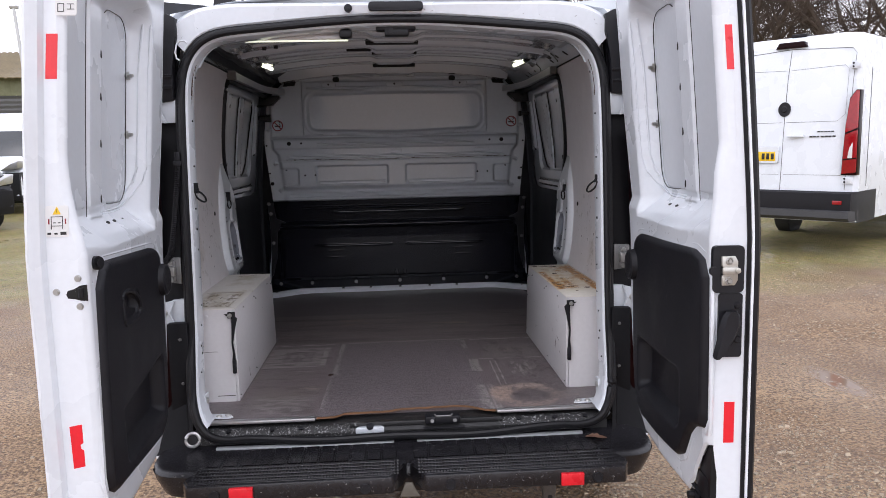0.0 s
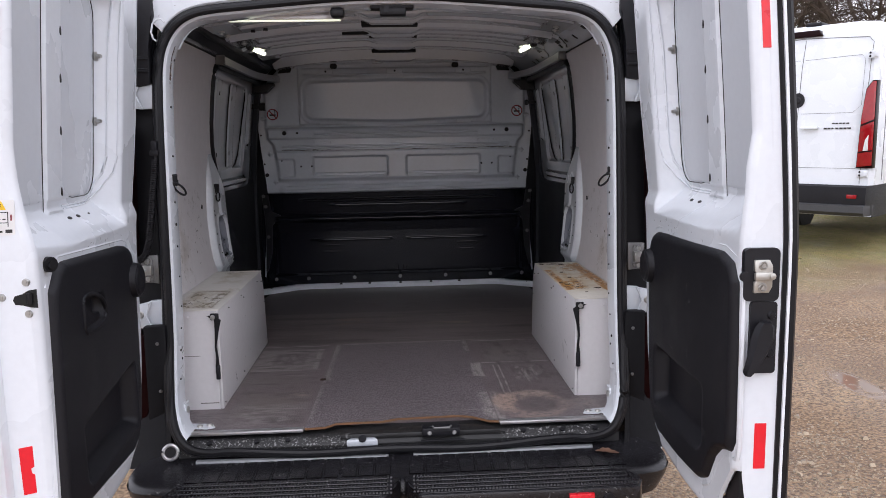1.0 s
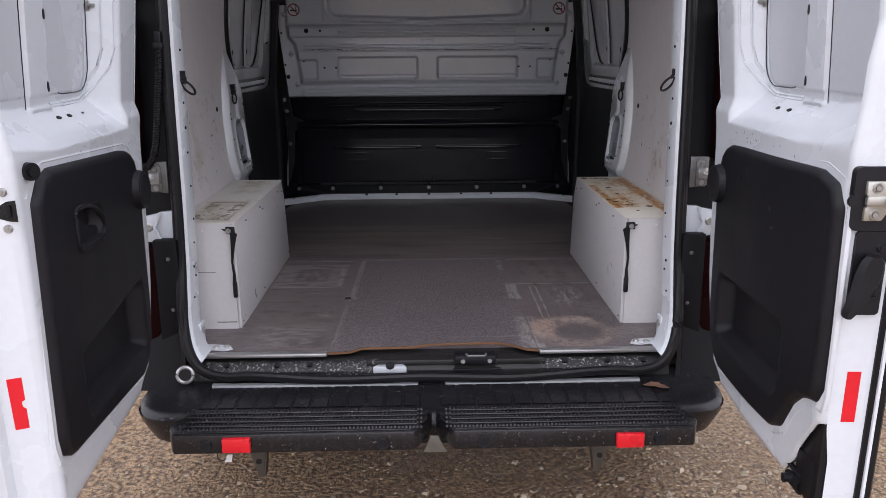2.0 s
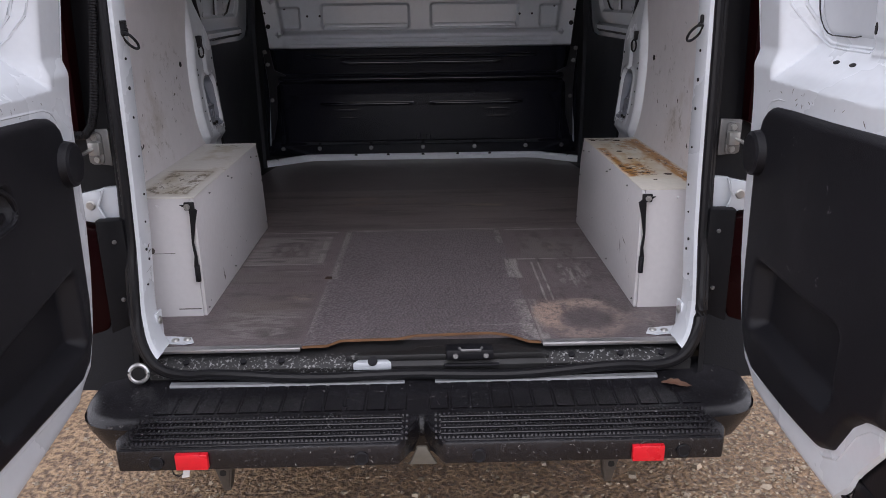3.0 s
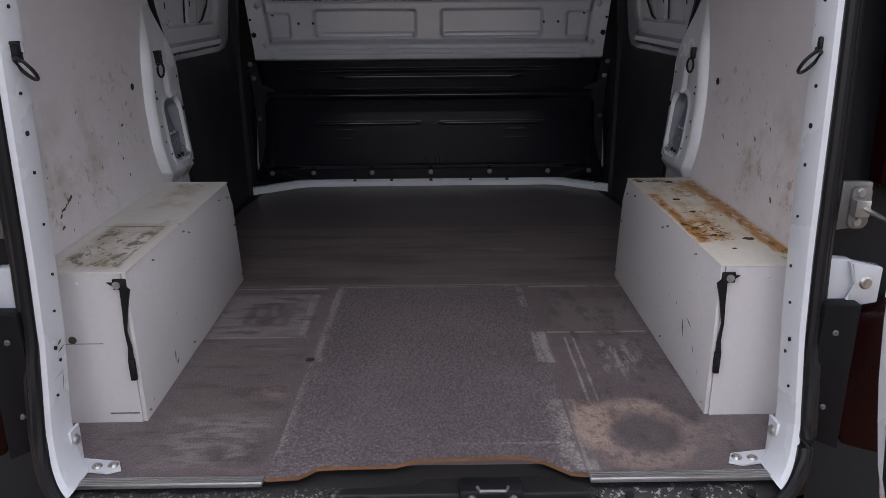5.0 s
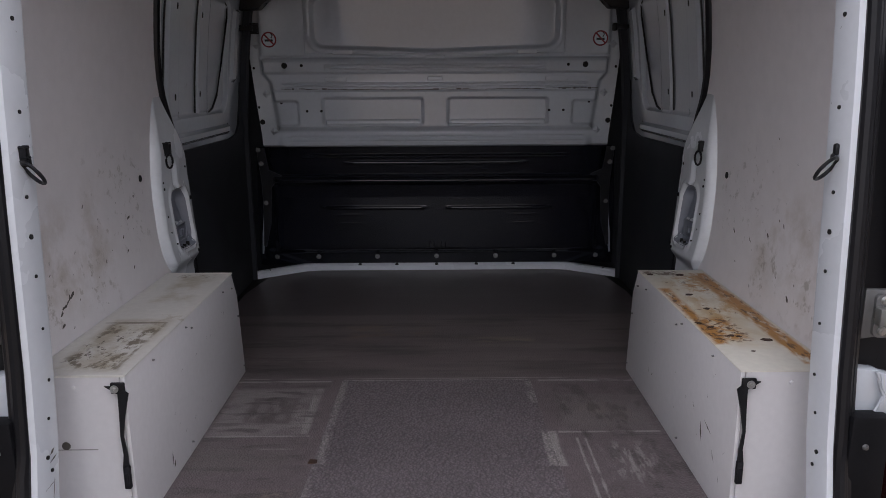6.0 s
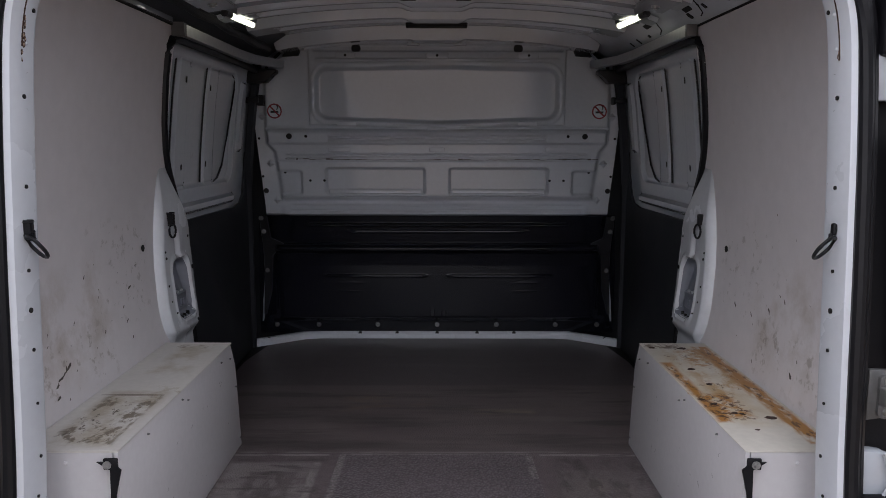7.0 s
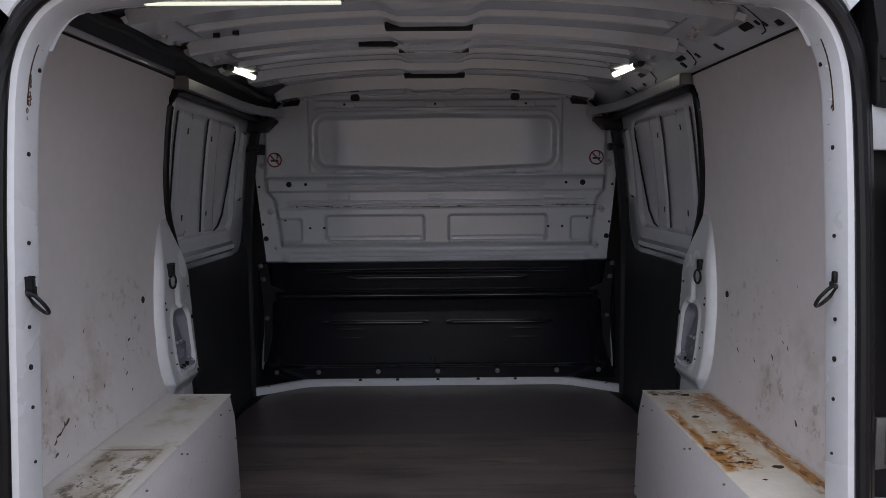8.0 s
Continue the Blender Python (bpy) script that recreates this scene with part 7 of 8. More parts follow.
def ground_material():
    m = bpy.data.materials.new("wet_stony_ground")
    m.use_nodes = True
    n, l = m.node_tree.nodes, m.node_tree.links
    bsdf = n["Principled BSDF"]
    co = n.new("ShaderNodeTexCoord")

    def tex(kind, scale, detail=5):
        t = n.new(kind)
        t.inputs["Scale"].default_value = scale
        if "Detail" in t.inputs:
            t.inputs["Detail"].default_value = detail
        l.new(co.outputs["Object"], t.inputs["Vector"])
        return t

    def ramp(src, lo, hi):
        r = n.new("ShaderNodeMapRange")
        r.inputs["From Min"].default_value, r.inputs["From Max"].default_value = lo, hi
        l.new(src, r.inputs["Value"])
        return r.outputs["Result"]

    jag = tex("ShaderNodeTexNoise", 55, 3)
    off = n.new("ShaderNodeVectorMath")
    off.operation = "MULTIPLY_ADD"
    l.new(jag.outputs["Color"], off.inputs[0])
    off.inputs[1].default_value = (0.022, 0.022, 0)
    l.new(co.outputs["Object"], off.inputs[2])

    def mix(fac, a, b):
        x = n.new("ShaderNodeMix")
        x.data_type = "RGBA"
        l.new(fac, x.inputs["Factor"])
        for key, v in (("A", a), ("B", b)):
            if isinstance(v, tuple):
                x.inputs[key].default_value = (*v, 1)
            else:
                l.new(v, x.inputs[key])
        return x.outputs["Result"]

    mud = tex("ShaderNodeTexNoise", 0.9, 8)
    grit = tex("ShaderNodeTexNoise", 60, 8)
    wet = tex("ShaderNodeTexNoise", 0.55, 4)
    stones = tex("ShaderNodeTexVoronoi", 52)
    stones2 = tex("ShaderNodeTexVoronoi", 105)
    for st in (stones, stones2):
        l.new(off.outputs["Vector"], st.inputs["Vector"])
    col = mix(ramp(mud.outputs["Fac"], 0.35, 0.65), (0.295, 0.186, 0.103), (0.50, 0.342, 0.200))
    col = mix(ramp(grit.outputs["Fac"], 0.38, 0.62), (0.13, 0.080, 0.050), col)
    tone = n.new("ShaderNodeSeparateColor")
    l.new(stones.outputs["Color"], tone.inputs["Color"])
    is_stone = n.new("ShaderNodeMath")
    is_stone.operation = "MULTIPLY"
    l.new(ramp(stones.outputs["Distance"], 0.42, 0.30), is_stone.inputs[0])
    cover = n.new("ShaderNodeMath")
    cover.operation = "MULTIPLY_ADD"
    far = n.new("ShaderNodeSeparateXYZ")
    l.new(co.outputs["Object"], far.inputs["Vector"])
    l.new(ramp(far.outputs["Y"], 1.5, 5.5), cover.inputs[0])
    cover.inputs[1].default_value = 0.34
    l.new(ramp(tex("ShaderNodeTexNoise", 1.3, 5).outputs["Fac"], 0.1, 1.9), cover.inputs[2])
    have = n.new("ShaderNodeMath")
    have.operation = "ADD"
    l.new(tone.outputs["Red"], have.inputs[0])
    l.new(cover.outputs["Value"], have.inputs[1])
    l.new(ramp(have.outputs["Value"], 0.90, 0.95), is_stone.inputs[1])
    col = mix(is_stone.outputs["Value"], col, mix(ramp(tone.outputs["Green"], 0, 1), (0.50, 0.42, 0.34), (0.86, 0.80, 0.71)))
    tone2 = n.new("ShaderNodeSeparateColor")
    l.new(stones2.outputs["Color"], tone2.inputs["Color"])
    is2 = n.new("ShaderNodeMath")
    is2.operation = "MULTIPLY"
    l.new(ramp(stones2.outputs["Distance"], 0.45, 0.30), is2.inputs[0])
    l.new(ramp(tone2.outputs["Red"], 0.90, 0.93), is2.inputs[1])
    col = mix(is2.outputs["Value"], col, (0.74, 0.66, 0.56))
    # mossy verge further off
    sep = n.new("ShaderNodeSeparateXYZ")
    l.new(co.outputs["Object"], sep.inputs["Vector"])
    edge = n.new("ShaderNodeMath")
    edge.operation = "MULTIPLY_ADD"
    l.new(mud.outputs["Fac"], edge.inputs[0])
    edge.inputs[1].default_value = 5.0
    l.new(sep.outputs["Y"], edge.inputs[2])
    grass = n.new("ShaderNodeMath")
    grass.operation = "MULTIPLY"
    l.new(ramp(edge.outputs["Value"], 6.8, 8.6), grass.inputs[0])
    l.new(ramp(grit.outputs["Fac"], 0.62, 0.42), grass.inputs[1])
    col = mix(grass.outputs["Value"], col, mix(ramp(tex("ShaderNodeTexNoise", 14, 6).outputs["Fac"], 0.3, 0.7), (0.065, 0.085, 0.010), (0.27, 0.28, 0.055)))
    # shallow water lying in the hollows: smooth, with broken shores
    pool = None
    for cx, cy, rx, ry in ((2.69, 1.76, 0.13, 0.36), (3.6, 2.1, 0.4, 0.14)):
        v = n.new("ShaderNodeVectorMath")
        v.operation = "SUBTRACT"
        v.inputs[1].default_value = (cx, cy, 0)
        l.new(co.outputs["Object"], v.inputs[0])
        v2 = n.new("ShaderNodeVectorMath")
        v2.operation = "MULTIPLY"
        v2.inputs[1].default_value = (1 / rx, 1 / ry, 0)
        l.new(v.outputs["Vector"], v2.inputs[0])
        ln = n.new("ShaderNodeVectorMath")
        ln.operation = "LENGTH"
        l.new(v2.outputs["Vector"], ln.inputs[0])
        m1 = ramp(ln.outputs["Value"], 1.0, 0.55)
        if pool is None:
            pool = m1
        else:
            mx = n.new("ShaderNodeMath")
            mx.operation = "MAXIMUM"
            l.new(pool, mx.inputs[0])
            l.new(m1, mx.inputs[1])
            pool = mx.outputs["Value"]
    shore = n.new("ShaderNodeMath")
    shore.operation = "MULTIPLY"
    l.new(pool, shore.inputs[0])
    l.new(ramp(tex("ShaderNodeTexNoise", 7, 6).outputs["Fac"], 0.70, 0.58), shore.inputs[1])
    l.new(mix(shore.outputs["Value"], col, mix(ramp(mud.outputs["Fac"], 0.3, 0.7), (0.16, 0.105, 0.07), (0.24, 0.17, 0.12))), bsdf.inputs["Base Color"])
    dry = n.new("ShaderNodeMath")
    dry.operation = "SUBTRACT"
    dry.inputs[0].default_value = 1.0
    l.new(shore.outputs["Value"], dry.inputs[1])
    rough = n.new("ShaderNodeMath")
    rough.operation = "MULTIPLY"
    l.new(ramp(wet.outputs["Fac"], 0.20, 0.75), rough.inputs[0])
    l.new(dry.outputs["Value"], rough.inputs[1])
    floor_ = n.new("ShaderNodeMath")
    floor_.operation = "MAXIMUM"
    floor_.inputs[1].default_value = 0.05
    l.new(rough.outputs["Value"], floor_.inputs[0])
    l.new(floor_.outputs["Value"], bsdf.inputs["Roughness"])
    b = n.new("ShaderNodeBump")
    b.inputs["Distance"].default_value = 0.03
    l.new(dry.outputs["Value"], b.inputs["Strength"])
    hsum = n.new("ShaderNodeMath")
    hsum.operation = "ADD"
    l.new(grit.outputs["Fac"], hsum.inputs[0])
    l.new(is_stone.outputs["Value"], hsum.inputs[1])
    l.new(hsum.outputs["Value"], b.inputs["Height"])
    l.new(b.outputs["Normal"], bsdf.inputs["Normal"])
    return m


GROUND = ground_material()


def spread(limit, step, far):
    """Grid lines: even to the limit, then growing to far."""
    a = span(-limit, limit, int(2 * limit / step))
    d, grow = step, []
    v = limit
    while v < far:
        d *= 1.35
        v += d
        grow.append(v)
    return [-g for g in grow[::-1]] + a + grow


gx = spread(6, 0.12, 700)
tagged(part("ground", sheet(B(), gx, gx, lambda u, v: (u, v, ground_z(u, v))), GROUND), "wet brown stony yard ground with moss and puddles", "ground", "", "structure")

# loose stones, too many to count
random.seed(11)
bm = B()
for k in range(36000):
    side = random.random()
    if side < 0.22:
        x, y = random.uniform(0.75, 2.2), random.uniform(-1.3, 1.2)
    elif side < 0.66:
        x, y = random.uniform(0.9, 4.8), random.uniform(-1.6, 4.5) + random.random() ** 2 * 3
    elif side < 0.9:
        x, y = random.uniform(-5.0, -0.8), random.uniform(-1.4, 4.5) + random.random() ** 2 * 3
    else:
        x, y = random.uniform(-1.2, 1.2), random.uniform(-1.2, 0.6)
    if math.hypot((x - 2.69) / 0.13, (y - 1.76) / 0.36) < 1 and random.random() < 0.85:
        continue
    pick = random.random()
    r = random.uniform(0.0025, 0.0080) * (1 if pick < 0.90 else 1.8 if pick < 0.985 else 2.8)
    long_ = random.uniform(0.6, 1.0)
    z = ground_z(x, y)
    a = random.uniform(0, 6.3)
    top = [bm.verts.new((x + r * random.uniform(0.5, 0.8) * math.cos(a + i * 1.57), y + r * long_ * random.uniform(0.4, 0.8) * math.sin(a + i * 1.57), z + r * long_ * random.uniform(0.35, 0.75))) for i in range(4)]
    low_ = [bm.verts.new((x + r * random.uniform(0.9, 1.3) * math.cos(a + i * 1.57), y + r * long_ * random.uniform(0.8, 1.4) * math.sin(a + i * 1.57), z - 0.3 * r)) for i in range(4)]
    bm.faces.new(top)
    for i in range(4):
        bm.faces.new((low_[i], low_[(i + 1) % 4], top[(i + 1) % 4], top[i]))
STONE = material("pale_flint", (0.43, 0.345, 0.245), 0.4, vary=0.25, scale=30, fine=300)
sn, sl = STONE.node_tree.nodes, STONE.node_tree.links
isl, tone = sn.new("ShaderNodeNewGeometry"), sn.new("ShaderNodeMapRange")
tone.inputs["To Min"].default_value, tone.inputs["To Max"].default_value = 0.35, 1.15
sl.new(isl.outputs["Random Per Island"], tone.inputs["Value"])
each = sn.new("ShaderNodeMix")
each.data_type, each.blend_type = "RGBA", "MULTIPLY"
each.inputs["Factor"].default_value = 1
bs = sn["Principled BSDF"]
sl.new(bs.inputs["Base Color"].links[0].from_socket, each.inputs["A"])
sl.new(tone.outputs["Result"], each.inputs["B"])
sl.new(each.outputs["Result"], bs.inputs["Base Color"])
tagged(part("gravel", bm, STONE, None, "", 60), "pale loose flint stones scattered on the mud", "gravel", "", "stuff")

def van_body(parent, L, W, H, nose):
    """A parked van along +y, rear at y = 0; nose: the bonnet's shape."""
    side = [(0.0, 0.45), (0.0, 0.80), (0.02, 1.0), (0.05, 1.5), (0.12, 2.1), (0.22, H - 0.12), (0.42, H)] + nose + [(L, 0.45)]
    top = []
    rings = []
    for y, z in side:
        tuck = 0.0 if z < 1.2 else 0.13 * ((z - 1.2) / (H - 1.2)) ** 1.5
        rings.append((y, z, W / 2 - tuck))
    bm = B()
    cols = []
    for y, z, h in rings:
        cols.append([(x * h, y + (0.10 if abs(x) > 0.985 else 0.035 if abs(x) > 0.93 else 0) * (1 if y < 1 else -1), z - (0.05 if abs(x) > 0.985 else 0.015 if abs(x) > 0.93 else 0) * (z > H - 0.2)) for x in (-1, -0.95, -0.7, 0, 0.7, 0.95, 1)])
    loft(bm, cols, False)
    # sides
    for sgn in (0, 6):
        vs = [bm.verts.new(c[sgn]) for c in cols]
        bm.faces.new(vs if sgn else vs[::-1])
    return part("body", bm, WHITE, parent)


def wheel(parent, x, y, s):
    w = part("wheel", disc(B(), (x, y, 0.345), (s, 0, 0), 0.345, 0.22, 36), TYRE, parent)
    part("tyre_wall", torus(B(), (x + s * 0.20, y, 0.345), (1, 0, 0), 0.29, 0.055, 30, 8), TYRE, w)
    part("rim", disc(B(), (x + s * 0.19, y, 0.345), (s, 0, 0), 0.215, 0.03, 24, 0.16), ZINC, w)


# white high-roof van, its rear towards the yard
HEAD = radians(-50)
bgv = empty("parked_van", "white high-roof panel van parked on the verge, red tail lamps", "van", "parked vehicles")
van_body(bgv, 5.9, 2.0, 2.62, [(4.0, 2.62), (4.35, 2.50), (5.0, 1.55), (5.75, 1.15), (5.88, 0.9)])
part("lower_bumper", loft(B(), [[(-1.0, 0.10, z), (-0.96, y0 + 0.02, z), (-0.7, y0, z), (0, y0 - 0.01, z), (0.7, y0, z), (0.96, y0 + 0.02, z), (1.0, 0.10, z), (1.01, 0.75, z)] for y0, z in ((-0.01, 0.80), (-0.05, 0.78), (-0.06, 0.62), (-0.04, 0.47), (0.10, 0.44))], False), BLACK, bgv, "black rear bumper")
for s in (-1, 1):
    tl = part("tail_lamp", prism(B(), [(s * 0.81, 1.00), (s * 0.84, 1.55), (s * 0.875, 1.84), (s * 0.945, 1.93), (s * 0.985, 1.93), (s * 0.992, 1.02)], "y", -0.012, 0.12, 0.01), REDLENS, bgv, "tall red tail lamp")
    part("lamp_surround", prism(B(), [(s * 0.802, 0.99), (s * 0.832, 1.555), (s * 0.867, 1.85), (s * 0.940, 1.94), (s * 0.994, 1.94), (s * 0.999, 0.99)], "y", 0.004, 0.12, 0.006), DARKLENS, tl)
    part("lamp_divider", prism(B(), [(s * 0.835, 1.445), (s * 0.99, 1.50), (s * 0.99, 1.52), (s * 0.837, 1.465)], "y", -0.015, 0.0), DARKLENS, tl)
    part("lamp_divider", prism(B(), [(s * 0.825, 1.155), (s * 0.99, 1.175), (s * 0.99, 1.19), (s * 0.826, 1.17)], "y", -0.015, 0.0), DARKLENS, tl)
    part("clear_lens", prism(B(), [(s * 0.88, 1.18), (s * 0.90, 1.30), (s * 0.94, 1.36), (s * 0.94, 1.18)], "y", -0.018, 0.0, 0.004), PAPER, tl)
    part("rear_reflector", box(B(), s * 0.80 - 0.06, s * 0.80 + 0.06, -0.068, -0.05, 0.655, 0.70, 0.004), REDLENS, bgv)
    for z in (0.93, 2.22):
        hy = 0.005 if z < 1 else 0.105
        hg = part("hinge", box(box(B(), s * 0.885 - 0.060, s * 0.885 + 0.060, hy, hy + 0.06, z - 0.042, z + 0.042, 0.006), s * 0.885 + 0.012, s * 0.885 + 0.052, hy - 0.012, hy + 0.03, z - 0.030, z + 0.030, 0.006), WHITE, bgv)
        for dz in (-0.018, 0.018):
            part("hinge_bolt", disc(B(), (s * 0.885 - s * 0.030, hy - 0.001, z + dz), (0, -1, 0), 0.012, 0.006, 10), BLACK, hg)


def rear_y(z):
    return curve(z, [(0.8, 0.0), (1.0, 0.02), (1.5, 0.05), (2.1, 0.12), (2.5, 0.22)])


STEP = material("grey_step_plastic", (0.045, 0.046, 0.05), 0.55, vary=0.15)
part("rear_step", loft(B(), [[(-1.005, 0.14, z), (-0.96, y0 + 0.02, z), (-0.7, y0, z), (0.7, y0, z), (0.96, y0 + 0.02, z), (1.005, 0.14, z)] for y0, z in ((-0.055, 0.585), (-0.105, 0.575), (-0.11, 0.50), (-0.06, 0.46))], False), STEP, bgv, "dark grey rear step")
GAP = material("panel_gap", (0.16, 0.16, 0.17), 0.7)
bm = tube(B(), [(0.0, rear_y(z) - 0.002, z) for z in span(0.80, 2.44, 10)], 0.004, 5)
part("door_gap", bm, GAP, bgv)
for s in (-1, 1):
    bm = tube(B(), [(s * 0.86, rear_y(z) - 0.002, z) for z in span(0.82, 2.36, 10)] + [(s * 0.80, rear_y(2.42) - 0.002, 2.42), (0.0, rear_y(2.46) - 0.002, 2.46)], 0.004, 5)
    tube(bm, [(s * a, rear_y(b) - 0.001, b) for a, b in ((0.03, 1.60), (0.70, 1.60), (0.80, 1.68), (0.79, 2.18), (0.74, 2.23), (0.03, 2.21))], 0.0022, 5)
    tube(bm, [(s * a, rear_y(0.98) - 0.001, 0.985) for a in (0.03, 0.80)], 0.002, 5)
    part("door_gap", bm, GAP, bgv)
part("high_brake_lamp", prism(B(), [(-0.22, 2.475), (0.22, 2.475), (0.17, 2.545), (-0.17, 2.545)], "y", 0.17, 0.30, 0.01), DARKLENS, bgv)
part("roof_fin", box(B(), -0.11, 0.11, 0.40, 0.60, 2.61, 2.66, 0.02), BLACK, bgv)
part("badge", disc(disc(B(), (-0.01, rear_y(1.75), 1.755), (0, -1, 0.05), 0.085, 0.016, 28), (-0.01, rear_y(1.75) - 0.014, 1.755), (0, -1, 0.05), 0.045, 0.012, 20, 0.03), BLACK, bgv, "round black emblem")
part("door_handle", box(B(), 0.07, 0.30, -0.01, 0.035, 1.42, 1.455, 0.012), WHITE, bgv)
bm = B()
for i, w in enumerate((0.05, 0.045, 0.05, 0.045, 0.05)):
    box(bm, 0.46 + 0.045 * i, 0.46 + 0.045 * i + w * 0.7, 0.042, 0.049, 1.478, 1.492)
for i, w in enumerate((0.05, 0.045, 0.03, 0.045, 0.05, 0.045, 0.05)):
    box(bm, 0.36 + 0.05 * i, 0.36 + 0.05 * i + w * 0.8, 0.038, 0.046, 1.42, 1.438)
part("lettering", bm, BLACKINK, bgv, "dark bars of lettering")
npz = part("number_plate", box(B(), -0.60, -0.08, -0.006, 0.022, 1.145, 1.257, 0.006), YELLOW, bgv, "yellow rear number plate")
for i in range(7):
    x = -0.565 + 0.066 * i + (0.03 if i > 3 else 0)
    part("plate_bar", box(B(), x, x + 0.040, -0.010, -0.005, 1.165, 1.237, 0.001), BLACKINK, npz)
part("plate_recess", prism(B(), rounded(-0.64, -0.04, 1.12, 1.32, 0.03), "y", -0.001, 0.02), WHITE, bgv)
bm = tube(B(), [(1.002, 0.36, z) for z in span(0.85, 2.2, 6)], 0.005, 5)
part("side_gap", bm, GAP, bgv)
for s in (-1, 1):
    wheel(bgv, s * 0.80, 2.45, s)
    wheel(bgv, s * 0.80, 4.9, s)
BGV = YARD @ Matrix.Translation((4.90, 6.70, -0.03)) @ Matrix.Rotation(HEAD, 4, "Z") @ Matrix.Diagonal((0.89, 1.0, 1.06, 1.0))
bgv.matrix_world = BGV

# far side: a white van and a black car, noses this way
for px, py, hd, hh, L, paint, label, cat in ((-10.18, 20.94, 92.9, 2.48, 5.2, WHITE, "white van parked at the yard's edge, black front bumper", "van"),
                                             (-10.8, 13.7, 143, 1.55, 3.6, BLACKSTEEL, "black car parked beside the white van", "car")):
    v = empty("parked_van" if cat == "van" else "parked_car", label, cat, "parked vehicles")
    n0 = L - 5.2
    up = 0.20 if cat == "van" else 0.0
    bd = van_body(v, L, 1.95, hh, [(3.2 + n0, hh), (3.5 + n0, hh - 0.1), (4.25 + n0, 1.32), (5.0 + n0, 1.05), (5.17 + n0, 0.85)])
    bd.data.materials[0] = paint
    part("front_bumper", loft(B(), [[(-0.99, 4.6 + n0, z), (-0.97, y0 + n0 - 0.1, z), (-0.7, y0 + n0, z), (0.7, y0 + n0, z), (0.97, y0 + n0 - 0.1, z), (0.99, 4.6 + n0, z)] for y0, z in ((5.19, 0.80 + up), (5.24, 0.76 + up), (5.25, 0.5), (5.20, 0.32), (4.9, 0.28))], False), BLACK, v, "black plastic front bumper")
    part("windscreen", prism(B(), [(-0.80, 0.0), (0.80, 0.0), (0.70, 0.86), (-0.70, 0.86)], "z", 0.0, 0.02, 0.004, Matrix.Translation((0, 4.22 + n0, 1.36)) @ Matrix.Rotation(radians(122 if hh > 2 else 150), 4, "X") @ Matrix.Scale((hh - 1.5) / 1.1 if hh > 2 else 0.7, 4, (0, 1, 0))), GLASS, v)
    for s in (-1, 1):
        part("headlamp", prism(B(), [(s * 0.55, 0.84 + up), (s * 0.96, 0.90 + up), (s * 0.99, 1.08 + up), (s * 0.80, 1.0 + up)], "y", 4.7 + n0, 5.19 + n0, 0.01), ALU, v)
        part("side_window", prism(B(), [(3.0 + n0, 1.32), (4.0 + n0, 1.30), (3.55 + n0, hh - 0.30), (3.0 + n0, hh - 0.30)], "x", s * 0.90, s * 0.975, 0.006), GLASS, v)
        wheel(v, s * 0.78, 4.3 + n0, s)
        wheel(v, s * 0.78, 1.0, s)
    part("grille", box(B(), -0.5, 0.5, 5.15 + n0, 5.262 + n0, 0.55, 0.80, 0.02), DARK, v)
    pl = part("number_plate", box(B(), -0.26, 0.26, 5.25 + n0, 5.27 + n0, 0.42, 0.53, 0.004), PAPER, v)
    for i in range(7):
        part("plate_bar", box(B(), -0.22 + 0.064 * i, -0.18 + 0.064 * i, 5.268 + n0, 5.274 + n0, 0.44, 0.51), BLACKINK, pl)
    v.matrix_world = YARD @ Matrix.Translation((px, py, 0)) @ Matrix.Rotation(radians(hd + 90), 4, "Z")

# barn with sheeted roof
barn = empty("barn", "large barn with green cladding and brown sheeted roof", "barn")
bm = sheet(B(), span(-60, 0, 240), span(0, 0.95, 1), lambda u, v: (u, 0.04 * math.sin(u * 14), 4.35 + v), (0, 0.1, 0))
part("cladding", bm, CLAD, barn)
bm = sheet(B(), span(-60, 0.4, 360), span(0, 1, 1), lambda u, v: (u, -0.5 + 9 * v, 5.2 + 2.3 * v + 0.06 * math.sin(u * 18)), (0, 0, 0.05))
part("roof", bm, ROOFING, barn)
bm = sheet(B(), span(-60, 0, 4), span(0, 4.35, 60), lambda u, v: (u, 0.1 + 0.03 * math.sin(v * 60), v), (0, 0.1, 0))
part("shutter", bm, SHUTTER, barn, "dark slatted lower wall")
part("side_wall", box(B(), -0.1, 0.1, 0.2, 16, 0, 5.2), CLAD, barn)
barn.matrix_world = YARD @ Matrix.Translation((-8, 40, 0)) @ Matrix.Rotation(radians(8), 4, "Z")
pole = empty("lamp_pole", "thin grey yard lamp pole with a short arm", "lamp pole")
part("pole", tube(B(), [(0.3, 0, 0), (-0.12, 0, 6.7)], 0, 8, False, [0.09, 0.05]), ZINC, pole)
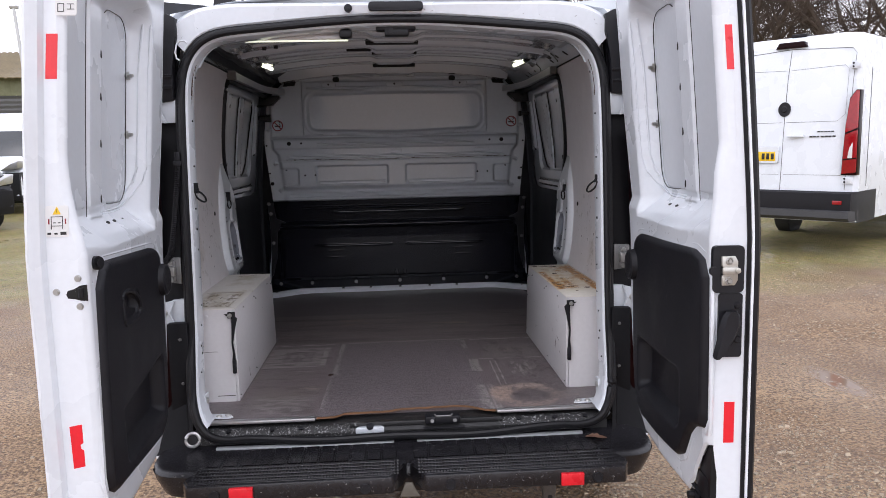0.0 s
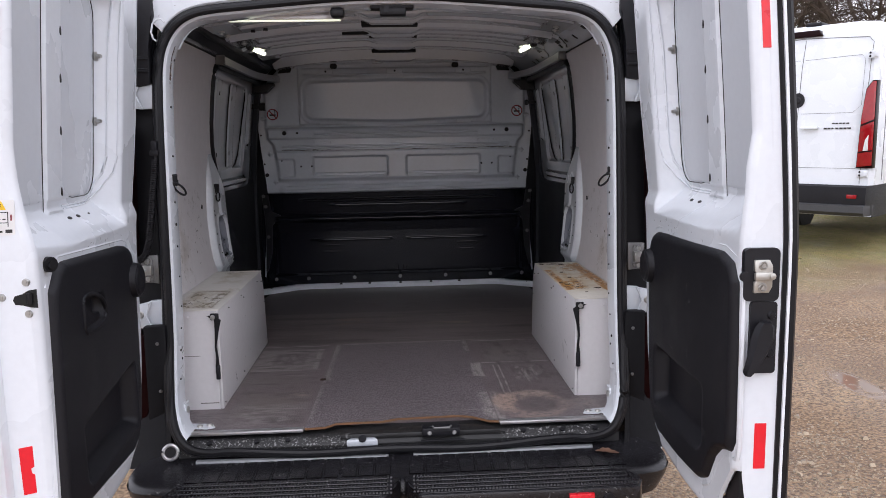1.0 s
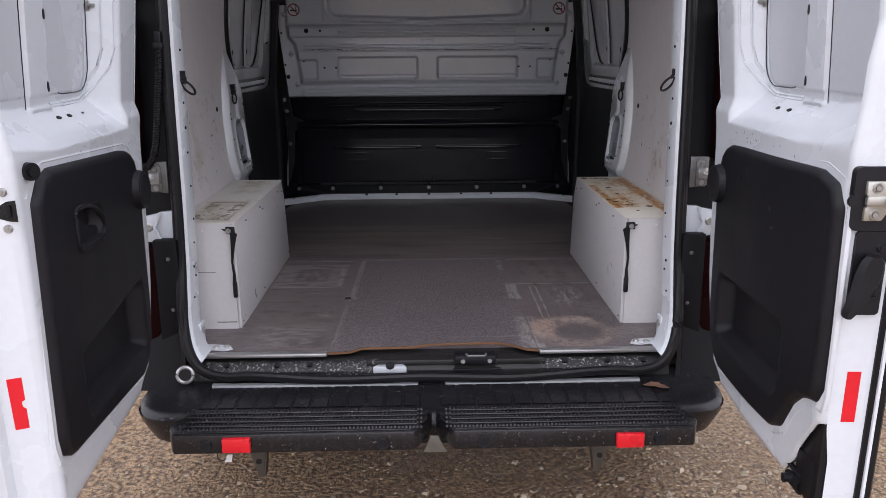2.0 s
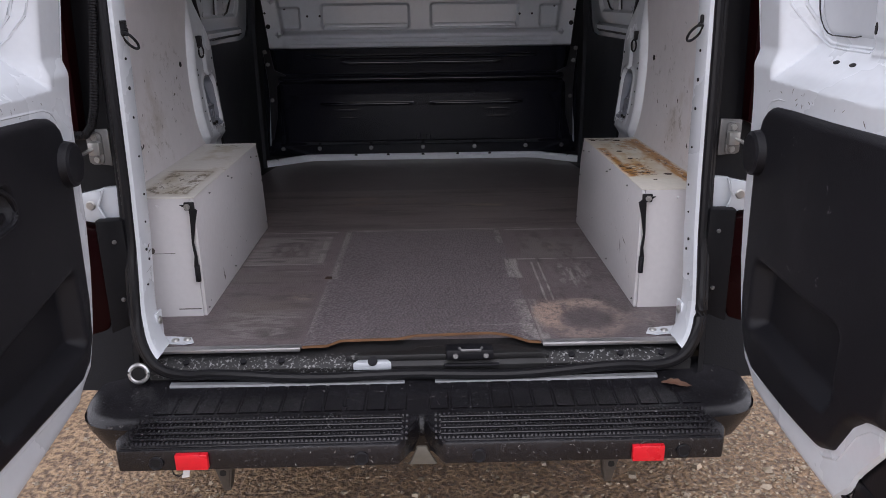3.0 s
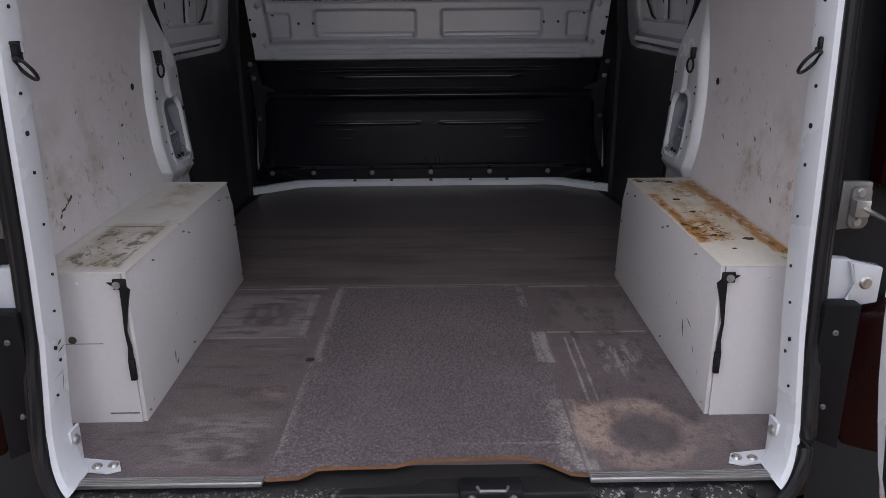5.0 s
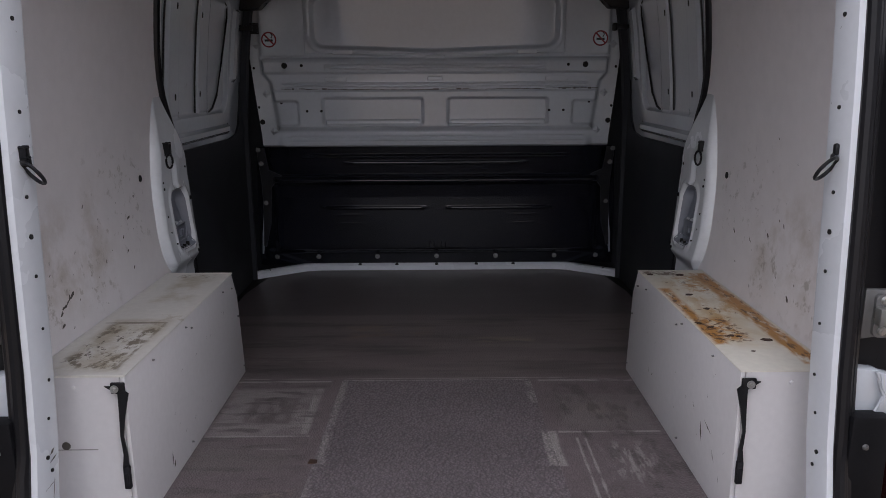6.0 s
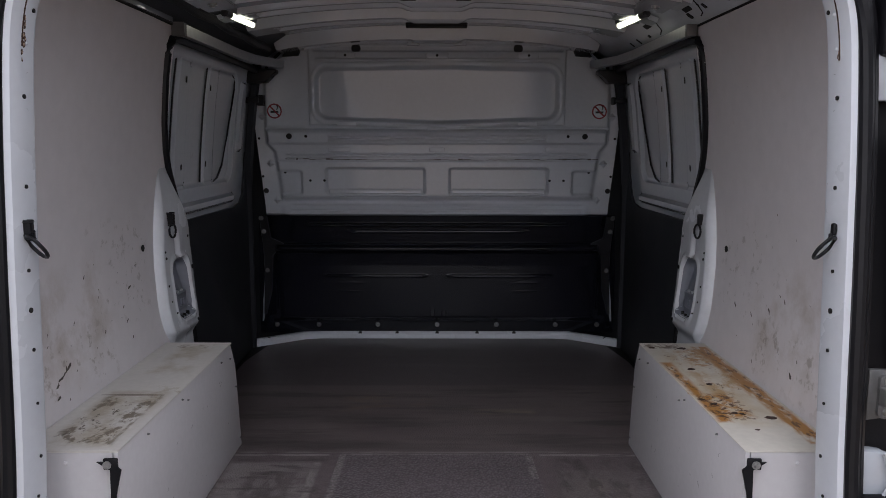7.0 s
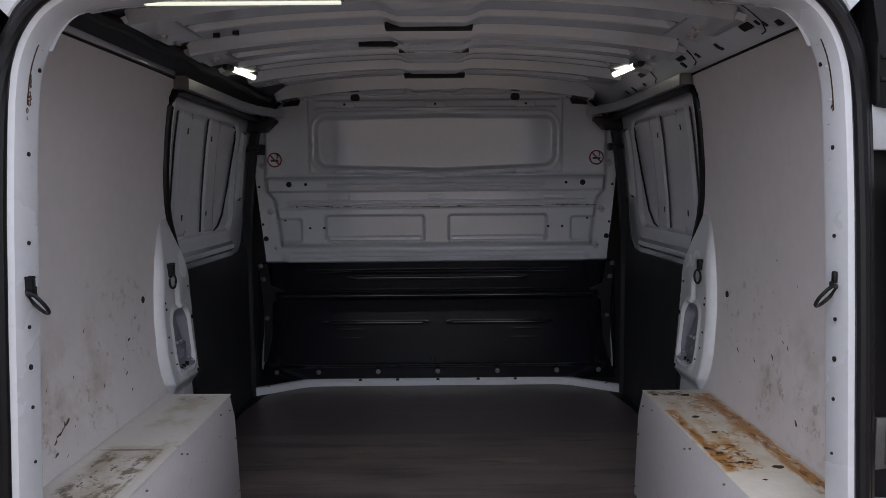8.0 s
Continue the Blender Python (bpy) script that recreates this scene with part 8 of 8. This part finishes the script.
part("arm", tube(B(), [(-0.25, 0, 6.7), (0.05, 0, 6.7)], 0.06, 6), ZINC, pole)
pole.matrix_world = YARD @ Matrix.Translation((-13.6, 26.5, 0))


# bare winter trees
def bare_tree(seed, height):
    random.seed(seed)
    bm = B()
    twigs = B()

    def limb(p, d, length, r, depth):
        pts, rad = [p], [r]
        n = 4 if depth else 6
        for i in range(n):
            d = (d + Vector((random.gauss(0, 0.13), random.gauss(0, 0.13), random.gauss(0.04, 0.08)))).normalized()
            p = p + d * length / n
            pts.append(p)
            rad.append(r * (1 - 0.55 * (i + 1) / n))
            if depth < 4 and (i > 0 or depth):
                for _ in range(2 if depth < 2 else 2 + (random.random() < 0.4)):
                    side = Vector((random.gauss(0, 1), random.gauss(0, 1), random.gauss(0.25, 0.5))).normalized()
                    if random.random() < (0.85 if depth < 3 else 0.62):
                        limb(p, (d * 0.55 + side * 0.75).normalized(), length * random.uniform(0.42, 0.62), rad[-1] * 0.55, depth + 1)
        tube(bm if depth < 2 else twigs, pts, 0, 6 if depth < 2 else 3, False, [max(0.007, q) for q in rad])
    limb(Vector((0, 0, -0.2)), Vector((0, 0, 1)), height * 0.75, height * 0.02, 0)
    return bm, twigs


tree_kinds = []
for i, (sd, h) in enumerate(((5, 13), (8, 15), (17, 12))):
    t = empty("bare_tree", "bare leafless winter tree behind the yard", "tree", "bare trees")
    a, b = bare_tree(sd, h)
    part("trunk", a, BARK, t)
    part("crown", b, BARK, t)
    tree_kinds.append(t)
random.seed(5)
spots = []
for i in range(20):
    ang = radians(17 + 27 * (i + random.uniform(-0.4, 0.4)) / 19)
    dist = random.uniform(38, 58)
    spots.append((dist * math.sin(ang), -2.5 + dist * math.cos(ang)))
for i, (x, y) in enumerate(spots):
    m = YARD @ Matrix.Translation((x, y, 0)) @ Matrix.Rotation(random.uniform(0, 6.3), 4, "Z") @ Matrix.Scale(random.uniform(0.85, 1.2), 4)
    k = tree_kinds[i % 3]
    if i < 3:
        k.matrix_world = m
    else:
        c = copy_thing(k, m)
        c.matrix_world = m
